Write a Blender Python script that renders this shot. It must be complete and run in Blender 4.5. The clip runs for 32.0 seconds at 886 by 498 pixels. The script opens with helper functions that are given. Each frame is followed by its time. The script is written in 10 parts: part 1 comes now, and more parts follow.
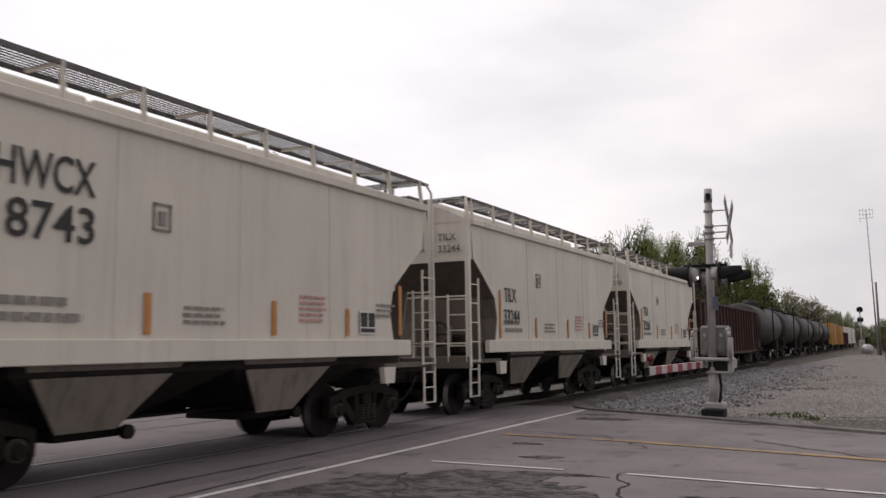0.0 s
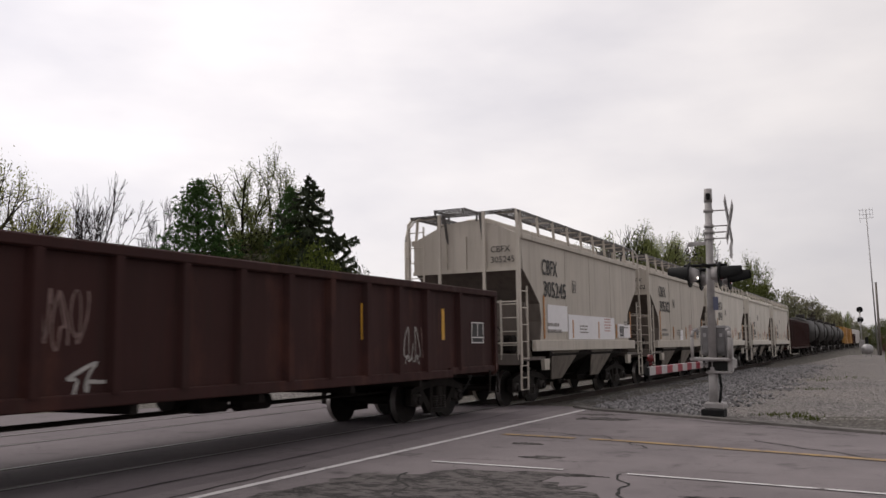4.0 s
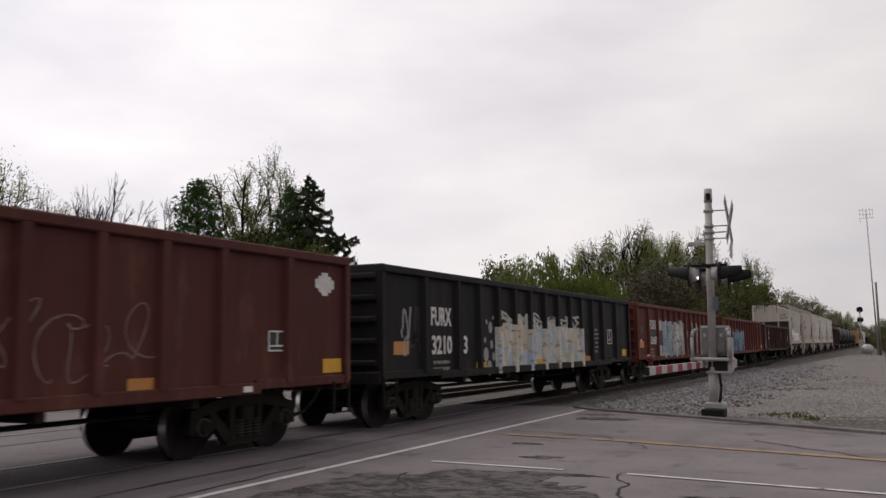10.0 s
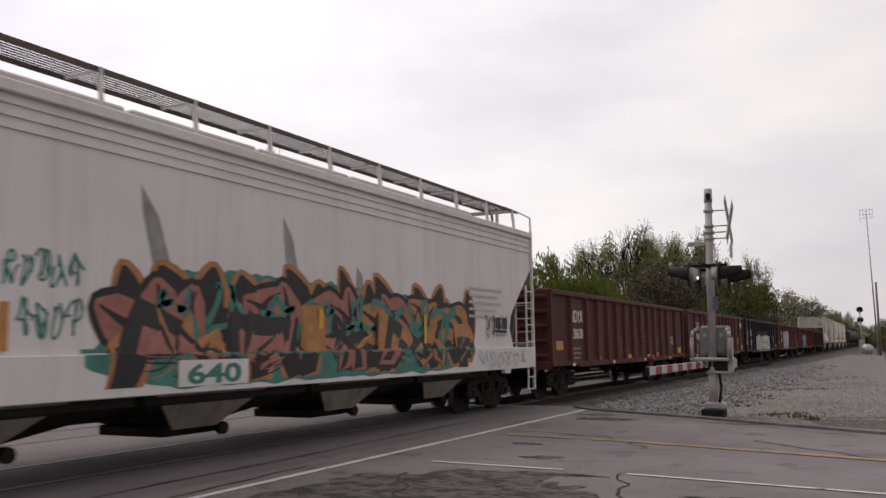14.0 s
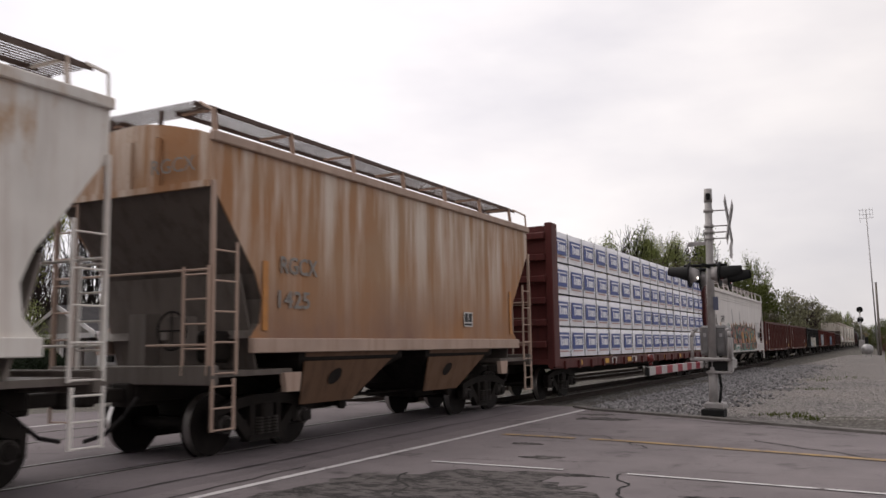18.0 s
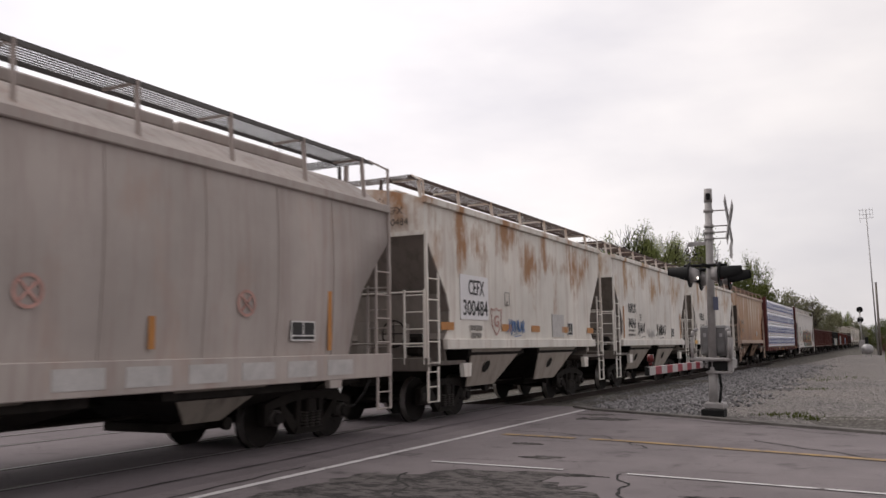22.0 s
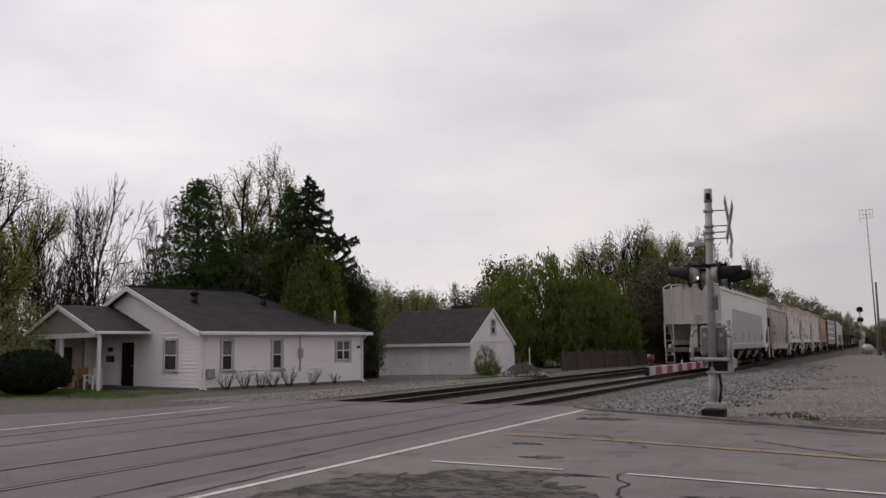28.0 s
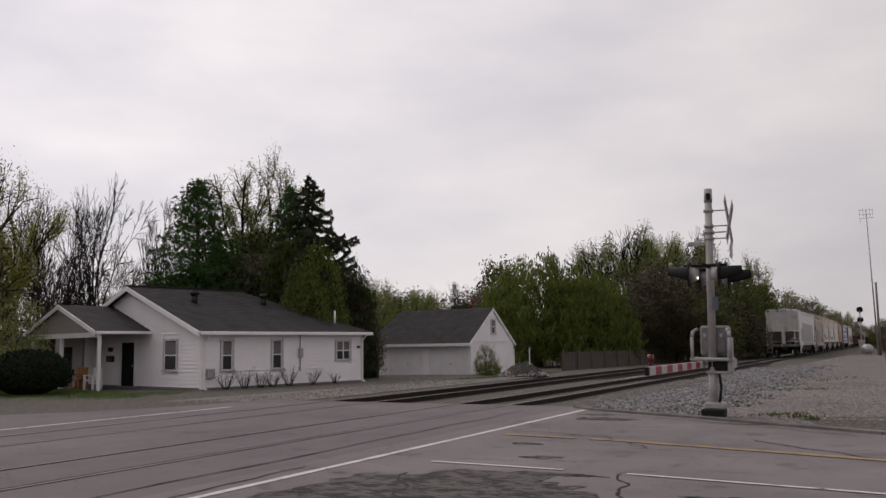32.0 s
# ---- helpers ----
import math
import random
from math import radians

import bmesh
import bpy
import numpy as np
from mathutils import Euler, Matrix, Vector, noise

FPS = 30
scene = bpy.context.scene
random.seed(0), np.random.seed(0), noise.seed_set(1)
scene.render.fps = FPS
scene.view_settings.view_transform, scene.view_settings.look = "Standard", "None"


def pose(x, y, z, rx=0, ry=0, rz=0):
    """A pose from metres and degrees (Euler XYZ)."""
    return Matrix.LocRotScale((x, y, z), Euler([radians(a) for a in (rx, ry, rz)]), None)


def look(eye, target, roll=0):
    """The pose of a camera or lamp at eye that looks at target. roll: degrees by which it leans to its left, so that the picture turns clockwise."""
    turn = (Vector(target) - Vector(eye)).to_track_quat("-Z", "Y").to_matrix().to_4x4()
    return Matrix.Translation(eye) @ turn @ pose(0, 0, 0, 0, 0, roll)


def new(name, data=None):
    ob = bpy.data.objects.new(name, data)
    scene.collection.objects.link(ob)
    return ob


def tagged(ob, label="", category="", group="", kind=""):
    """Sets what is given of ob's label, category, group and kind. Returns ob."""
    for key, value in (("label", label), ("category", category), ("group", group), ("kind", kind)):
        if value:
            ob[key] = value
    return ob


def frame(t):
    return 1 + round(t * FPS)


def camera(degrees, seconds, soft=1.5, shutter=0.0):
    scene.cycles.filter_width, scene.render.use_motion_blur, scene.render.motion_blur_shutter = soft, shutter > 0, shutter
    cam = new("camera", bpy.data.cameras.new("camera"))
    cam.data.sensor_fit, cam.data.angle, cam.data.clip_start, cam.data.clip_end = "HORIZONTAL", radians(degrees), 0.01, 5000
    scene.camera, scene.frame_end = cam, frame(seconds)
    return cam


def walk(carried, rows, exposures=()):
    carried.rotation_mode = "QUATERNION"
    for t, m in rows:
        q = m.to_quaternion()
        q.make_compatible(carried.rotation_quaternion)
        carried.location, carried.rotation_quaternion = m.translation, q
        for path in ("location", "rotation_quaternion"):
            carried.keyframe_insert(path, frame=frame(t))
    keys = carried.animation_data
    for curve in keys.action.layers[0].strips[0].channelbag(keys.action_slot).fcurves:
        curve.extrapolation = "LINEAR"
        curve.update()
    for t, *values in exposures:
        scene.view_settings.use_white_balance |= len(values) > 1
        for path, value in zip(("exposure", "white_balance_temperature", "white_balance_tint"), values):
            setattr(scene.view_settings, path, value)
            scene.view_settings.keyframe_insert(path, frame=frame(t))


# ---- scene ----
# camera: stands still on the asphalt beside the crossing
EYE = (0.0, 0.0, 1.48)
AIM = look(EYE, (-0.45825, 0.88148, 1.48 + 0.11387), -0.81)
cam = camera(54.82, 32.0, soft=1.5, shutter=0.18)
walk(cam, [(0, AIM), (32, AIM)], exposures=[(0, 0.44, 6720, 11.3), (2.5, 0.44, 6720, 11.3), (4.5, 0.26, 6720, 11.3), (12.5, 0.24, 6720, 11.3), (14, 0.36, 6720, 11.3), (17, 0.44, 6720, 11.3), (24.3, 0.42, 6720, 11.3), (25.5, 0.20, 6720, 12), (27.5, 0.06, 6720, 13), (32, 0.04, 6720, 13)])

# ---- light: bright overcast sky, faint sun behind cloud ----
world = bpy.data.worlds.new("overcast_sky")
scene.world = world
world.use_nodes = True
wn, wl = world.node_tree.nodes, world.node_tree.links
wn.clear()
w_out = wn.new("ShaderNodeOutputWorld")
w_bg = wn.new("ShaderNodeBackground")
w_sky = wn.new("ShaderNodeTexSky")
w_sky.sky_type = "NISHITA"
w_sky.sun_disc = False
w_sky.sun_elevation, w_sky.sun_rotation = radians(52), radians(-75)
w_tc = wn.new("ShaderNodeTexCoord")
w_map = wn.new("ShaderNodeMapping")
w_map.inputs["Scale"].default_value = (1.0, 1.0, 2.6)
w_noise = wn.new("ShaderNodeTexNoise")
w_noise.inputs["Scale"].default_value = 2.3
w_noise.inputs["Detail"].default_value = 5.0
w_noise.inputs["Roughness"].default_value = 0.5
w_ramp = wn.new("ShaderNodeValToRGB")
w_ramp.color_ramp.elements[0].position, w_ramp.color_ramp.elements[0].color = 0.28, (0.61, 0.60, 0.65, 1)
w_ramp.color_ramp.elements[1].position, w_ramp.color_ramp.elements[1].color = 0.72, (0.94, 0.905, 0.905, 1)
w_scale = wn.new("ShaderNodeVectorMath")
w_scale.operation = "SCALE"
w_scale.inputs["Scale"].default_value = 0.10
w_mix = wn.new("ShaderNodeMixRGB")
w_mix.inputs[0].default_value = 0.93
# glow of the hidden sun through the cloud
w_dot = wn.new("ShaderNodeVectorMath")
w_dot.operation = "DOT_PRODUCT"
w_dot.inputs[1].default_value = (-0.83, 0.0, 0.56)
w_glow = wn.new("ShaderNodeMapRange")
w_glow.inputs["From Min"].default_value, w_glow.inputs["From Max"].default_value = 0.0, 1.0
w_glow.inputs["To Min"].default_value, w_glow.inputs["To Max"].default_value = 0.70, 1.19
w_mul = wn.new("ShaderNodeVectorMath")
w_mul.operation = "SCALE"
wl.new(w_tc.outputs["Generated"], w_map.inputs["Vector"])
wl.new(w_map.outputs["Vector"], w_noise.inputs["Vector"])
wl.new(w_noise.outputs["Fac"], w_ramp.inputs["Fac"])
wl.new(w_sky.outputs["Color"], w_scale.inputs[0])
wl.new(w_scale.outputs["Vector"], w_mix.inputs[1])
wl.new(w_ramp.outputs["Color"], w_mix.inputs[2])
wl.new(w_tc.outputs["Generated"], w_dot.inputs[0])
wl.new(w_dot.outputs["Value"], w_glow.inputs["Value"])
wl.new(w_mix.outputs["Color"], w_mul.inputs[0])
wl.new(w_glow.outputs["Result"], w_mul.inputs["Scale"])
wl.new(w_mul.outputs["Vector"], w_bg.inputs["Color"])
w_bg.inputs["Strength"].default_value = 1.03
wl.new(w_bg.outputs["Background"], w_out.inputs["Surface"])

sun_data = bpy.data.lights.new("sun", "SUN")
sun_data.energy, sun_data.angle, sun_data.color = 0.75, radians(40), (1.0, 0.97, 0.93)
sun = new("sun", sun_data)
sun.matrix_world = look((-58, 16, 77), (0, 0, 0))


# ---- materials ----
def mat_nodes(name):
    m = bpy.data.materials.new(name)
    m.use_nodes = True
    nt = m.node_tree
    b = nt.nodes["Principled BSDF"]
    b.inputs["Specular IOR Level"].default_value = 0.16
    return m, nt, b


def tex_noise(nt, scale, detail=4.0, stretch=(1, 1, 1), rough=0.55):
    tc = nt.nodes.new("ShaderNodeTexCoord")
    mp = nt.nodes.new("ShaderNodeMapping")
    mp.inputs["Scale"].default_value = stretch
    n = nt.nodes.new("ShaderNodeTexNoise")
    n.inputs["Scale"].default_value = scale
    n.inputs["Detail"].default_value = detail
    n.inputs["Roughness"].default_value = rough
    nt.links.new(tc.outputs["Object"], mp.inputs["Vector"])
    nt.links.new(mp.outputs["Vector"], n.inputs["Vector"])
    return n.outputs["Fac"]


def ramp(nt, fac, lo, hi, a=0.0, b=1.0):
    r = nt.nodes.new("ShaderNodeMapRange")
    r.inputs["From Min"].default_value, r.inputs["From Max"].default_value = lo, hi
    r.inputs["To Min"].default_value, r.inputs["To Max"].default_value = a, b
    nt.links.new(fac, r.inputs["Value"])
    return r.outputs["Result"]


def mixc(nt, fac, a, b, mode="MIX"):
    m = nt.nodes.new("ShaderNodeMixRGB")
    m.blend_type = mode
    for k, v in ((0, fac), (1, a), (2, b)):
        if isinstance(v, (int, float)):
            m.inputs[k].default_value = v
        elif isinstance(v, tuple):
            m.inputs[k].default_value = (*v, 1)
        else:
            nt.links.new(v, m.inputs[k])
    return m.outputs["Color"]


def bump(nt, bsdf, fac, strength=0.3, dist=0.02):
    b = nt.nodes.new("ShaderNodeBump")
    b.inputs["Strength"].default_value, b.inputs["Distance"].default_value = strength, dist
    nt.links.new(fac, b.inputs["Height"])
    nt.links.new(b.outputs["Normal"], bsdf.inputs["Normal"])


def plain(name, col, rough=0.6, metal=0.0, var=0.25, scale=6.0, grain=60.0, bumpy=0.15):
    """A surface with two scales of tone variation and fine relief."""
    m, nt, b = mat_nodes(name)
    big = tex_noise(nt, scale, 3)
    fine = tex_noise(nt, grain, 2)
    c = mixc(nt, ramp(nt, big, 0.3, 0.7), tuple(x * (1 - var) for x in col), tuple(min(1, x * (1 + var * 0.6)) for x in col))
    c = mixc(nt, ramp(nt, fine, 0.35, 0.7, 0.0, 0.35), c, tuple(x * 0.7 for x in col))
    nt.links.new(c, b.inputs["Base Color"])
    b.inputs["Roughness"].default_value, b.inputs["Metallic"].default_value = rough, metal
    b.inputs["Specular IOR Level"].default_value = 0.16 if rough > 0.65 else 0.4
    bump(nt, b, fine, bumpy, 0.01)
    return m


def paint(name, col, grime=(0.12, 0.10, 0.085), dirt=0.5, rust=0.0, rough=0.5, rustcol=(0.25, 0.10, 0.04), lo=0.56, fade=0.15, high=False):
    """Weathered car paint: faded panels, vertical dirt streaks, rust blooms and fine specks."""
    m, nt, b = mat_nodes(name)
    streak = tex_noise(nt, 1.0, 5, (5.0, 5.0, 0.35), 0.65)
    patch = tex_noise(nt, 0.55, 4)
    speck = tex_noise(nt, 22.0, 3)
    c = mixc(nt, ramp(nt, patch, 0.35, 0.65), tuple(x * (1 - fade) for x in col), tuple(min(0.85, x * (1 + fade * 0.5)) for x in col))
    c = mixc(nt, ramp(nt, streak, 0.48, 0.78, 0.0, dirt), c, grime)
    c = mixc(nt, ramp(nt, speck, 0.62, 0.75, 0.0, 0.25 * dirt), c, grime)
    if rust > 0:
        blot = tex_noise(nt, 0.85, 6, (1.3, 1.0, 0.7), 0.62)
        run = tex_noise(nt, 1.3, 4, (4.5, 3.0, 0.28), 0.6)
        k = nt.nodes.new("ShaderNodeMath")
        k.operation = "MULTIPLY_ADD"
        nt.links.new(run, k.inputs[0])
        k.inputs[1].default_value = 0.3
        nt.links.new(blot, k.inputs[2])
        f = ramp(nt, k.outputs[0], lo + 0.15, lo + 0.28, 0.0, rust)
        if high:
            # blooms start from the roof seam and thin out downwards
            pos = nt.nodes.new("ShaderNodeTexCoord")
            sep = nt.nodes.new("ShaderNodeSeparateXYZ")
            nt.links.new(pos.outputs["Object"], sep.inputs[0])
            g = nt.nodes.new("ShaderNodeMath")
            g.operation = "MULTIPLY_ADD"
            nt.links.new(ramp(nt, sep.outputs["Z"], 1.7, 3.6), g.inputs[0])
            g.inputs[1].default_value = 0.25
            nt.links.new(k.outputs[0], g.inputs[2])
            f = ramp(nt, g.outputs[0], lo + 0.32, lo + 0.47, 0.0, rust)
        c = mixc(nt, f, c, mixc(nt, speck, rustcol, tuple(x * 1.9 for x in rustcol)))
    nt.links.new(c, b.inputs["Base Color"])
    nt.links.new(ramp(nt, streak, 0.3, 0.8, rough - 0.08, min(0.95, rough + 0.25)), b.inputs["Roughness"])
    bump(nt, b, patch, 0.25, 0.05)
    return m


def asphalt(name, dark, light, coarse=1.0, blotch=0.35):
    m, nt, b = mat_nodes(name)
    big = tex_noise(nt, blotch, 5, (1, 1, 1), 0.6)
    mid = tex_noise(nt, 1.5, 6, (1.2, 0.5, 1), 0.62)
    fine = tex_noise(nt, 90.0, 3)
    c = mixc(nt, ramp(nt, big, 0.32, 0.68), dark, light)
    c = mixc(nt, ramp(nt, mid, 0.5, 0.78, 0.0, 0.4 * coarse), c, tuple(x * 0.55 for x in dark))
    c = mixc(nt, ramp(nt, fine, 0.4, 0.75, 0.0, 0.45), c, tuple(x * 1.5 for x in light))
    # dark worn blotches with torn edges
    wear = tex_noise(nt, 1.1, 9, (1.0, 1.5, 1), 0.72)
    c = mixc(nt, ramp(nt, wear, 0.56, 0.68, 0.0, 0.75 * coarse), c, tuple(x * 0.42 for x in dark))
    # fine crazing
    vt = nt.nodes.new("ShaderNodeTexVoronoi")
    vt.feature = "DISTANCE_TO_EDGE"
    vt.inputs["Scale"].default_value = 0.55
    tc = nt.nodes.new("ShaderNodeTexCoord")
    nz = nt.nodes.new("ShaderNodeTexNoise")
    nz.inputs["Scale"].default_value = 1.6
    va = nt.nodes.new("ShaderNodeVectorMath")
    va.operation = "ADD"
    nt.links.new(tc.outputs["Object"], nz.inputs["Vector"])
    nt.links.new(tc.outputs["Object"], va.inputs[0])
    nt.links.new(nz.outputs["Color"], va.inputs[1])
    nt.links.new(va.outputs["Vector"], vt.inputs["Vector"])
    c = mixc(nt, ramp(nt, vt.outputs["Distance"], 0.0, 0.007, 0.35, 0.0), c, (0.03, 0.027, 0.026))
    nt.links.new(c, b.inputs["Base Color"])
    b.inputs["Roughness"].default_value = 0.88
    bump(nt, b, fine, 0.5 * coarse, 0.01)
    return m


def broken(name, dark, light):
    """Worn-through asphalt: dark pits and torn streaks in a paler skin."""
    m, nt, b = mat_nodes(name)
    pits = tex_noise(nt, 2.6, 8, (1.0, 1.6, 1), 0.72)
    tears = tex_noise(nt, 7.0, 6, (1.0, 2.2, 1), 0.7)
    fine = tex_noise(nt, 80.0, 3)
    k = nt.nodes.new("ShaderNodeMath")
    k.operation = "MULTIPLY_ADD"
    nt.links.new(tears, k.inputs[0])
    k.inputs[1].default_value = 0.6
    nt.links.new(pits, k.inputs[2])
    c = mixc(nt, ramp(nt, k.outputs[0], 0.755, 0.84), dark, light)
    c = mixc(nt, ramp(nt, fine, 0.45, 0.75, 0.0, 0.4), c, tuple(x * 1.5 for x in light))
    nt.links.new(c, b.inputs["Base Color"])
    b.inputs["Roughness"].default_value = 0.9
    bump(nt, b, k.outputs[0], 0.9, 0.05)
    return m


def gravel(name, cols, scale=14.0, depth=0.04, weeds=0.0):
    m, nt, b = mat_nodes(name)
    vt = nt.nodes.new("ShaderNodeTexVoronoi")
    vt.inputs["Scale"].default_value = scale
    tc = nt.nodes.new("ShaderNodeTexCoord")
    nt.links.new(tc.outputs["Object"], vt.inputs["Vector"])
    sep = nt.nodes.new("ShaderNodeSeparateColor")
    nt.links.new(vt.outputs["Color"], sep.inputs[0])
    big = tex_noise(nt, 0.25, 5)
    c = mixc(nt, sep.outputs[0], cols[0], cols[1])
    c = mixc(nt, ramp(nt, big, 0.35, 0.7, 0.0, 0.8), c, mixc(nt, sep.outputs[1], cols[2], cols[1]))
    c = mixc(nt, ramp(nt, vt.outputs["Distance"], 0.30, 0.65, 0.0, 0.75), c, tuple(x * 0.3 for x in cols[0]))
    if weeds:
        w = tex_noise(nt, 0.7, 6, (1, 1, 1), 0.7)
        c = mixc(nt, ramp(nt, w, 0.60, 0.70, 0.0, weeds), c, (0.07, 0.10, 0.03))
    nt.links.new(c, b.inputs["Base Color"])
    b.inputs["Roughness"].default_value = 0.95
    bump(nt, b, vt.outputs["Distance"], 0.8, depth)
    return m


def leafy(name, col, col2, trans=0.25):
    m, nt, b = mat_nodes(name)
    g = nt.nodes.new("ShaderNodeNewGeometry")
    c = mixc(nt, g.outputs["Random Per Island"], col, col2)
    nt.links.new(c, b.inputs["Base Color"])
    b.inputs["Roughness"].default_value = 0.6
    tr = nt.nodes.new("ShaderNodeBsdfTranslucent")
    nt.links.new(c, tr.inputs["Color"])
    mx = nt.nodes.new("ShaderNodeMixShader")
    mx.inputs[0].default_value = trans
    out = nt.nodes["Material Output"]
    nt.links.new(b.outputs[0], mx.inputs[1])
    nt.links.new(tr.outputs[0], mx.inputs[2])
    nt.links.new(mx.outputs[0], out.inputs["Surface"])
    return m


def glow(name, col, strength):
    m, nt, b = mat_nodes(name)
    b.inputs["Base Color"].default_value = (*col, 1)
    b.inputs["Emission Color"].default_value = (*col, 1)
    b.inputs["Emission Strength"].default_value = strength
    return m


M_ASPHALT = asphalt("weathered_asphalt", (0.110, 0.096, 0.099), (0.192, 0.168, 0.171))
M_CROSS = asphalt("crossing_asphalt", (0.100, 0.086, 0.090), (0.152, 0.131, 0.137), 0.55)
M_ROUGH = broken("broken_asphalt", (0.03, 0.027, 0.0265), (0.115, 0.103, 0.10))
M_TAR = plain("tar_patch", (0.024, 0.022, 0.021), 0.8)
M_GRAVEL = gravel("grey_gravel_lot", ((0.115, 0.104, 0.100), (0.37, 0.342, 0.33), (0.36, 0.315, 0.275)), 24.0, 0.04, 0.3)
M_BALLAST = gravel("track_ballast", ((0.035, 0.031, 0.029), (0.125, 0.116, 0.108), (0.045, 0.04, 0.036)), 18.0, 0.06)
M_STONE = leafy("crushed_stone", (0.085, 0.078, 0.072), (0.36, 0.34, 0.32), 0.0)
M_STONEDARK = leafy("dark_crushed_stone", (0.06, 0.057, 0.058), (0.275, 0.264, 0.266), 0.0)
M_GROUND = gravel("dirt_and_gravel", ((0.095, 0.085, 0.077), (0.20, 0.182, 0.166), (0.11, 0.10, 0.07)), 14.0, 0.04, 0.55)
M_GRASS = leafy("lawn_grass", (0.055, 0.105, 0.018), (0.10, 0.165, 0.034), 0.25)
M_SOIL = plain("grassy_soil", (0.04, 0.062, 0.018), 0.95, 0, 0.5, 1.2)
M_CONC = plain("old_concrete", (0.145, 0.134, 0.126), 0.9, 0, 0.4, 2.0)


def worn_line(name, col, lo, hi):
    """Road paint worn through to the asphalt in patches."""
    m, nt, b = mat_nodes(name)
    worn = tex_noise(nt, 3.2, 8, (1, 1, 1), 0.75)
    big = tex_noise(nt, 0.5, 3)
    c = mixc(nt, ramp(nt, big, 0.3, 0.7, 0.0, 0.5), col, tuple(x * 0.7 for x in col))
    c = mixc(nt, ramp(nt, worn, lo, hi), c, (0.125, 0.109, 0.112))
    nt.links.new(c, b.inputs["Base Color"])
    b.inputs["Roughness"].default_value = 0.85
    return m


M_WHITELINE = worn_line("worn_white_road_paint", (0.56, 0.54, 0.535), 0.55, 0.66)
M_YELLOWLINE = worn_line("worn_yellow_road_paint", (0.34, 0.23, 0.115), 0.46, 0.66)
M_RAIL = plain("rusty_rail_side", (0.035, 0.025, 0.021), 0.75, 0.2)
M_RAILTOP = plain("polished_rail_head", (0.17, 0.16, 0.155), 0.42, 0.8, 0.15)
M_TIE = plain("creosoted_tie", (0.035, 0.028, 0.024), 0.9, 0, 0.5, 4.0)
M_RUBBER = plain("black_rubber_flangeway", (0.022, 0.02, 0.02), 0.85)


# ---- geometry helpers ----
def quadbox(bm, x0, x1, y0, y1, z0, z1, ch=0.0):
    """A box, with its edges chamfered by ch."""
    vs = [bm.verts.new((x, y, z)) for x in (x0, x1) for y in (y0, y1) for z in (z0, z1)]
    fs = [bm.faces.new([vs[i] for i in f]) for f in ((0, 1, 3, 2), (4, 6, 7, 5), (0, 4, 5, 1), (2, 3, 7, 6), (0, 2, 6, 4), (1, 5, 7, 3))]
    if ch:
        es = {e for f in fs for e in f.edges}
        bmesh.ops.bevel(bm, geom=list(es), offset=ch, segments=1, affect="EDGES", profile=0.5)


def rod(bm, a, b, r0, r1=None, seg=8, caps=True):
    a, b = Vector(a), Vector(b)
    r1 = r0 if r1 is None else r1
    d = (b - a).normalized()
    s = d.orthogonal().normalized()
    t = d.cross(s)
    rings = []
    for p, r in ((a, r0), (b, r1)):
        rings.append([bm.verts.new(p + (s * math.cos(k * 2 * math.pi / seg) + t * math.sin(k * 2 * math.pi / seg)) * r) for k in range(seg)])
    for k in range(seg):
        f = bm.faces.new((rings[0][k], rings[0][(k + 1) % seg], rings[1][(k + 1) % seg], rings[1][k]))
        f.smooth = seg > 6
    if caps:
        bm.faces.new(rings[0][::-1])
        bm.faces.new(rings[1])


def bar(bm, a, b, w, h):
    """A square bar from a to b, w wide and h deep."""
    a, b = Vector(a), Vector(b)
    d = (b - a).normalized()
    up = Vector((0, 0, 1)) if abs(d.z) < 0.9 else Vector((1, 0, 0))
    s = d.cross(up).normalized() * w / 2
    t = s.cross(d).normalized() * h / 2
    q = [[bm.verts.new(p + i * s + j * t) for i, j in ((-1, -1), (1, -1), (1, 1), (-1, 1))] for p in (a, b)]
    for k in range(4):
        bm.faces.new((q[0][k], q[0][(k + 1) % 4], q[1][(k + 1) % 4], q[1][k]))
    bm.faces.new(q[0][::-1])
    bm.faces.new(q[1])


def prism(bm, pts, lo, hi, axis="y"):
    """A polygon pulled along an axis. axis y: pts are (x, z); z: (x, y); x: (y, z)."""
    def at(p, k):
        return {"y": (p[0], k, p[1]), "z": (p[0], p[1], k), "x": (k, p[0], p[1])}[axis]
    A = [bm.verts.new(at(p, lo)) for p in pts]
    B = [bm.verts.new(at(p, hi)) for p in pts]
    n = len(pts)
    for k in range(n):
        bm.faces.new((A[k], A[(k + 1) % n], B[(k + 1) % n], B[k]))
    bm.faces.new(A[::-1])
    bm.faces.new(B)


def mesh_of(name, bm, material):
    bmesh.ops.recalc_face_normals(bm, faces=bm.faces)
    me = bpy.data.meshes.new(name)
    bm.to_mesh(me)
    bm.free()
    me.materials.append(material)
    return me


def part(name, bm, material, parent=None, label="", at=None):
    """Links a bmesh, or a mesh that is shared, as one object under a thing or a part."""
    me = bm if isinstance(bm, bpy.types.Mesh) else mesh_of(name, bm, material)
    ob = new(name, me)
    if parent is not None:
        ob.parent = parent
    if at is not None:
        ob.matrix_basis = at
    if label:
        tagged(ob, label)
    return ob


def setting(name, bm, material, label="", category=""):
    return tagged(part(name, bm, material), label or name.replace("_", " "), category or name.split("_")[0], "", "structure")


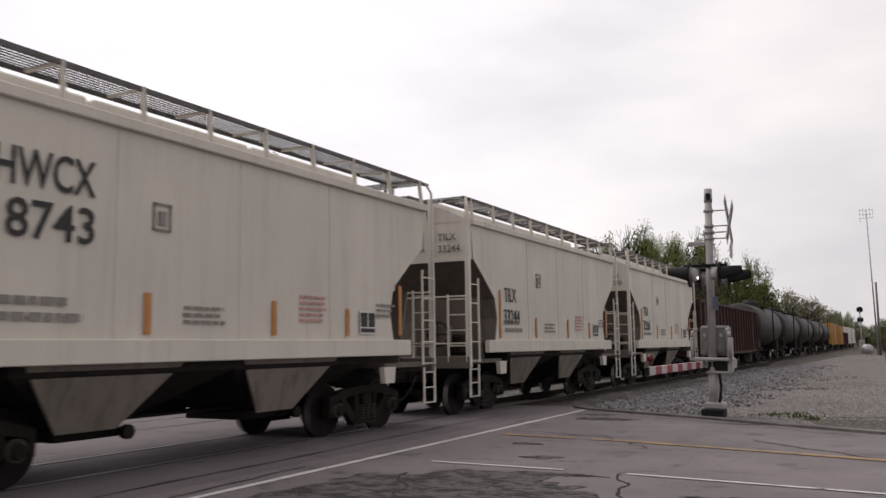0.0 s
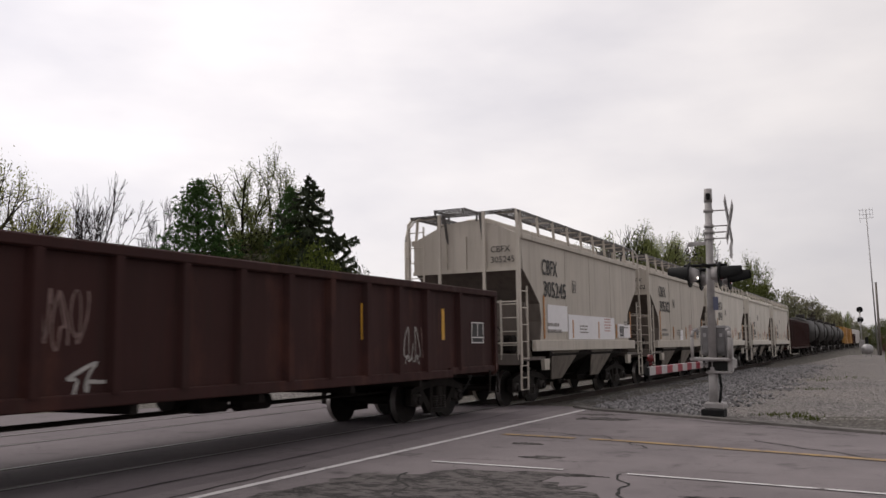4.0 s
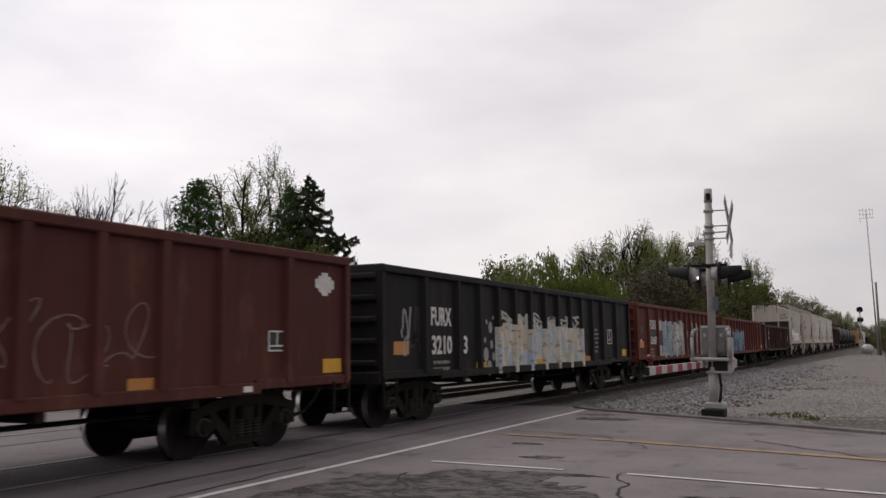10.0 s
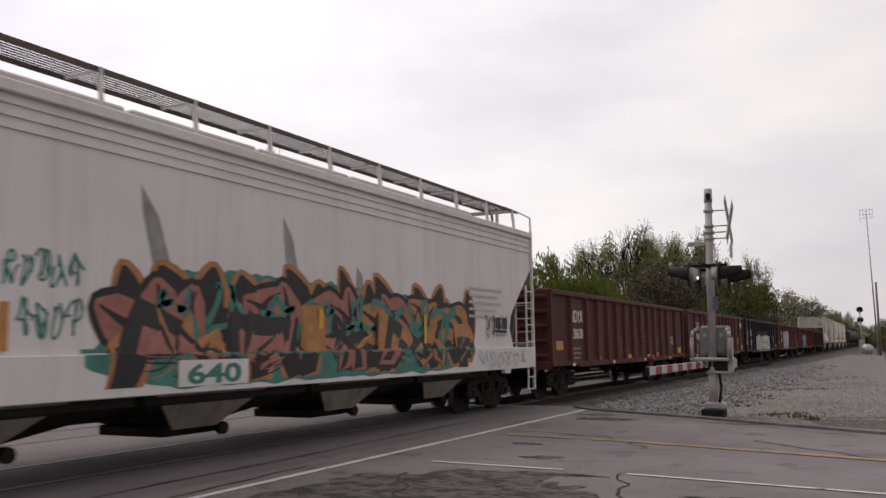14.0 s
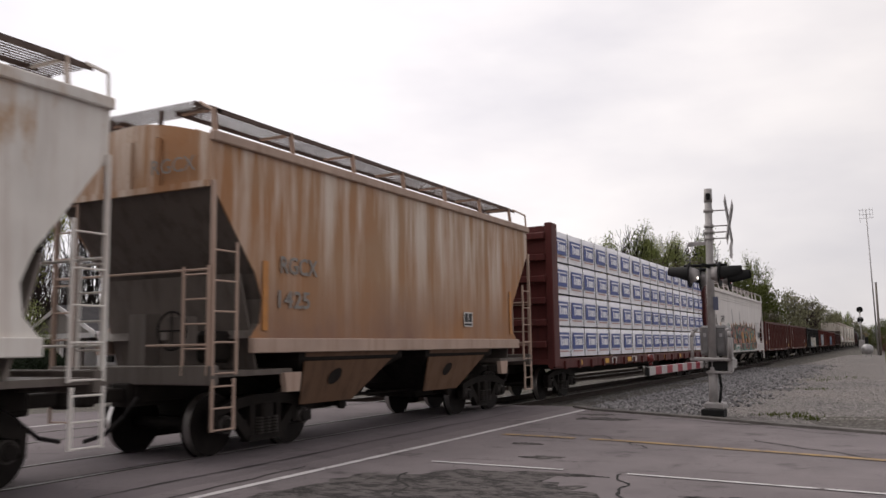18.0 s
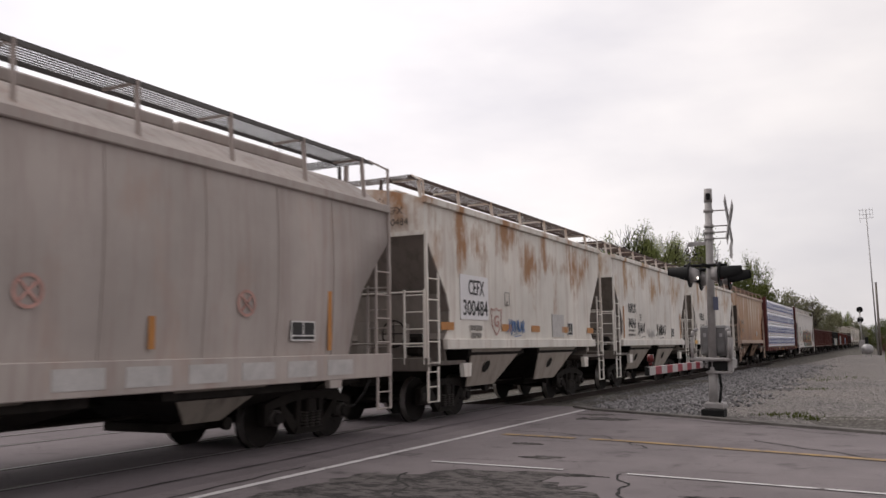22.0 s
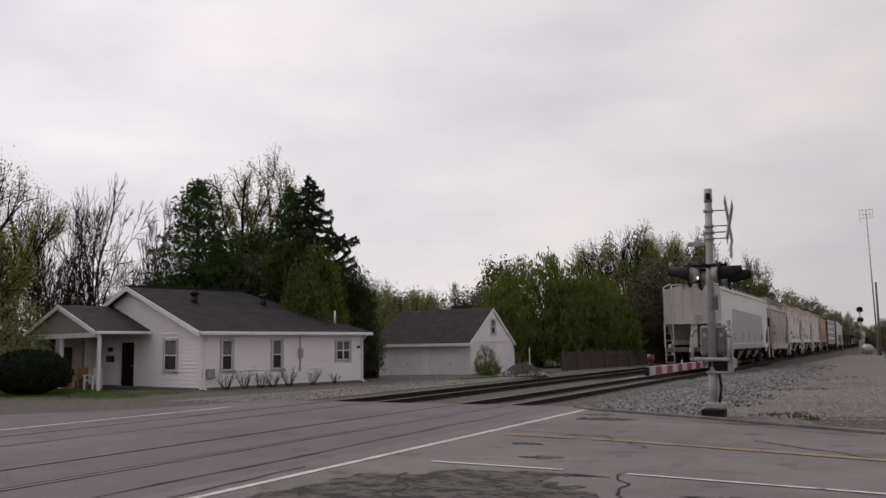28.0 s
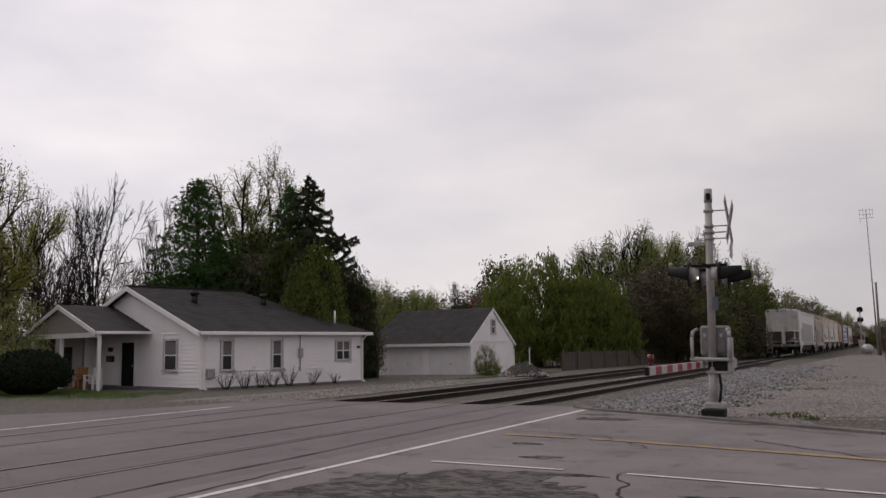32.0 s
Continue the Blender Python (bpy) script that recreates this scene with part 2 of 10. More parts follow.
def thing(name, label, category, m=None, group=""):
    ob = new(name)
    ob.empty_display_size = 0.2
    if m is not None:
        ob.matrix_basis = m
    return tagged(ob, label, category, group)


def B():
    return bmesh.new()


def lettering(text, size, material, parent, m, name="letter", spacing=1.0, bold=0.0):
    """Flat raised letters in the built-in font, each a part of its own; m puts their left baseline."""
    cu = bpy.data.curves.new("text", "FONT")
    cu.body, cu.size, cu.extrude, cu.space_character, cu.offset, cu.resolution_u = text, size, 0.002, spacing, bold, 3
    ob = bpy.data.objects.new("text", cu)
    scene.collection.objects.link(ob)
    me = bpy.data.meshes.new_from_object(ob.evaluated_get(bpy.context.evaluated_depsgraph_get()))
    bpy.data.objects.remove(ob)
    root = list(range(len(me.vertices)))

    def find(k):
        while root[k] != k:
            root[k] = root[root[k]]
            k = root[k]
        return k
    for e in me.edges:
        root[find(e.vertices[0])] = find(e.vertices[1])
    spans = {}
    for v in me.vertices:
        k = find(v.index)
        lo, hi = spans.get(k, (1e9, -1e9))
        spans[k] = (min(lo, v.co.x), max(hi, v.co.x))
    # pieces that stand over one another belong to one letter
    group, end = {}, -1e9
    for k, (lo, hi) in sorted(spans.items(), key=lambda q: q[1][0]):
        if lo >= end - 1e-4:
            start = k
        group[k] = start
        end = max(end, hi) if group[k] != k else hi
    out = []
    for g in sorted(set(group.values()), key=lambda q: spans[q][0]):
        ids = [v.index for v in me.vertices if group[find(v.index)] == g]
        new_id = {v: i for i, v in enumerate(ids)}
        lm = bpy.data.meshes.new("letter")
        lm.from_pydata([tuple(me.vertices[v].co) for v in ids], [], [[new_id[v] for v in p.vertices] for p in me.polygons if p.vertices[0] in new_id])
        out.append(part(name, lm, material, parent, "", m))
        lm.materials.append(material)
    bpy.data.meshes.remove(me)
    return out


def smooth(a, b, x):
    t = max(0.0, min(1.0, (x - a) / (b - a)))
    return t * t * (3 - 2 * t)


def terrain(x, y):
    """Height of the ground: the line runs on a low bank, the house and garage stand lower."""
    left = smooth(-16.5, -22.0, x)
    z = -0.03 - 0.24 * left - 0.36 * left * smooth(36, 48, y)
    z -= 0.10 * smooth(19, 24, y) * smooth(-16, -5, x) * (1 - smooth(60, 90, y))
    z += 0.03 * noise.noise((x * 0.4, y * 0.4, 0)) * smooth(19, 24, y + 0.4 * (x + 6))
    return z


# ---- ground, road, tracks ----
def ladder_steps(lo, hi, near, far):
    out, x, step = [lo], lo, 0
    while x < hi:
        x += near if -45 < x < 25 else far
        out.append(min(x, hi))
    return out


def build_ground():
    xs = ladder_steps(-900, 900, 1.0, 60)
    ys = [-200, -60] + [y for y in np.arange(-30, 70, 1.0)] + [75, 85, 100, 120, 150, 200, 300, 500, 900, 2000]
    verts = [(x, float(y), terrain(x, y)) for y in ys for x in xs]
    n = len(xs)
    faces = [(j * n + i, j * n + i + 1, (j + 1) * n + i + 1, (j + 1) * n + i) for j in range(len(ys) - 1) for i in range(n - 1)]
    # left out under the sunk crossing
    me = bpy.data.meshes.new("ground")
    me.from_pydata([(x, y, z - (0.25 if -17 < x < -6.5 and y < 21 else 0.0) - (0.45 if -17 < x < -6.5 and y >= 21 else 0.0)) for x, y, z in verts], [], faces)
    me.materials.append(M_GROUND)
    ob = new("ground", me)
    return tagged(ob, "grey brown dirt and gravel ground", "ground", "", "structure")


TRACK_X, TRACK2_X = -9.44, -13.50
HALF = 0.753
CROSS_END = 20.3


def build_road():
    bm = B()
    prism(bm, [(-6.9, 20.3), (-6.75, 19.6), (-6.08, 18.97), (-4.8, 18.25), (-3.42, 17.46), (-1.8, 16.4), (-0.17, 15.42), (3, 14.2), (10, 12.4), (60, 6), (60, -25), (-6.9, -25)], -0.12, 0.0, "z")
    setting("road_east", bm, M_ASPHALT, "cracked grey asphalt road approach", "road")
    bm = B()
    prism(bm, [(-16.6, 19.9), (-17.0, 17.2), (-17.9, 15.2), (-19.1, 13.6), (-21.5, 11.5), (-26, 9.0), (-80, 5), (-80, -25), (-16.6, -25)], -0.35, -0.004, "z")
    setting("road_west", bm, M_CROSS, "pale grey asphalt road beyond the tracks", "road")
    # crossing surface, cut by the flangeways
    cuts = []
    for c in (TRACK_X, TRACK2_X):
        for s in (-1, 1):
            r = c + s * HALF
            inner = (r - s * 0.036 - s * 0.075)
            outer = (r + s * 0.036 + s * 0.045)
            cuts.append((min(inner, outer), max(inner, outer)))
    cuts.sort()
    edges = [-16.6] + [e for c in cuts for e in c] + [-6.9]
    for k in range(0, len(edges), 2):
        a, b = edges[k], edges[k + 1]
        bm = B()
        prism(bm, [(a, -25), (b, -25), (b, CROSS_END - 0.02 * k), (a, CROSS_END - 0.02 * k)], -0.2, -0.002, "z")
        setting("crossing_panel", bm, M_CROSS, "grey asphalt crossing surface between the rails", "road")
    bm = B()
    for a, b in cuts:
        quadbox(bm, a, b, -25, CROSS_END, -0.24, -0.10)
    setting("flangeway", bm, M_RUBBER, "dark flangeway gap beside the rails", "road")
    # rough broken patch
    random.seed(5)
    bm = B()
    out = []
    for k in range(120):
        a = k / 120 * 2 * math.pi
        rr = 1 + 0.26 * noise.noise((math.cos(a) * 2.0, math.sin(a) * 2.0, 3.0)) + 0.14 * noise.noise((math.cos(a) * 9.0, math.sin(a) * 9.0, 3.0))
        out.append((-4.2 + 1.65 * rr * math.cos(a), 7.3 + 2.2 * rr * math.sin(a)))
    prism(bm, out, 0.001, 0.005, "z")
    setting("road_patch", bm, M_ROUGH, "dark broken patch of worn asphalt", "road")
    for cx, cy, sx, sy in ((-4.2, 10.9, 0.22, 0.13), (-5.2, 16.9, 0.5, 0.3), (-1.4, 8.6, 0.45, 0.12), (-2.3, 16.6, 0.4, 0.08), (-3.4, 9.55, 0.3, 0.09), (-5.0, 12.3, 0.2, 0.12), (-5.6, 17.9, 0.3, 0.2)):
        bm = B()
        pts = []
        for k in range(48):
            a = k / 48 * 2 * math.pi
            rr = 1 + 0.9 * noise.noise((math.cos(a) * 2.5 + cx, math.sin(a) * 2.5 + cy, 1.0)) + 0.7 * noise.noise((math.cos(a) * 9 + cx, math.sin(a) * 9 + cy, 1.0))
            pts.append((cx + sx * rr * math.cos(a), cy + sy * rr * math.sin(a)))
        prism(bm, pts, 0.001, 0.006, "z")
        setting("tar_repair", bm, M_ROUGH, "dark tar repair on the road", "road")
    # wandering sealed cracks
    for k, (x0, y0, x1, y1) in enumerate(((-6.2, 18.6, -3.2, 16.9), (-6.0, 14.1, -4.2, 13.7), (-4.2, 13.6, -3.2, 12.4), (-5.2, 9.0, -4.0, 6.5), (-2.9, 9.9, -2.2, 7.6), (-3.5, 17.0, -0.5, 15.1), (-2.0, 13.9, 0.4, 11.6), (-6.7, 9.0, -6.2, 3.0), (-7.6, 18.5, -7.2, 4.0))):
        bm = B()
        n = 22
        prev = None
        for i in range(n + 1):
            t = i / n
            x = x0 + (x1 - x0) * t + 0.16 * noise.noise((t * 7 + k, k * 3.1, 0))
            y = y0 + (y1 - y0) * t + 0.16 * noise.noise((t * 7, k * 5.3, 4))
            w = 0.012 + 0.022 * abs(noise.noise((t * 11, k, 9)))
            dx, dy = y1 - y0, -(x1 - x0)
            ln = math.hypot(dx, dy)
            cur = [bm.verts.new((x + sg * w * dx / ln, y + sg * w * dy / ln, 0.006)) for sg in (-1, 1)]
            if prev:
                bm.faces.new((prev[0], prev[1], cur[1], cur[0]))
            prev = cur
        setting("road_crack", bm, M_TAR, "wandering dark crack in the asphalt", "road")


def ribbon(name, pts, width, material, label, z=0.008, gaps=()):
    """A painted line along pts, with worn gaps."""
    bm = B()
    segs = []
    for (xa, ya), (xb, yb) in zip(pts, pts[1:]):
        n = max(1, int(math.hypot(xb - xa, yb - ya) / 0.25))
        segs += [(xa + (xb - xa) * i / n, ya + (yb - ya) * i / n) for i in range(n)]
    segs.append(pts[-1])
    prev = None
    for i, (x, y) in enumerate(segs):
        a = segs[min(i + 1, len(segs) - 1)]
        b = segs[max(i - 1, 0)]
        dx, dy = a[0] - b[0], a[1] - b[1]
        ln = math.hypot(dx, dy)
        w = width / 2 * (0.9 + 0.25 * noise.noise((x * 3, y * 3, 7)))
        cur = [bm.verts.new((x - dy / ln * w * sg, y + dx / ln * w * sg, z)) for sg in (-1, 1)]
        if prev and not any(g0 < i / len(segs) < g1 for g0, g1 in gaps):
            bm.faces.new((prev[0], prev[1], cur[1], cur[0]))
        prev = cur
    for f in bm.faces:
        f.normal_update()
    me = bpy.data.meshes.new(name)
    bm.to_mesh(me)
    bm.free()
    me.materials.append(material)
    return tagged(new(name, me), label, "road marking", "", "structure")


def build_lines():
    ribbon("stop_line", [(-6.33, 2.0), (-6.33, 19.15)], 0.13, M_WHITELINE, "long white painted stop line", 0.006)
    ribbon("edge_line", [(-5.4, 9.98), (-2.78, 9.84), (-0.14, 9.49), (4, 8.8), (20, 6)], 0.085, M_WHITELINE, "worn white painted edge line", 0.010, ((0.0776, 0.1077),))
    ribbon("centre_line", [(-5.9, 13.46), (-3.78, 13.15), (-0.16, 12.12), (4, 10.9), (20, 7.5)], 0.20, M_YELLOWLINE, "faded yellow painted centre line", 0.010, ((0.03, 0.034), (0.055, 0.06)))
    ribbon("far_stop_line", [(-15.4, -6), (-15.4, 17.5)], 0.13, M_WHITELINE, "white painted stop line beyond the tracks", 0.004)
    bm = B()
    kp = [(-6.75, 19.85), (-6.08, 19.1), (-4.8, 18.38), (-3.42, 17.6), (-1.8, 16.54), (-0.17, 15.56), (3, 14.34), (10, 12.54), (60, 6.15)]
    for (xa, ya), (xb, yb) in zip(kp, kp[1:]):
        bar(bm, (xa, ya, -0.02), (xb, yb, -0.02), 0.26, 0.13)
    setting("kerb", bm, M_CONC, "low worn concrete kerb", "kerb")
    bm = B()
    prism(bm, [(-6.6, 20.4), (-6.0, 19.24), (-4.7, 18.5), (-3.3, 17.75), (-1.7, 16.7), (0, 15.7), (3, 14.5), (10, 12.7), (60, 6.4), (60, 62), (14, 95), (2, 105), (-4.3, 105), (-5.6, 60), (-6.4, 24)], -0.3, -0.035, "z")
    setting("gravel_lot", bm, M_GRAVEL, "grey gravel lot with sparse weeds", "gravel")
    # gravel shoulder and grass on the house side
    bm = B()
    prism(bm, [(-16.65, 20.3), (-17.05, 17.2), (-17.95, 15.2), (-19.15, 13.6), (-21.0, 12.0), (-21.5, 15.2), (-21.2, 20), (-20.6, 26), (-19.6, 34), (-19, 44), (-16.65, 44)], -0.6, -0.14, "z")
    setting("gravel_shoulder", bm, M_GRAVEL, "pale gravel shoulder beside the tracks", "gravel")


def build_track(cx, name):
    # rails: base, web, polished head
    for s in (-1, 1):
        x = cx + s * HALF
        bm = B()
        prof = [(-0.07, -0.17), (0.07, -0.17), (0.07, -0.155), (0.012, -0.14), (0.012, -0.05), (0.036, -0.04), (0.036, -0.004), (-0.036, -0.004), (-0.036, -0.04), (-0.012, -0.05), (-0.012, -0.14), (-0.07, -0.155)]
        A = [bm.verts.new((x + a, -60, b)) for a, b in prof]
        Z = [bm.verts.new((x + a, 900, b)) for a, b in prof]
        for k in range(len(prof)):
            bm.faces.new((A[k], A[(k + 1) % len(prof)], Z[(k + 1) % len(prof)], Z[k]))
        rail = setting("rail", bm, M_RAIL, "long steel rail with a polished head", "rail")
        bm = B()
        quadbox(bm, x - 0.034, x + 0.034, -60, 900, -0.004, 0.002)
        part("rail_head", bm, M_RAILTOP, rail)
    # ballast bed
    bm = B()
    prof = [(-2.0 if cx == TRACK2_X else -2.05, -0.21), (1.55, -0.21), (2.75, -0.52), (-3.0, -0.52)]
    if cx == TRACK_X:
        prof = [(-2.04, -0.21), (1.7, -0.19), (3.4, -0.30), (3.4, -0.52), (-2.04, -0.52)]
    A = []
    for y in [CROSS_END + 0.02] + list(np.arange(21, 110, 1.0)) + [150, 300, 900]:
        row = [bm.verts.new((cx + a + 0.10 * noise.noise((y * 0.7, a, 2)) * (k in (1, 2)), y, b + (0.02 * noise.noise((y * 0.9, a * 3, 5)) if b > -0.5 else 0))) for k, (a, b) in enumerate(prof)]
        if A:
            for k in range(len(prof)):
                bm.faces.new((A[k], A[(k + 1) % len(prof)], row[(k + 1) % len(prof)], row[k]))
        else:
            bm.faces.new(row)
        A = row
    return setting("ballast_" + name, bm, M_BALLAST, "dark grey stone track ballast", "ballast")


def build_ties(bed, cx):
    bm = B()
    quadbox(bm, -1.29, 1.29, -0.115, 0.115, -0.18, 0.0, 0.012)
    me = mesh_of("tie", bm, M_TIE)
    random.seed(int(-cx * 10))
    for k in range(100):
        y = CROSS_END + 0.35 + 0.53 * k
        part("tie", me, M_TIE, bed, "", pose(cx + random.uniform(-0.04, 0.04), y, -0.165 + random.uniform(-0.008, 0.004), 0, 0, random.uniform(-0.8, 0.8)))
    bm = B()
    for k in range(100, 420):
        y = CROSS_END + 0.35 + 0.53 * k
        quadbox(bm, cx - 1.29, cx + 1.29, y - 0.115, y + 0.115, -0.33, -0.165)
    tagged(part("far_ties", bm, M_TIE, bed), "", "", "", "stuff")


def scatter_stones(name, label, area, count, size, seed, material=None, parent=None):
    """Loose stones: small uneven lumps lying on the ground."""
    rnd = random.Random(seed)
    verts, faces = [], []
    for _ in range(count):
        x, y, z = area(rnd)
        r = size * rnd.uniform(0.5, 1.4)
        b = len(verts)
        for dx, dy, dz in ((1, 0, 0), (0, 1, 0), (-1, 0, 0), (0, -1, 0), (0, 0, 0.8), (0, 0, -0.6)):
            k = r * rnd.uniform(0.6, 1.2)
            verts.append((x + dx * k, y + dy * k, z + dz * k))
        faces += [tuple(b + i for i in f) for f in ((0, 1, 4), (1, 2, 4), (2, 3, 4), (3, 0, 4), (1, 0, 5), (2, 1, 5), (3, 2, 5), (0, 3, 5))]
    me = bpy.data.meshes.new(name)
    me.from_pydata(verts, [], faces)
    me.materials.append(material or M_STONE)
    return tagged(new(name, me), label, "stones", "", "stuff")


build_ground()
build_road()
build_lines()
bed_1 = build_track(TRACK_X, "near")
bed_2 = build_track(TRACK2_X, "far")


# ---- house ----
M_SIDING = plain("white_vinyl_siding", (0.84, 0.80, 0.815), 0.55, 0, 0.06, 0.8, 30, 0.04)
M_TRIM = plain("white_painted_trim", (0.78, 0.75, 0.755), 0.5, 0, 0.08, 2)
M_SHINGLE = plain("charcoal_asphalt_shingle", (0.044, 0.041, 0.044), 0.9, 0, 0.3, 1.5, 40, 0.4)
M_DARK = plain("dark_interior", (0.008, 0.008, 0.009), 0.85)
M_FOUND = plain("grey_foundation_block", (0.2, 0.19, 0.185), 0.9)
M_BEIGE = plain("beige_porch_wall", (0.33, 0.30, 0.285), 0.7, 0, 0.1)
M_ORANGE = plain("orange_brown_wood", (0.36, 0.15, 0.045), 0.55, 0, 0.2)
M_BLACK = plain("black_painted_metal", (0.018, 0.018, 0.019), 0.5, 0.2)
M_GREYMETAL = plain("grey_galvanized_metal", (0.36, 0.35, 0.35), 0.45, 0.6, 0.15)
M_WINTRIM = plain("grey_white_window_casing", (0.50, 0.48, 0.48), 0.6)
M_BLIND = plain("grey_window_blind", (0.17, 0.16, 0.165), 0.7)


def glass_mat():
    m, nt, b = mat_nodes("window_glass")
    b.inputs["Base Color"].default_value = (0.03, 0.03, 0.034, 1)
    b.inputs["Roughness"].default_value = 0.08
    b.inputs["Specular IOR Level"].default_value = 0.3
    return m


M_GLASS = glass_mat()
HX, HY, HZ = -25.98, 27.65, -0.27
HM = Matrix.Translation((HX, HY, HZ)) @ Matrix.Rotation(radians(-13.2), 4, "Z")
# house space: x runs from 0 at the corner to -11.4 along the front, y from 0 to 9.35 along the side wall
HW_, HD_, EAVE = 11.4, 9.35, 2.62
RIDGE = 4.80


def window(parent, m, w, h, label, mullions=1):
    """A sash window: casing, sill, glass and sash bars; local x across, z up, looking along -y."""
    win = part("window", box_bm((-w / 2, w / 2, 0.0, 0.05, 0, h)), M_GLASS, parent, label, m)
    bm = B()
    for a, b, c, d in ((-w / 2 - 0.10, -w / 2, -0.04, h + 0.1), (w / 2, w / 2 + 0.10, -0.04, h + 0.1), (-w / 2, w / 2, h, h + 0.1)):
        quadbox(bm, a, b, -0.05, 0.04, c, d, 0.006)
    part("window_frame", bm, M_WINTRIM, win)
    bm = B()
    quadbox(bm, -w / 2 - 0.14, w / 2 + 0.14, -0.09, 0.04, -0.10, -0.03, 0.008)
    part("window_sill", bm, M_WINTRIM, win)
    bm = B()
    quadbox(bm, -w / 2, w / 2, -0.022, 0.01, h * 0.5 - 0.025, h * 0.5 + 0.025)
    for s in (-1, 1):
        quadbox(bm, s * w / 2 - 0.03 * (s > 0), s * w / 2 + 0.03 * (s < 0), -0.02, 0.01, 0, h)
    for k in range(1, mullions):
        quadbox(bm, -w / 2 + k * w / mullions - 0.03, -w / 2 + k * w / mullions + 0.03, -0.025, 0.01, 0, h)
    part("sash", bm, M_TRIM, win)
    bm = B()
    quadbox(bm, -w / 2 + 0.03, w / 2 - 0.03, -0.008, -0.002, h * 0.53, h * 0.97)
    part("blind", bm, M_BLIND, win, "pale half-drawn blind behind the glass")
    return win


def box_bm(d, ch=0.0):
    bm = B()
    quadbox(bm, *d, ch)
    return bm


def clapboards(parent, m, length, z0, z1, holes, top=None, pitch=0.165, material=None):
    """Overlapping boards on a wall face: each course is cut by the openings and by the roof slope (top gives the wall's span at a height)."""
    material = material or M_SIDING
    z = z0
    while z < z1 - 0.02:
        zt = min(z + pitch, z1)
        lo, hi = (0.0, length) if top is None else top(zt)
        runs = [(lo, hi)]
        for a, b, c, d in holes:
            if z < d and zt > c:
                nxt = []
                for r0, r1 in runs:
                    if b <= r0 or a >= r1:
                        nxt.append((r0, r1))
                    else:
                        if a > r0:
                            nxt.append((r0, a))
                        if b < r1:
                            nxt.append((b, r1))
                runs = nxt
        for r0, r1 in runs:
            if r1 - r0 > 0.05:
                bm = B()
                prism(bm, [(-0.046, z + 0.004), (-0.006, zt + 0.012), (0.004, zt + 0.012), (0.004, z + 0.004)], r0, r1, "x")
                part("board", bm, material, parent, "", m)
        z += pitch


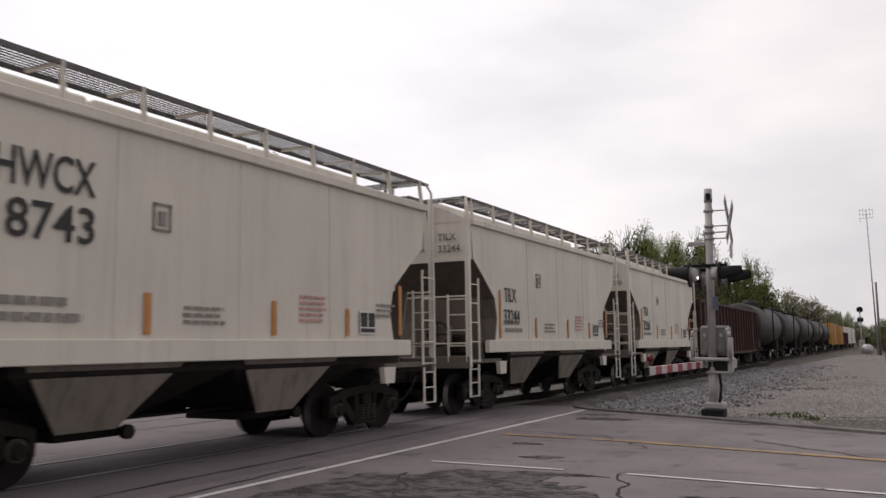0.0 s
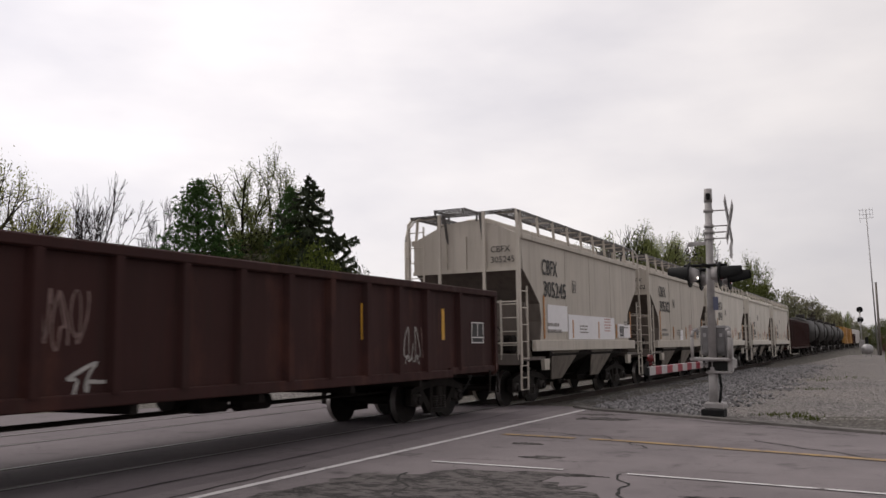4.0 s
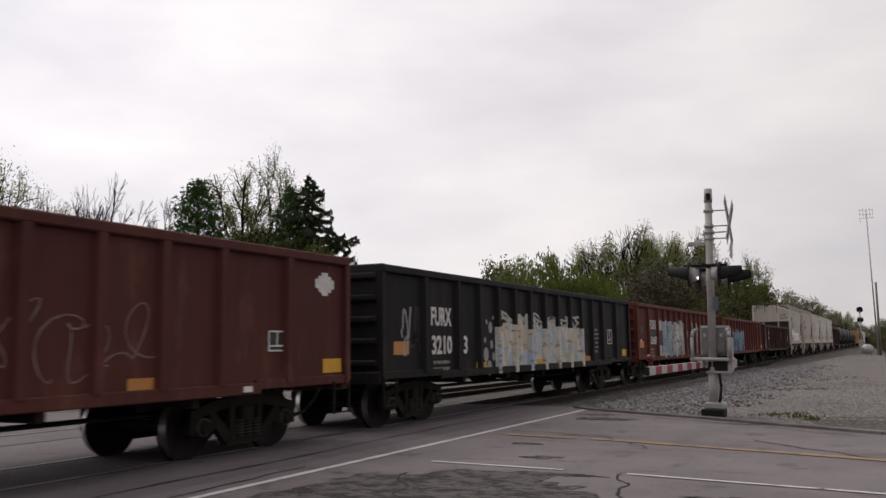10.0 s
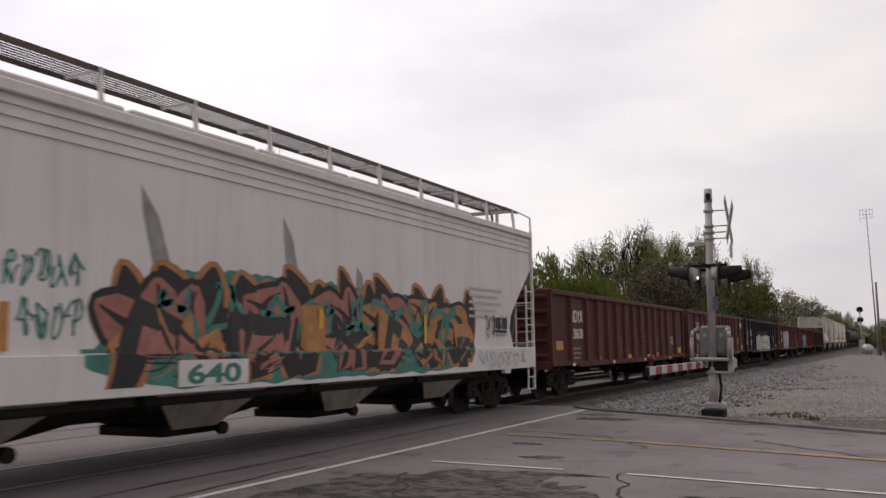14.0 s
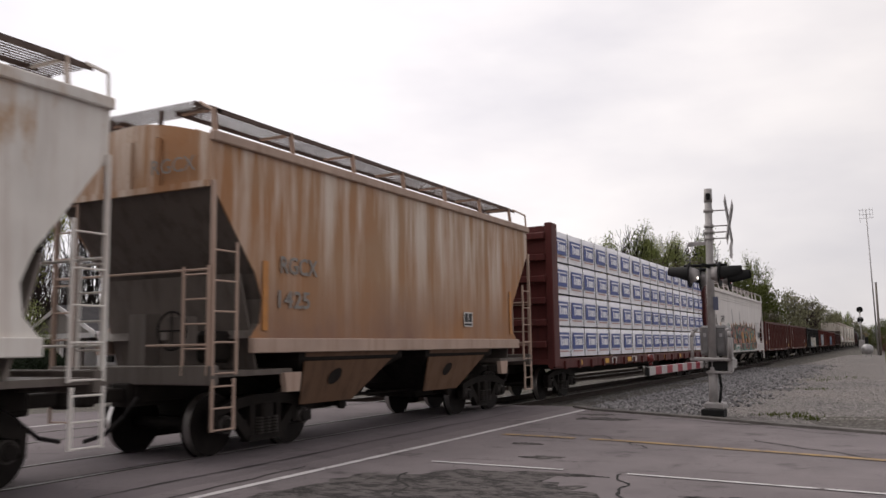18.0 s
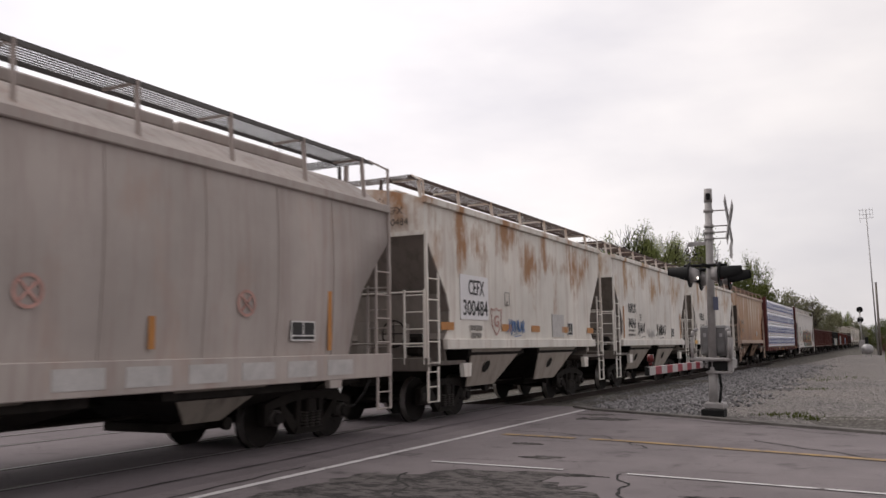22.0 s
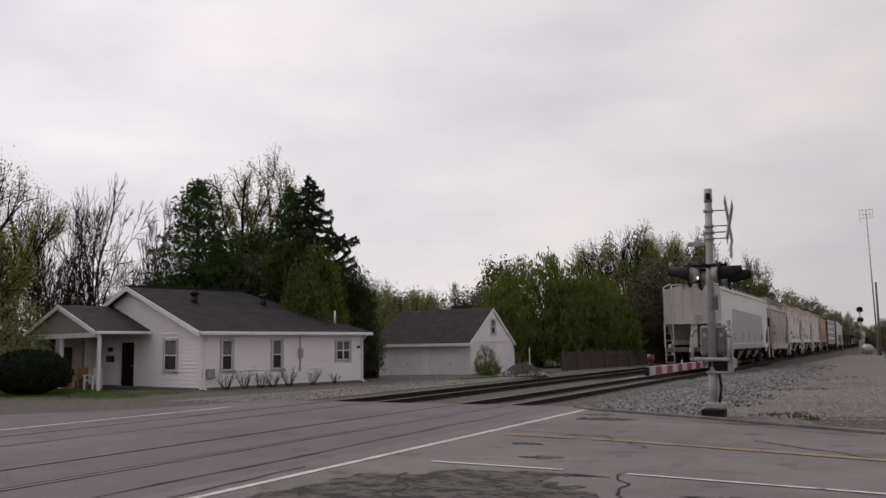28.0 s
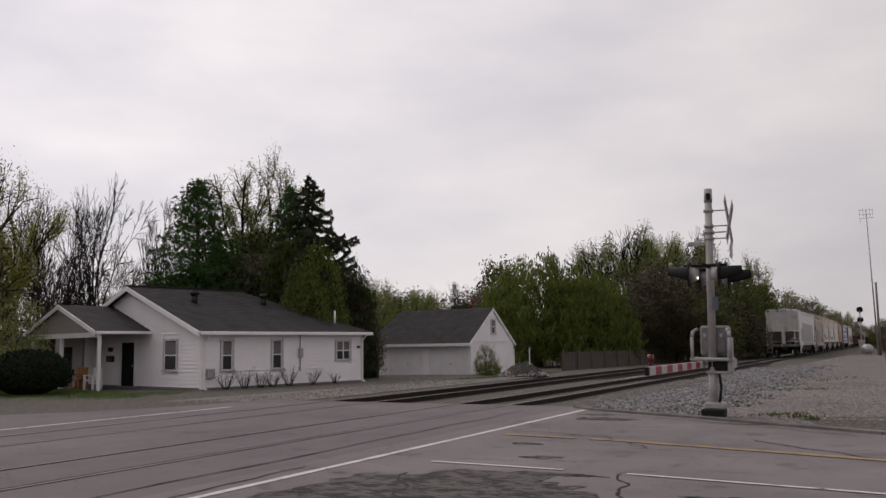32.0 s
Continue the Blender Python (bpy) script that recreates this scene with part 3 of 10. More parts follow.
def build_house():
    h = thing("house", "white vinyl-sided single-storey house with a charcoal shingle roof and front porch", "house", HM)
    w, d = HW_, HD_
    # wall cores
    bm = B()
    quadbox(bm, -w, 0, 0, 0.14, 0, EAVE)
    prism(bm, [(-w, EAVE), (0, EAVE), (-w / 2, RIDGE - 0.12)], 0, 0.14, "y")
    front = part("front_wall", bm, M_SIDING, h)
    bm = B()
    quadbox(bm, -0.14, 0, 0.14, d, 0, EAVE)
    side = part("side_wall", bm, M_SIDING, h)
    part("back_wall", box_bm((-w, -0.14, d - 0.14, d, 0, EAVE)), M_SIDING, h)
    part("far_side_wall", box_bm((-w, -w + 0.14, 0.14, d - 0.14, 0, EAVE)), M_SIDING, h)
    part("foundation", box_bm((-w - 0.02, 0.025, -0.025, d + 0.02, -0.35, 0.16)), M_FOUND, h)
    # front boards: x measured from the far end
    fm = pose(-w, 0, 0)
    clapboards(front, fm, w, 0.16, RIDGE - 0.2, [(w - 2.98, w - 1.74, 0.8, 2.35), (w - 6.75, w - 5.2, 0, 2.3)],
               lambda z: (0, w) if z < EAVE else ((z - EAVE) / (RIDGE - 0.12 - EAVE) * w / 2, w - (z - EAVE) / (RIDGE - 0.12 - EAVE) * w / 2))
    sm = Matrix.Translation((0, 0, 0)) @ Matrix.Rotation(radians(90), 4, "Z")
    clapboards(side, sm, d, 0.16, EAVE, [(0.88, 1.62, 0.8, 2.25), (3.6, 4.34, 0.8, 2.25), (7.5, 8.62, 1.12, 2.2)])
    window(front, pose(-2.36, -0.03, 0.93), 0.95, 1.25, "double-hung window with pale blind in the white front wall")
    for y, ww, zz, hh, mu in ((1.25, 0.5, 0.92, 1.2, 1), (3.97, 0.5, 0.92, 1.2, 1), (8.06, 0.86, 1.24, 0.82, 2)):
        window(side, pose(0.03, y, zz, 0, 0, 90), ww, hh, "narrow double-hung window in the white side wall", mu)
    # corner boards
    part("corner_board", box_bm((-0.11, 0.045, -0.045, 0.11, 0.1, EAVE)), M_TRIM, h)
    part("corner_board", box_bm((-0.11, 0.045, d - 0.1, d + 0.03, 0.1, EAVE)), M_TRIM, h)
    # front door
    door = part("door", box_bm((-6.55, -5.4, -0.03, 0.02, 0.14, 2.16), 0.01), M_DARK, h, "dark front door standing in shade")
    bm = B()
    for a, b, c, e in ((-6.68, -6.55, 0.14, 2.28), (-5.40, -5.27, 0.14, 2.28), (-6.55, -5.40, 2.16, 2.28)):
        quadbox(bm, a, b, -0.06, 0.01, c, e)
    part("door_frame", bm, M_TRIM, door)
    part("door_handle", box_bm((-5.56, -5.50, -0.08, -0.03, 1.05, 1.12), 0.01), M_GREYMETAL, door)
    # main roof: two slopes with thickness, hip cut at the far end
    ov, t = 0.35, 0.10
    ze = EAVE - 0.06
    for s, nm in ((1, "roof"), (-1, "roof")):
        bm = B()
        xe = ov if s > 0 else -w - ov
        top = [(xe, -0.35, ze), (-w / 2, -0.35, RIDGE), (-w / 2, d - 3.4, RIDGE), (xe, d + 0.35, ze)]
        vs = [bm.verts.new(p) for p in top] + [bm.verts.new((p[0], p[1], p[2] - t)) for p in top]
        for f in ((0, 1, 2, 3), (7, 6, 5, 4), (0, 4, 5, 1), (3, 2, 6, 7), (0, 3, 7, 4), (1, 5, 6, 2)):
            bm.faces.new([vs[i] for i in f])
        roof = part("roof", bm, M_SHINGLE, h)
        # shingle courses
        n = 26
        for k in range(1, n):
            bm = B()
            f0 = k / n
            xa = xe + (-w / 2 - xe) * f0
            za = ze + (RIDGE - ze) * f0
            ye = d + 0.35 - (3.75) * f0
            bar(bm, (xa, -0.35, za + 0.004), (xa, ye, za + 0.004), 0.02, 0.008)
            part("shingle_course", bm, M_SHINGLE, roof)
    bm = B()
    vs = [bm.verts.new(p) for p in ((ov, d + 0.35, ze + 0.004), (-w - ov, d + 0.35, ze + 0.004), (-w / 2, d - 3.4, RIDGE + 0.004), (ov, d + 0.35, ze - t), (-w - ov, d + 0.35, ze - t), (-w / 2, d - 3.4, RIDGE - t))]
    for f in ((0, 2, 1), (3, 4, 5), (0, 1, 4, 3), (1, 2, 5, 4), (2, 0, 3, 5)):
        bm.faces.new([vs[i] for i in f])
    part("roof_hip", bm, M_SHINGLE, h)
    bm = B()
    bar(bm, (-w / 2, -0.35, RIDGE + 0.02), (-w / 2, d - 3.4, RIDGE + 0.02), 0.25, 0.05)
    part("ridge_cap", bm, M_SHINGLE, h)
    # rake boards, fascia, gutters and downspouts
    for s in (1, -1):
        bm = B()
        xe = ov if s > 0 else -w - ov
        prism(bm, [(xe, ze - 0.02), (xe, ze - 0.24), (-w / 2, RIDGE - 0.24), (-w / 2, RIDGE - 0.02)], -0.40, -0.352, "y")
        part("rake_board", bm, M_TRIM, h)
    bm = B()
    quadbox(bm, ov + 0.002, ov + 0.13, -0.38, d + 0.38, ze - 0.17, ze - 0.02, 0.02)
    part("gutter", bm, M_TRIM, h)
    part("soffit", box_bm((0.005, ov, -0.34, d + 0.3, ze - 0.13, ze - 0.105)), M_TRIM, h)
    for y in (0.08, d - 0.02):
        bm = B()
        bar(bm, (ov + 0.06, y, ze - 0.15), (0.08, y, ze - 0.42), 0.07, 0.06)
        bar(bm, (0.08, y, ze - 0.40), (0.08, y, 0.12), 0.07, 0.06)
        bar(bm, (0.08, y, 0.14), (0.3, y, 0.05), 0.07, 0.06)
        part("downspout", bm, M_TRIM, h)
    # roof vents and pipe
    for y in (1.9, 5.9):
        zz = RIDGE - 0.75
        bm = B()
        rod(bm, (-3.55, y, zz - 0.15), (-3.55, y, zz + 0.32), 0.15, seg=14)
        rod(bm, (-3.55, y, zz + 0.30), (-3.55, y, zz + 0.50), 0.22, 0.20, seg=14)
        part("roof_vent", bm, M_BLACK, h, "black round attic vent on the roof")
    bm = B()
    rod(bm, (-0.9, 8.35, 2.9), (-0.9, 8.35, 3.65), 0.05, seg=10)
    part("vent_pipe", bm, M_TRIM, h, "white plastic vent pipe")
    # power meter and conduit on the side wall
    bm = B()
    rod(bm, (0.05, 5.32, 0.7), (0.05, 5.32, EAVE), 0.03, seg=8)
    part("conduit", bm, M_GREYMETAL, h)
    part("power_meter", box_bm((0.035, 0.17, 5.2, 5.44, 1.35, 1.78), 0.03), M_GREYMETAL, h, "grey electric meter box")
    part("utility_box", box_bm((0.04, 0.2, 0.18, 0.55, 0.55, 0.95), 0.02), M_GREYMETAL, h, "grey utility box low on the wall")
    part("wall_lamp", box_bm((0.04, 0.16, 8.98, 9.12, 1.75, 1.87), 0.02), M_BLACK, h)
    # porch
    px0, px1, py = -11.0, -4.0, -2.7
    part("porch_floor", box_bm((px0 + 0.2, px1 - 0.1, -2.45, 0.0, -0.3, 0.06), 0.02), M_CONC, h)
    pe, pr = 2.66, 3.92
    pc = (px0 + px1) / 2
    for s in (1, -1):
        bm = B()
        xe = px1 if s > 0 else px0
        top = [(xe, py, pe), (pc, py, pr), (pc, 0.6, pr), (xe, 0.02, pe)]
        vs = [bm.verts.new(p) for p in top] + [bm.verts.new((p[0], p[1], p[2] - 0.09)) for p in top]
        for f in ((0, 1, 2, 3), (7, 6, 5, 4), (0, 4, 5, 1), (3, 2, 6, 7), (0, 3, 7, 4), (1, 5, 6, 2)):
            bm.faces.new([vs[i] for i in f])
        part("porch_roof", bm, M_SHINGLE, h)
        bm = B()
        prism(bm, [(xe, pe), (xe, pe - 0.2), (pc, pr - 0.2), (pc, pr)], py - 0.05, py - 0.002, "y")
        part("porch_rake", bm, M_TRIM, h)
    bm = B()
    prism(bm, [(px0 + 0.3, pe - 0.06), (px1 - 0.3, pe - 0.06), (pc, pr - 0.12)], py + 0.14, py + 0.26, "y")
    gable = part("porch_gable", bm, M_BEIGE, h)
    clapboards(gable, pose(px0, py + 0.14, 0), 7.0, pe - 0.02, pr - 0.2, [], lambda z: (0.35 + (z - pe) / (pr - pe) * 3.3, 6.65 - (z - pe) / (pr - pe) * 3.3), 0.16, M_BEIGE)
    part("porch_beam", box_bm((px0 + 0.2, px1 - 0.05, py + 0.12, py + 0.32, pe - 0.28, pe - 0.06)), M_TRIM, h)
    part("porch_gutter", box_bm((px1 + 0.0, px1 + 0.12, py, -0.05, pe - 0.15, pe - 0.02), 0.02), M_TRIM, h)
    part("porch_ceiling", box_bm((px0 + 0.2, px1 - 0.05, py + 0.3, -0.02, pe - 0.12, pe - 0.09)), M_BEIGE, h)
    for x in (-4.12, -7.6, -10.6):
        part("porch_post", box_bm((x - 0.07, x + 0.07, -2.50, -2.36, 0.06, pe - 0.28), 0.015), M_TRIM, h)
    part("porch_wall", box_bm((-11.3, -8.5, -1.0, -0.88, 0.06, pe - 0.1)), M_BEIGE, h, "beige porch side room wall")
    part("porch_window", box_bm((-10.3, -9.5, -1.05, -1.0, 0.9, 2.0)), M_GLASS, h)
    for x0, x1, z0, z1 in ((-7.75, -7.2, 1.25, 1.55), (-7.6, -7.35, 1.75, 1.95)):
        part("mailbox", box_bm((x0, x1, -0.2, -0.035, z0, z1), 0.03), M_BLACK, h, "black wall mailbox")
    return h


def porch_chair(m, material, label):
    c = thing("porch_chair", label, "chair", m, "chairs on the porch")
    part("seat", box_bm((-0.28, 0.28, -0.27, 0.27, 0.38, 0.45), 0.015), material, c)
    bm = B()
    for k in range(5):
        quadbox(bm, -0.26 + k * 0.11, -0.18 + k * 0.11, 0.24, 0.28, 0.45, 0.95)
    quadbox(bm, -0.28, 0.28, 0.235, 0.285, 0.90, 0.98)
    part("backrest", bm, material, c)
    for sx in (-1, 1):
        for sy in (-1, 1):
            part("leg", box_bm((sx * 0.26 - 0.035, sx * 0.26 + 0.035, sy * 0.24 - 0.035, sy * 0.24 + 0.035, 0, 0.38 + 0.24 * (sy < 0))), material, c)
        part("armrest", box_bm((sx * 0.28 - 0.05, sx * 0.28 + 0.05, -0.3, 0.28, 0.62, 0.66), 0.01), material, c)


def build_garage():
    GM = Matrix.Translation((-24.3, 50.45, -0.62)) @ Matrix.Rotation(radians(-3.4), 4, "Z")
    g = thing("garage", "white double garage with two closed doors and a charcoal shingle roof", "garage", GM)
    w, d, e, rz = 8.1, 6.3, 2.42, 4.72
    part("side_wall", box_bm((-0.14, 0, 0, d, 0, e)), M_SIDING, g)
    side = g.children[0]
    bm = B()
    prism(bm, [(0.14, e), (d - 0.14, e), (d / 2, rz - 0.15)], -0.14, 0, "x")
    gab = part("gable_wall", bm, M_SIDING, g)
    sm = Matrix.Rotation(radians(90), 4, "Z")
    clapboards(gab, sm, d, e, rz - 0.2, [(2.75, 3.55, 2.95, 3.95)], lambda z: ((z - e) / (rz - e) * d / 2, d - (z - e) / (rz - e) * d / 2))
    part("far_side_wall", box_bm((-w, -w + 0.14, 0, d, 0, e)), M_SIDING, g)
    part("back_wall", box_bm((-w + 0.14, -0.14, d - 0.14, d, 0, e)), M_SIDING, g)
    for a, b in ((-w + 0.14, -6.5), (-3.72, -3.2), (-0.22, -0.14)):
        part("front_wall", box_bm((a, b, 0, 0.14, 0, e)), M_SIDING, g)
    part("header", box_bm((-w + 0.14, -0.14, 0.002, 0.14, 2.08, e)), M_SIDING, g)
    for a, b in ((-6.5, -3.72), (-3.2, -0.22)):
        dr = part("garage_door", box_bm((a, b, 0.06, 0.1, 0.02, 2.08)), M_TRIM, g, "closed white sectional garage door")
        for k in range(4):
            part("door_panel", box_bm((a + 0.02, b - 0.02, 0.045, 0.058, 0.03 + k * 0.51, 0.53 + k * 0.51 - 0.012), 0.006), M_TRIM, dr)
        part("door_handle", box_bm(((a + b) / 2 + 0.1, (a + b) / 2 + 0.22, 0.02, 0.045, 0.95, 1.0)), M_BLACK, dr)
    for s in (0, 1):
        bm = B()
        ye = -0.3 if s == 0 else d + 0.12
        top = [(0.07, ye, e - 0.1), (0.07, d / 2, rz), (-w + 0.65, d / 2, rz), (-w - 0.25, ye, e - 0.1)]
        vs = [bm.verts.new(p) for p in top] + [bm.verts.new((p[0], p[1], p[2] - 0.1)) for p in top]
        for f in ((0, 1, 2, 3), (7, 6, 5, 4), (0, 4, 5, 1), (3, 2, 6, 7), (0, 3, 7, 4), (1, 5, 6, 2)):
            bm.faces.new([vs[i] for i in f])
        rf = part("roof", bm, M_SHINGLE, g)
        for k in range(1, 18):
            bm = B()
            f0 = k / 18
            bar(bm, (0.07, ye + (d / 2 - ye) * f0, e - 0.096 + (rz - e + 0.1) * f0), (-w - 0.25 + 0.9 * f0, ye + (d / 2 - ye) * f0, e - 0.096 + (rz - e + 0.1) * f0), 0.02, 0.008)
            part("shingle_course", bm, M_SHINGLE, rf)
        bm = B()
        prism(bm, [(ye, e - 0.12), (ye, e - 0.32), (d / 2, rz - 0.22), (d / 2, rz - 0.02)], 0.072, 0.11, "x")
        part("rake_board", bm, M_TRIM, g)
    bm = B()
    vs = [bm.verts.new(p) for p in ((-w - 0.246, -0.3, e - 0.1), (-w - 0.246, d + 0.12, e - 0.1), (-w + 0.654, d / 2, rz), (-w + 0.1, d / 2, e - 0.1))]
    for f in ((0, 2, 1), (0, 1, 3), (0, 3, 2), (1, 2, 3)):
        bm.faces.new([vs[i] for i in f])
    part("hip_roof", bm, M_SHINGLE, g)
    part("fascia", box_bm((-w - 0.25, 0.07, -0.35, -0.302, e - 0.28, e - 0.1)), M_TRIM, g)
    window(gab, pose(0.03, 3.15, 3.0, 0, 0, 90), 0.55, 0.85, "small dark attic window in the gable")
    # lean-to post and door at the back corner
    part("back_shed_wall", box_bm((-1.2, -0.9, d + 0.02, d + 2.0, 0, 1.9)), M_SIDING, g)
    part("shed_roof", box_bm((-1.6, 0.2, d + 0.31, d + 2.6, 2.0, 2.08)), M_SHINGLE, g)
    bm = B()
    rod(bm, (0.1, d + 2.4, 0), (0.1, d + 2.4, 2.0), 0.04)
    part("shed_post", bm, M_TRIM, g)
    return g


build_house()
porch_chair(HM @ pose(-7.3, -1.7, 0.06, 0, 0, 10), M_ORANGE, "orange brown wooden porch chair")
porch_chair(HM @ pose(-8.2, -1.6, 0.06, 0, 0, -12), M_ORANGE, "orange brown wooden porch chair")
porch_chair(HM @ pose(-5.8, -1.8, 0.06, 0, 0, 15), M_TRIM, "white wooden porch chair beside the post")
build_garage()


# ---- the train ----


def run(t):
    """Metres the train has gone at time t: it gathers speed slowly, then holds it."""
    return 10.1 * t + 0.0225 * t * t if t < 25 else 266.56 + 11.22 * (t - 25) - 0.37 * (t - 25) * smooth(25, 26.5, t)


M_STEEL = plain("grimy_truck_steel", (0.019, 0.0155, 0.0135), 0.75, 0.2, 0.4, 3.0)
M_WHEEL = plain("brown_wheel_plate", (0.015, 0.012, 0.011), 0.7, 0.3, 0.3)
M_TREAD = plain("bright_wheel_tread", (0.45, 0.43, 0.42), 0.3, 0.9, 0.15)
M_SHOE = plain("roller_bearing_cap", (0.050, 0.043, 0.039), 0.55, 0.3)
M_REFLECT = plain("yellow_reflector", (0.62, 0.33, 0.03), 0.5, 0, 0.12)
M_REFLECT2 = plain("orange_reflector", (0.47, 0.20, 0.05), 0.5, 0, 0.15)
M_BLACKTXT = plain("black_stencil", (0.03, 0.028, 0.028), 0.6, 0, 0.3)
M_GREYTXT = plain("faint_grey_stencil", (0.24, 0.22, 0.20), 0.6, 0, 0.3)
M_WHITETXT = plain("white_stencil", (0.70, 0.68, 0.66), 0.6, 0, 0.2)
M_PINKTXT = plain("faint_red_stencil", (0.50, 0.28, 0.24), 0.6, 0, 0.3)
M_GRATING = plain("galvanized_grating", (0.12, 0.112, 0.108), 0.6, 0.4)
M_GRATEDARK = plain("brown_grating", (0.115, 0.085, 0.075), 0.7, 0.2)


def wheelset_meshes():
    bm = B()
    rod(bm, (0, -1.15, 0), (0, 1.15, 0), 0.085, seg=12)
    for s in (-1, 1):
        y = s * 0.753
        # dished plate
        rod(bm, (0, y - s * 0.02, 0), (0, y + s * 0.015, 0), 0.37, 0.37, 28)
        rod(bm, (0, y + s * 0.012, 0), (0, y + s * 0.075, 0), 0.15, 0.12, 16)
        rod(bm, (0, y - s * 0.075, 0), (0, y - s * 0.045, 0), 0.475, 0.455, 32)
        rod(bm, (0, y - s * 0.05, 0), (0, y + s * 0.060, 0), 0.452, 0.432, 32)
        for k in range(3):
            a = k * 2.094
            rod(bm, (0.25 * math.cos(a), y + s * 0.06, 0.25 * math.sin(a)), (0.25 * math.cos(a), y + s * 0.066, 0.25 * math.sin(a)), 0.03, seg=8)
    for s in (-1, 1):
        y = s * 0.753
        n = 32
        for y0, r0, y1, r1 in ((y - s * 0.044, 0.456, y + s * 0.058, 0.436),):
            ra = [[bm.verts.new((r * math.cos(k * 2 * math.pi / n), yy, r * math.sin(k * 2 * math.pi / n))) for k in range(n)] for yy, r in ((y0, r0), (y1, r1))]
            for k in range(n):
                f = bm.faces.new((ra[0][k], ra[0][(k + 1) % n], ra[1][(k + 1) % n], ra[1][k]))
                f.smooth = True
                f.material_index = 1
    body = mesh_of("wheelset", bm, M_WHEEL)
    body.materials.append(M_TREAD)
    return body


def truck_meshes():
    # cast side frame: arched top chord, window for the springs, pedestals over the axles
    bm = B()
    prism(bm, [(-1.13, 0.54), (-1.13, 0.66), (-0.72, 0.77), (-0.32, 0.82), (0.32, 0.82), (0.72, 0.77), (1.13, 0.66), (1.13, 0.54), (0.72, 0.62), (0.32, 0.68), (-0.32, 0.68), (-0.72, 0.62)], -0.070, 0.070, "y")
    prism(bm, [(-0.42, 0.15), (0.42, 0.15), (0.36, 0.25), (-0.36, 0.25)], -0.085, 0.085, "y")
    for k in (-1, 1):
        prism(bm, [(k * 1.13, 0.35), (k * 1.06, 0.35), (k * 1.04, 0.60), (k * 1.13, 0.60)], -0.064, 0.064, "y")
        prism(bm, [(k * 0.74, 0.36), (k * 0.66, 0.36), (k * 0.62, 0.68), (k * 0.76, 0.68)], -0.062, 0.062, "y")
        prism(bm, [(k * 0.74, 0.52), (k * 0.66, 0.64), (k * 0.30, 0.30), (k * 0.40, 0.16)], -0.058, 0.058, "y")
        prism(bm, [(k * 0.34, 0.24), (k * 0.25, 0.24), (k * 0.24, 0.72), (k * 0.36, 0.72)], -0.066, 0.066, "y")
    side = mesh_of("side_frame", bm, M_STEEL)
    bm = B()
    quadbox(bm, -0.13, 0.13, -1.12, 1.12, 0.45, 0.70, 0.03)
    rod(bm, (0, 0, 0.68), (0, 0, 0.80), 0.2, seg=16)
    bol = mesh_of("bolster", bm, M_STEEL)
    bm = B()
    prof = [(0.05 if j % 2 else 0.078, 0.245 + 0.0225 * j) for j in range(12)]
    rings = [[bm.verts.new((r * math.cos(a * 0.6283), r * math.sin(a * 0.6283), z)) for a in range(10)] for r, z in prof]
    for lo, hi in zip(rings, rings[1:]):
        for a in range(10):
            bm.faces.new((lo[a], lo[(a + 1) % 10], hi[(a + 1) % 10], hi[a]))
    spr = mesh_of("spring", bm, M_SHOE)
    bm = B()
    rod(bm, (0, -0.1, 0), (0, 0.12, 0), 0.13, 0.12, 14)
    rod(bm, (0, -0.10, 0), (0, -0.14, 0), 0.11, 0.05, 14)
    cap = mesh_of("bearing_cap", bm, M_SHOE)
    bm = B()
    quadbox(bm, -0.05, 0.05, -1.0, 1.0, 0.36, 0.46, 0.01)
    brake = mesh_of("brake_beam", bm, M_STEEL)
    return side, bol, spr, cap, brake


WHEELSETS = {-1: [], 1: []}
WHEEL_ME = wheelset_meshes()
FRAME_ME, BOLSTER_ME, SPRING_ME, CAP_ME, BRAKE_ME = truck_meshes()


def add_truck(car, x):
    tr = part("truck", BOLSTER_ME, M_STEEL, car, "grimy cast steel truck", pose(x, 0, 0))
    for s in (-1, 1):
        part("side_frame", FRAME_ME, M_STEEL, tr, "", pose(0, s * 1.0, 0))
        for k in (-0.17, 0.0, 0.17):
            part("spring", SPRING_ME, M_SHOE, tr, "", pose(k, s * 1.07, 0))
        for a in (-1, 1):
            part("bearing_cap", CAP_ME, M_SHOE, tr, "", pose(a * 0.89, s * 1.0, 0.44, 0, 0, 0 if s < 0 else 180))
    for a in (-1, 1):
        ws = part("wheelset", WHEEL_ME, M_WHEEL, tr, "", pose(a * 0.89, 0, 0.434))
        WHEELSETS[a].append(ws)
        part("brake_beam", BRAKE_ME, M_STEEL, tr, "", pose(a * 0.36, 0, 0))
    return tr


COUPLER_BM = B()
quadbox(COUPLER_BM, 0, 0.55, -0.09, 0.09, 0.80, 0.98, 0.02)
quadbox(COUPLER_BM, 0.5, 0.72, -0.17, 0.10, 0.76, 1.02, 0.04)
quadbox(COUPLER_BM, -1.0, 0.05, -0.17, 0.17, 0.72, 1.05, 0.02)
COUPLER_ME = mesh_of("coupler", COUPLER_BM, M_STEEL)
HOSE_BM = B()
hp = [(0.0, 0.28, 0.85), (0.25, 0.30, 0.62), (0.5, 0.25, 0.40), (0.75, 0.15, 0.33)]
for a, b in zip(hp, hp[1:]):
    rod(HOSE_BM, a, b, 0.028, seg=8)
HOSE_ME = mesh_of("brake_hose", HOSE_BM, M_RUBBER)


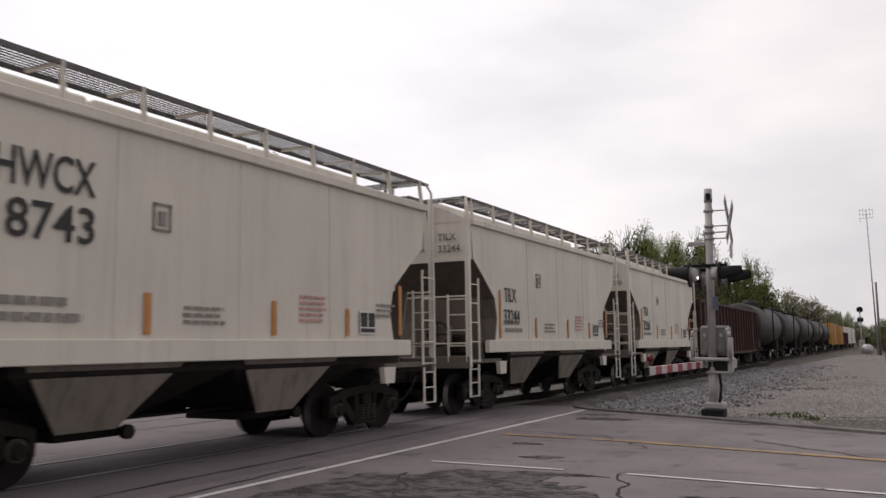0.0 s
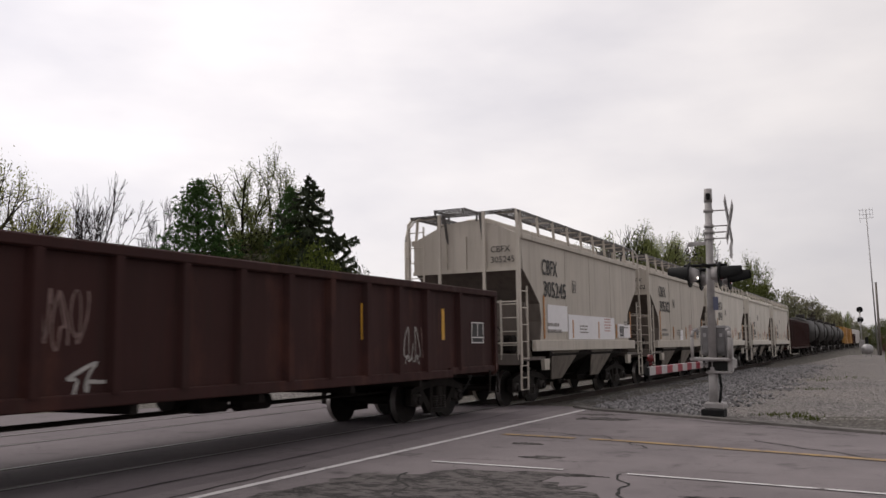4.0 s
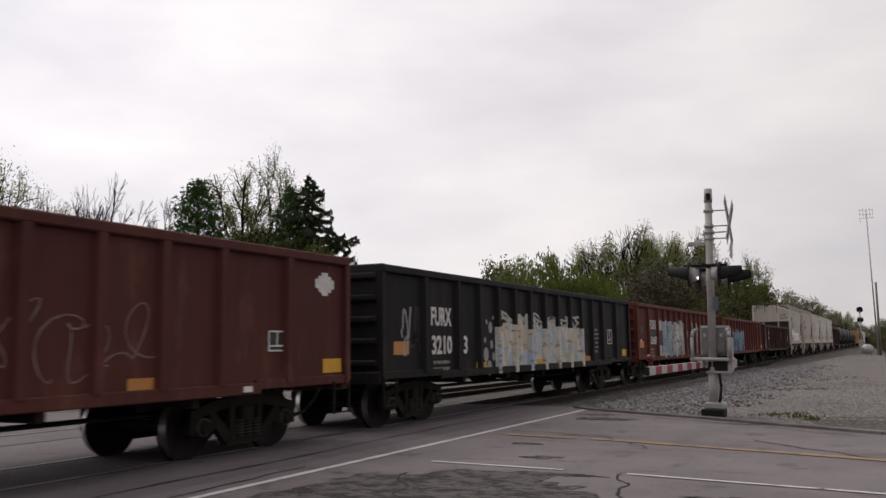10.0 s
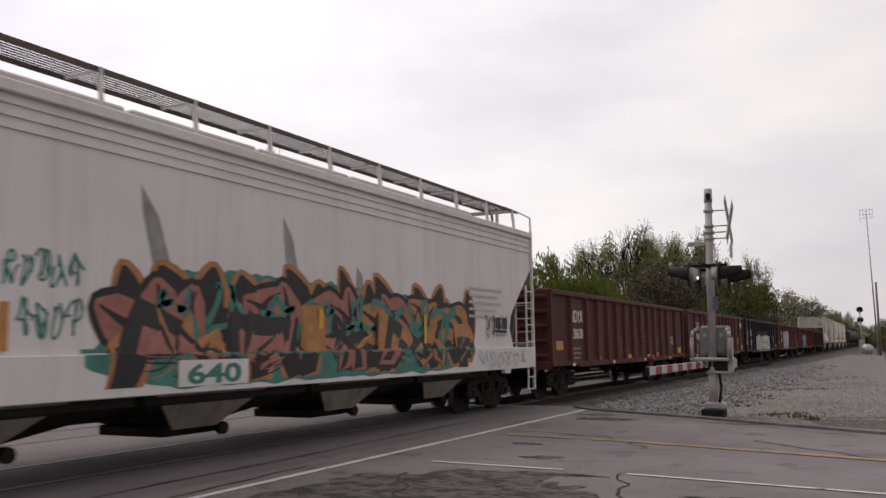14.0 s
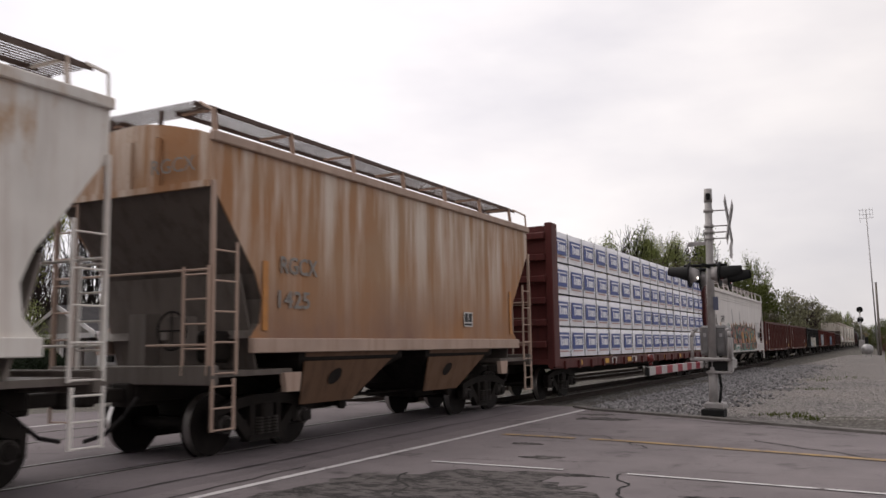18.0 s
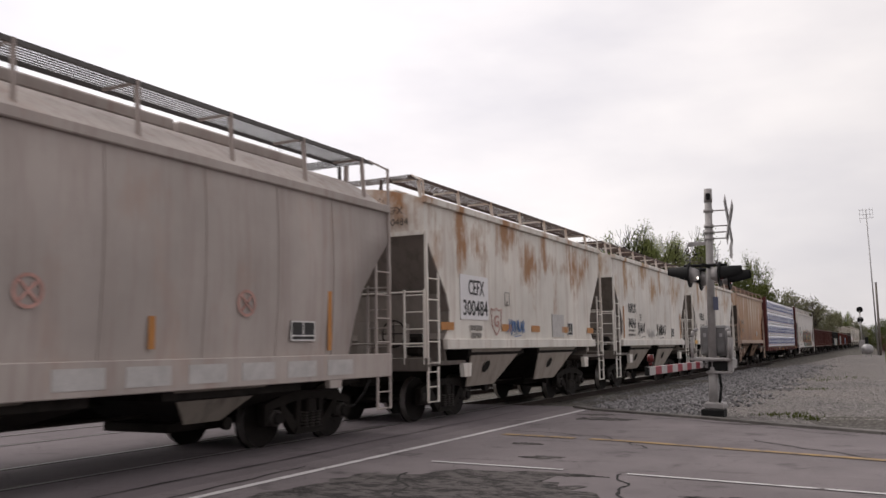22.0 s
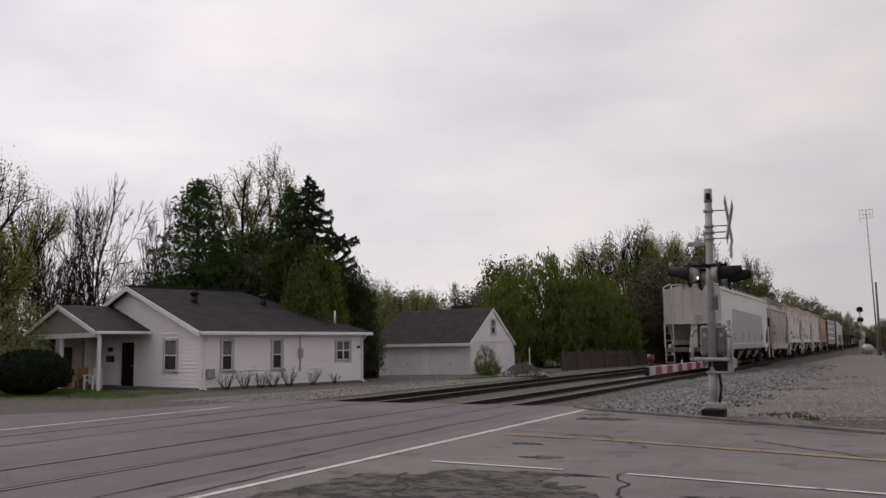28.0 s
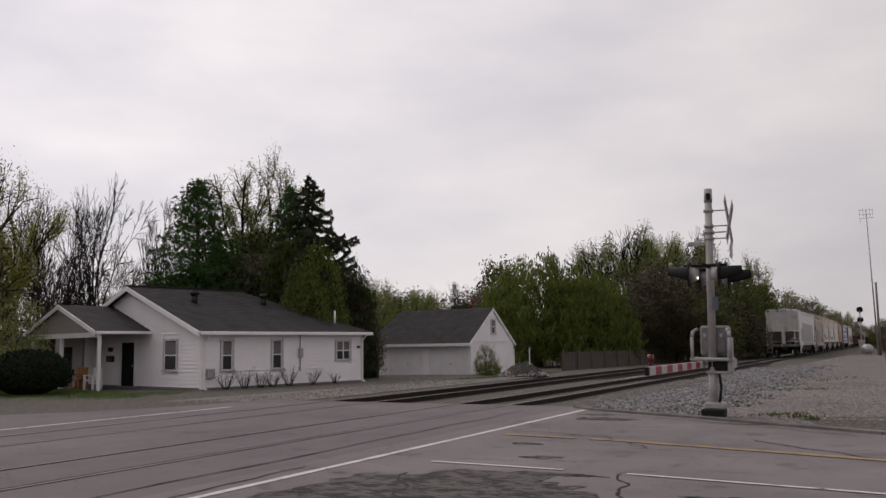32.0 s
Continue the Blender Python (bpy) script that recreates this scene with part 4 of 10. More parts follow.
def running_gear(car, half, inset):
    for s in (-1, 1):
        add_truck(car, s * (half - inset))
        part("coupler", COUPLER_ME, M_STEEL, car, "", pose(s * (half + 0.02), 0, 0, 0, 0, 0 if s > 0 else 180))
        part("brake_hose", HOSE_ME, M_RUBBER, car, "", pose(s * (half + 0.02), 0, 0, 0, 0, 0 if s > 0 else 180))
    bm = B()
    quadbox(bm, -half, half, -0.22, 0.22, 0.78, 1.08, 0.02)
    part("centre_sill", bm, M_STEEL, car)
    bm = B()
    rod(bm, (-half + 2, -0.55, 0.62), (half - 2, -0.55, 0.62), 0.022, seg=6)
    rod(bm, (-half + 2, 0.5, 0.55), (half - 2, 0.5, 0.55), 0.022, seg=6)
    part("brake_rod", bm, M_STEEL, car)
    bm = B()
    rod(bm, (-0.6 + half * 0.1, 0.6, 0.75), (0.5 + half * 0.1, 0.6, 0.75), 0.22, seg=14)
    part("air_reservoir", bm, M_STEEL, car)


def side_text(car, text, e0, e1, z, size, material, half, y=-1.52, bold=0.012):
    """Letters on the side that faces the road, from e0 to e1 metres from the trailing end, centred on height z."""
    obs = lettering(text, size, material, car, pose(0, 0, 0), "car_letter", 1.0, bold)
    xs = [v.co.x for ob in obs for v in ob.data.vertices]
    k = (e1 - e0) / (max(xs) - min(xs))
    for ob in obs:
        ob.matrix_basis = pose(-half + e0, y - 0.006, z - size * 0.36, 90, 0, 0) @ Matrix.Diagonal((k, 1, 1, 1)) @ Matrix.Translation((-min(xs), 0, 0))
    return obs


def side_plate(car, name, e0, e1, z0, z1, material, half, y=-1.52, label="", th=0.006):
    bm = B()
    quadbox(bm, -half + e0, -half + e1, y - th, y + 0.004, z0, z1)
    return part(name, bm, material, car, label)


def data_panel(car, e0, e1, z0, z1, half, y=-1.52):
    """The black stencil panel with its white frame and two upper squares."""
    plate = side_plate(car, "data_panel", e0, e1, z0, z1, M_BLACKTXT, half, y, "black data panel in a white frame")
    zm = z0 + (z1 - z0) * 0.30
    t = 0.022
    em = (e0 + e1) / 2
    for a, b, c, d in ((e0, e1, z0, z0 + t), (e0, e1, z1 - t, z1), (e0, e0 + t, z0 + t, z1 - t), (e1 - t, e1, z0 + t, z1 - t), (em - t / 2, em + t / 2, zm, z1 - t), (e0 + t, e1 - t, zm - t, zm)):
        part("frame_bar", box_bm((-half + a, -half + b, y - 0.012, y - 0.005, c, d)), M_WHITETXT, plate)


def spots(car, half, places, mat, y):
    """Round sprayed dots."""
    for k, (e, z, r) in enumerate(places):
        bm = B()
        bm.faces.new([bm.verts.new((-half + e + r * 0.8 * (1 + 0.12 * noise.noise((a, k, 1))) * math.cos(a * 0.349), y - 0.001 - 0.0004 * k, z + r * (1 + 0.12 * noise.noise((a, k, 5))) * math.sin(a * 0.349))) for a in range(18)])
        part("spray_dot", mesh_up(bm, mat), mat, car)


def text_bars(car, e, z, w, rows, material, half, y=-1.52, h=0.045, gap=0.09, seed=0):
    """Small stencilled writing too fine to read, as plain bars."""
    rnd = random.Random(seed + int(e * 100))
    for r in range(rows):
        x = e
        end = e + w * rnd.uniform(0.75, 1.0)
        while x < end:
            ln = rnd.uniform(0.06, 0.2)
            part("stencil_bar", box_bm((-half + x, -half + min(x + ln, end), y - 0.004, y + 0.002, z - r * gap, z - r * gap + h)), material, car)
            x += ln + 0.035


def grating(bm, x0, x1, y0, y1, z, step=0.06, drop=0.012):
    """An open walkway: bearing bars and cross bars in an edge frame."""
    for y in (y0, y1):
        quadbox(bm, x0, x1, y - 0.012, y + 0.012, z - 0.06, z + 0.004)
    n = max(2, int((y1 - y0) / 0.07))
    for k in range(1, n):
        y = y0 + (y1 - y0) * k / n
        quadbox(bm, x0, x1, y - 0.006, y + 0.006, z - drop, z)
    m = max(2, int((x1 - x0) / step))
    for k in range(m + 1):
        x = x0 + (x1 - x0) * k / m
        quadbox(bm, x - 0.007, x + 0.007, y0, y1, z - drop * 0.8, z - 0.002)


def ladder(car, x, y, z0, z1, w, along, material, rungs):
    """Two stiles and their rungs; along: 'x' for the side, 'y' for the end."""
    bm = B()
    d = (w, 0) if along == "x" else (0, w)
    for k in (0, 1):
        rod(bm, (x + d[0] * k, y + d[1] * k, z0), (x + d[0] * k, y + d[1] * k, z1), 0.026, seg=6)
    for k in range(rungs):
        z = z0 + (z1 - z0) * (k + 0.06) / (rungs - 0.6)
        if z < z1:
            rod(bm, (x, y, z), (x + d[0], y + d[1], z), 0.014, seg=5)
    return part("ladder", bm, material, car)


def hopper(name, label, rear, front, outline, sill, eave, roofz, mat, dirt_shade, gridmat, bays, ribs=(), flat_end=False, wide=1.50, bulge=0.0, grooves=False, postgap=1.12, sill_ends=False, trim=None, walkway=(1.18, 4.89), baymat=None, stain=False, postwide=True, endmat=None):
    """A covered hopper car. outline: (distance from the end, height) of the side sheet's end edge, from the top down."""
    wy, wz = walkway
    L = front - rear
    half = L / 2
    car = thing(name, label, "hopper car", None, "train cars")
    car["mid"] = (front + rear) / 2
    trim = trim or mat
    z0, z1 = sill
    # side sheets
    for s in (-1, 1):
        bm = B()
        nz = 10
        zs = [eave - (eave - z1) * k / nz for k in range(nz + 1)]

        def inset(z):
            for (ea, za), (eb, zb) in zip(outline, outline[1:]):
                if zb <= z <= za:
                    return ea + (eb - ea) * (za - z) / max(1e-6, za - zb)
            return outline[0][0] if z > outline[0][1] else outline[-1][0]
        zs = sorted(set(zs + [z for _, z in outline if z1 < z < eave]), reverse=True)
        rows = []
        for z in zs:
            e = inset(z)
            yy = wide + bulge * math.sin(math.pi * (z - z1) / (eave - z1))
            row = []
            for k in range(13):
                x = -half + e + (L - 2 * e) * k / 12
                row.append((x, yy, z))
            rows.append(row)
        vo = [[bm.verts.new((x, s * y, z)) for x, y, z in r] for r in rows]
        vi = [[bm.verts.new((x, s * (y - 0.03), z)) for x, y, z in r] for r in rows]
        for V in (vo, vi):
            for a, b in zip(V, V[1:]):
                for k in range(12):
                    f = bm.faces.new((a[k], a[k + 1], b[k + 1], b[k]))
                    f.smooth = bulge > 0
        for a, b, c, d in zip(vo, vo[1:], vi, vi[1:]):
            bm.faces.new((a[0], b[0], d[0], c[0]))
            bm.faces.new((a[12], b[12], d[12], c[12]))
        part("side_sheet", bm, mat, car)
        # weld seams
        bm = B()
        for e in ribs:
            lo = max((z for z in zs if inset(z) > min(e, L - e)), default=z1)
            n = 8
            for k in range(n):
                za, zb = z1 + (eave - 0.1 - z1) * k / n, z1 + (eave - 0.1 - z1) * (k + 1) / n
                if min(e, L - e) > max(inset(za), inset(zb)) + 0.05:
                    ya = wide + bulge * math.sin(math.pi * (za - z1) / (eave - z1))
                    yb = wide + bulge * math.sin(math.pi * (zb - z1) / (eave - z1))
                    bar(bm, (-half + e, s * ya, za), (-half + e, s * yb, zb), 0.03 if bulge else 0.018, 0.016 if bulge else 0.006)
        if ribs:
            part("weld_seam", bm, mat, car)
        # side sill and eave moulding
        bm = B()
        se = 0.03 if sill_ends else min(outline[-1][0], 1.0)
        quadbox(bm, -half + se, half - se, s * (wide + 0.02) - 0.06, s * (wide + 0.02) + 0.06, z0, z1, 0.012)
        part("side_sill", bm, trim, car)
        bm = B()
        e0 = outline[0][0]
        quadbox(bm, -half + e0 - 0.02, half - e0 + 0.02, s * (wide + 0.02) - 0.05, s * (wide + 0.02) + 0.05, eave - 0.09, eave + 0.05, 0.015)
        if grooves:
            for k in range(3):
                zz = eave - 0.2 - 0.13 * k
                quadbox(bm, -half + e0, half - e0, s * (wide + 0.012) - 0.012, s * (wide + 0.012) + 0.012, zz, zz + 0.045)
        part("eave_moulding", bm, trim, car)
    # end walls and slope sheets
    brk = next((k for k, (e, z) in enumerate(outline) if k and e > outline[0][0] + 0.3), len(outline) - 1) - 1
    be, bz = outline[brk]
    for s in (-1, 1):
        x = s * (half - outline[0][0])
        bm = B()
        quadbox(bm, min(x, x - s * 0.04), max(x, x - s * 0.04), -wide + 0.002, wide - 0.002, bz, eave)
        arc = [(y, eave + (roofz - eave) * math.cos(y / wide * math.pi / 2)) for y in np.linspace(-wide + 0.01, wide - 0.01, 9)]
        prism(bm, arc + [(wide - 0.01, eave - 0.02), (-wide + 0.01, eave - 0.02)], min(x, x - s * 0.04), max(x, x - s * 0.04), "x")
        part("end_wall", bm, endmat or mat, car)
        for y in (-0.55, 0.0, 0.55):
            part("end_stiffener", box_bm((min(x, x + s * 0.05), max(x, x + s * 0.05), y - 0.04, y + 0.04, bz, eave + 0.05)), endmat or mat, car)
        part("end_stiffener", box_bm((min(x, x + s * 0.05), max(x, x + s * 0.05), -wide, wide, bz - 0.04, bz + 0.05)), endmat or mat, car)
        # darker than the body: grime plus the overhang's shade put into the colour
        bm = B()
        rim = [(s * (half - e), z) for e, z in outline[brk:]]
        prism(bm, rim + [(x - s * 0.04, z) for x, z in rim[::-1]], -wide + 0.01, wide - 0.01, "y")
        part("slope_sheet", bm, dirt_shade, car, "end slope sheet, dark with grime and painted-in shade")
        # centre column, shear plate and end sill
        bm = B()
        quadbox(bm, s * (half - 0.35) - 0.14, s * (half - 0.35) + 0.14, -0.16, 0.16, 1.1, bz + 0.3 if flat_end else 2.0)
        part("end_column", bm, (endmat or mat) if flat_end else dirt_shade, car)
        for yy in () if flat_end or not postwide else (-0.62, 0.62):
            bm = B()
            bar(bm, (s * (half - 0.05), yy, 1.2), (s * (half - 0.05), yy, wz - 0.02), 0.07, 0.06)
            part("end_post", bm, trim, car)
        bm = B()
        quadbox(bm, s * (half - 0.9) - 0.9, s * (half - 0.9) + 0.9, -wide, wide, 1.12, 1.2)
        part("shear_plate", bm, P_DIRT_SHADE, car)
        if not flat_end:
            bm = B()
            prism(bm, [(s * (half - 1.12), 1.2), (s * (half - 1.16), 1.2), (s * (half - 0.78), 2.55), (s * (half - 0.74), 2.55)], -wide + 0.12, wide - 0.12, "y")
            part("bolster_web", bm, dirt_shade, car, "cross web in grime-and-shade grey under the slope sheet")
        bm = B()
        quadbox(bm, s * (half - 0.08) - 0.09, s * (half - 0.08) + 0.09, -wide - 0.06, wide + 0.06, 1.02, 1.28, 0.015)
        part("end_sill", bm, P_DIRT_SHADE, car)
        # bolster web
        for yy in (-1, 1):
            bm = B()
            prism(bm, [(s * (half - 1.95), 1.14), (s * (half - 1.55), 1.14), (s * (half - 1.6), 0.86), (s * (half - 1.9), 0.86)], yy * (wide + 0.02) - 0.05, yy * (wide + 0.02) + 0.05, "y")
            part("jacking_pad", bm, trim, car)
        # corner posts, ladders, steps
        for yy in (-1, 1):
            bm = B()
            pw = 0.095 if postwide and s < 0 else 0.055
            bar(bm, (s * (half - 0.05), yy * (wide + 0.03), 1.05), (s * (half - 0.05), yy * (wide + 0.03), eave + 0.1 if postwide else bz + 0.05), pw, pw)
            if not postwide:
                rod(bm, (s * (half - 0.05), yy * (wide + 0.01), eave - 0.1), (s * (half - 0.05), yy * (wide - 0.02), wz - 0.16), 0.022, seg=6)
                rod(bm, (s * (half - 0.05), yy * (wide - 0.02), wz - 0.16), (s * (half - 0.12), yy * wy, wz), 0.022, seg=6)
            else:
                bar(bm, (s * (half - 0.05), yy * (wide + 0.03), eave + 0.08), (s * (half - 0.05), yy * (wide + 0.02), wz - 0.18), pw * 0.7, pw * 0.7)
                bar(bm, (s * (half - 0.05), yy * (wide + 0.02), wz - 0.2), (s * (half - 0.16), yy * wy, wz - 0.01), pw * 0.6, pw * 0.6)
            part("corner_post", bm, trim, car)
        ladder(car, s * (half - 0.05) - (0.0 if s < 0 else 0.42), -wide - 0.05, 0.42, 1.1, 0.42, "x", trim, 3)
        ladder(car, s * (half - 0.05) - (0.0 if s < 0 else 0.46), -wide - 0.05, 1.15, bz - 0.1 if bz < 3.2 else 2.95, 0.46, "x", trim, 5)
        ladder(car, s * (half - 0.01), -wide + 0.0, 1.15, 2.6, 0.44, "y", trim, 5)
        ladder(car, s * (half - 0.01), wide - 0.44, 0.45, 4.55, 0.44, "y", endmat or trim, 11)
        bm = B()
        rod(bm, (s * (half - 0.02), -wide, 2.55), (s * (half - 0.02), wide, 2.55), 0.018, seg=6)
        rod(bm, (s * (half - 0.02), -wide, 1.55), (s * (half - 0.02), -0.4, 1.55), 0.018, seg=6)
        part("grab_iron", bm, trim, car)
        # end crosswalk
        bm = B()
        if flat_end:
            grating(bm, min(s * (half + 0.22), s * (half - 0.35)), max(s * (half + 0.22), s * (half - 0.35)), -0.42, 0.42, roofz + 0.06, 0.075, 0.03)
            for y in (-0.4, 0.4):
                bar(bm, (s * (half + 0.18), y, roofz + 0.02), (s * (half - outline[0][0]), y, roofz - 0.22), 0.05, 0.05)
        else:
            grating(bm, min(s * (half - 0.02), s * (half - 0.55)), max(s * (half - 0.02), s * (half - 0.55)), -wy, wy, wz - 0.01, 0.075, 0.012)
            for y in (-0.5, 0.5):
                bar(bm, (s * (half - 0.1), y, wz - 0.04), (s * (half - outline[0][0]), y, eave - 0.1), 0.05, 0.05)
        part("crosswalk", bm, gridmat, car)
    # brake wheel and valve on the trailing end
    bm = B()
    n = 20
    for k in range(n):
        a, b = k * 2 * math.pi / n, (k + 1) * 2 * math.pi / n
        rod(bm, (-half + 0.12, -0.75 + 0.26 * math.cos(a), 1.75 + 0.26 * math.sin(a)), (-half + 0.12, -0.75 + 0.26 * math.cos(b), 1.75 + 0.26 * math.sin(b)), 0.016, seg=5, caps=False)
    for k in range(4):
        rod(bm, (-half + 0.12, -0.75, 1.75), (-half + 0.12, -0.75 + 0.26 * math.cos(k * 1.571), 1.75 + 0.26 * math.sin(k * 1.571)), 0.012, seg=5, caps=False)
    part("brake_wheel", bm, M_STEEL, car)
    part("brake_housing", box_bm((-half + 0.16, -half + 0.42, -0.95, -0.6, 1.5, 1.95), 0.03), dirt_shade, car)
    part("control_valve", box_bm((-half + 0.55, -half + 0.95, -1.1, -0.75, 1.3, 1.75), 0.06), M_STEEL, car)
    # roof, hatches, walkways
    bm = B()
    e0 = outline[0][0]
    ys = np.linspace(-wide, wide, 11)
    rows = [[bm.verts.new((x, y, eave + (roofz - eave) * math.cos(y / wide * math.pi / 2))) for y in ys] for x in (-half + e0, half - e0)]
    for k in range(10):
        bm.faces.new((rows[0][k], rows[0][k + 1], rows[1][k + 1], rows[1][k])).smooth = True
    part("roof", bm, mat, car)
    nh = max(3, int(L / 3))
    for k in range(nh):
        xa = -half + 0.9 + (L - 1.8) * k / nh
        part("hatch_cover", box_bm((xa + 0.05, xa + (L - 1.8) / nh - 0.05, -0.33, 0.33, roofz - 0.05, roofz + 0.14), 0.03), mat, car)
    for s in (-1, 1):
        bm = B()
        grating(bm, -half + 0.3, half - 0.3, min(s * (wy - 0.62), s * wy), max(s * (wy - 0.62), s * wy), wz, 0.075, 0.012)
        part("running_board", bm, gridmat, car, "open grating walkway along the roof")
        n = int((L - 0.8) / postgap)
        bm = B()
        bar(bm, (0, s * (wy + 0.06), eave + (roofz - eave) * math.cos((wy + 0.06) / wide * math.pi / 2) - 0.02), (0, s * wy, wz), 0.07, 0.03)
        bar(bm, (0, s * wy, wz - 0.03), (0, s * (wy - 0.6), wz - 0.03), 0.03, 0.04)
        pm = mesh_of("walkway_post", bm, trim)
        for k in range(n + 1):
            part("walkway_post", pm, trim, car, "", pose(-half + 0.4 + (L - 0.8) * k / n, 0, 0))
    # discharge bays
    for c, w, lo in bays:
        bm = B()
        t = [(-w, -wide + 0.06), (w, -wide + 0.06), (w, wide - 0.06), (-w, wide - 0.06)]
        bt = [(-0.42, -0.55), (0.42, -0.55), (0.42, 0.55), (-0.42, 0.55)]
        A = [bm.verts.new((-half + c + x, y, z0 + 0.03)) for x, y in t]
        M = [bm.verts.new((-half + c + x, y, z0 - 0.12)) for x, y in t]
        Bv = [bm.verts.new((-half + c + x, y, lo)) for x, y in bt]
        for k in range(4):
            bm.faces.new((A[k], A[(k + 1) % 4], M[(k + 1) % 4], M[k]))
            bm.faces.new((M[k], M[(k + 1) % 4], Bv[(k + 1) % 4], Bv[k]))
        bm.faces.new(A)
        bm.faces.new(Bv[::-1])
        bay = part("hopper_bay", bm, P_UNDER, car, "near-black discharge hopper")
        for s in (-1, 1):
            bm = B()
            reach = w - 0.1 if stain else w * 0.45
            pts = [(c - w + 0.15, z0 + 0.02, 1.47), (c + reach, z0 + 0.02, 1.47), (c + 0.25 if stain else c - 0.1, lo + 0.02, 1.20), (c - w + 0.35 if stain else c - w * 0.55, lo + 0.02, 1.20)]
            A = [bm.verts.new((-half + x, s * y, z)) for x, z, y in pts]
            Bq = [bm.verts.new((-half + x, s * (y - 0.03), z)) for x, z, y in pts]
            bm.faces.new(A)
            bm.faces.new(Bq[::-1])
            for k in range(4):
                bm.faces.new((A[k], A[(k + 1) % 4], Bq[(k + 1) % 4], Bq[k]))
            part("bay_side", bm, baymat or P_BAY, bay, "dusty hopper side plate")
            if not stain:
                continue
            bm = B()
            cx, cz = -half + c - w * 0.3, (z0 + lo) / 2 + 0.02
            yy = s * (1.20 + 0.27 * (cz - lo) / (z0 - lo) + 0.012)
            bm.faces.new([bm.verts.new((cx + 0.17 * math.cos(q * 0.524) + 0.05 * math.sin(q * 0.524), yy + s * 0.27 * 0.13 * math.sin(q * 0.524) / (z0 - lo), cz + 0.13 * math.sin(q * 0.524))) for q in range(12)])
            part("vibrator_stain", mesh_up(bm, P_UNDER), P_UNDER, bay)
        bm = B()
        quadbox(bm, -half + c - 0.5, -half + c + 0.5, -0.62, 0.62, lo - 0.14, lo, 0.02)
        rod(bm, (-half + c + 0.3, -0.9, lo - 0.06), (-half + c + 0.3, 0.7, lo - 0.06), 0.05, seg=10)
        rod(bm, (-half + c + 0.3, -1.0, lo - 0.06), (-half + c + 0.3, -0.9, lo - 0.06), 0.09, seg=10)
        part("outlet_gate", bm, M_STEEL, bay)
    running_gear(car, half, 1.75)
    return car, half


def rib_places(L, first):
    """Side posts: wide first panels at both ends, even ones between."""
    a, b = first + 1.42, first + 2.47
    n = int(round((L - 2 * b) / 1.03))
    return [first, a] + [b + (L - 2 * b) * k / n for k in range(n + 1)] + [L - a, L - first]


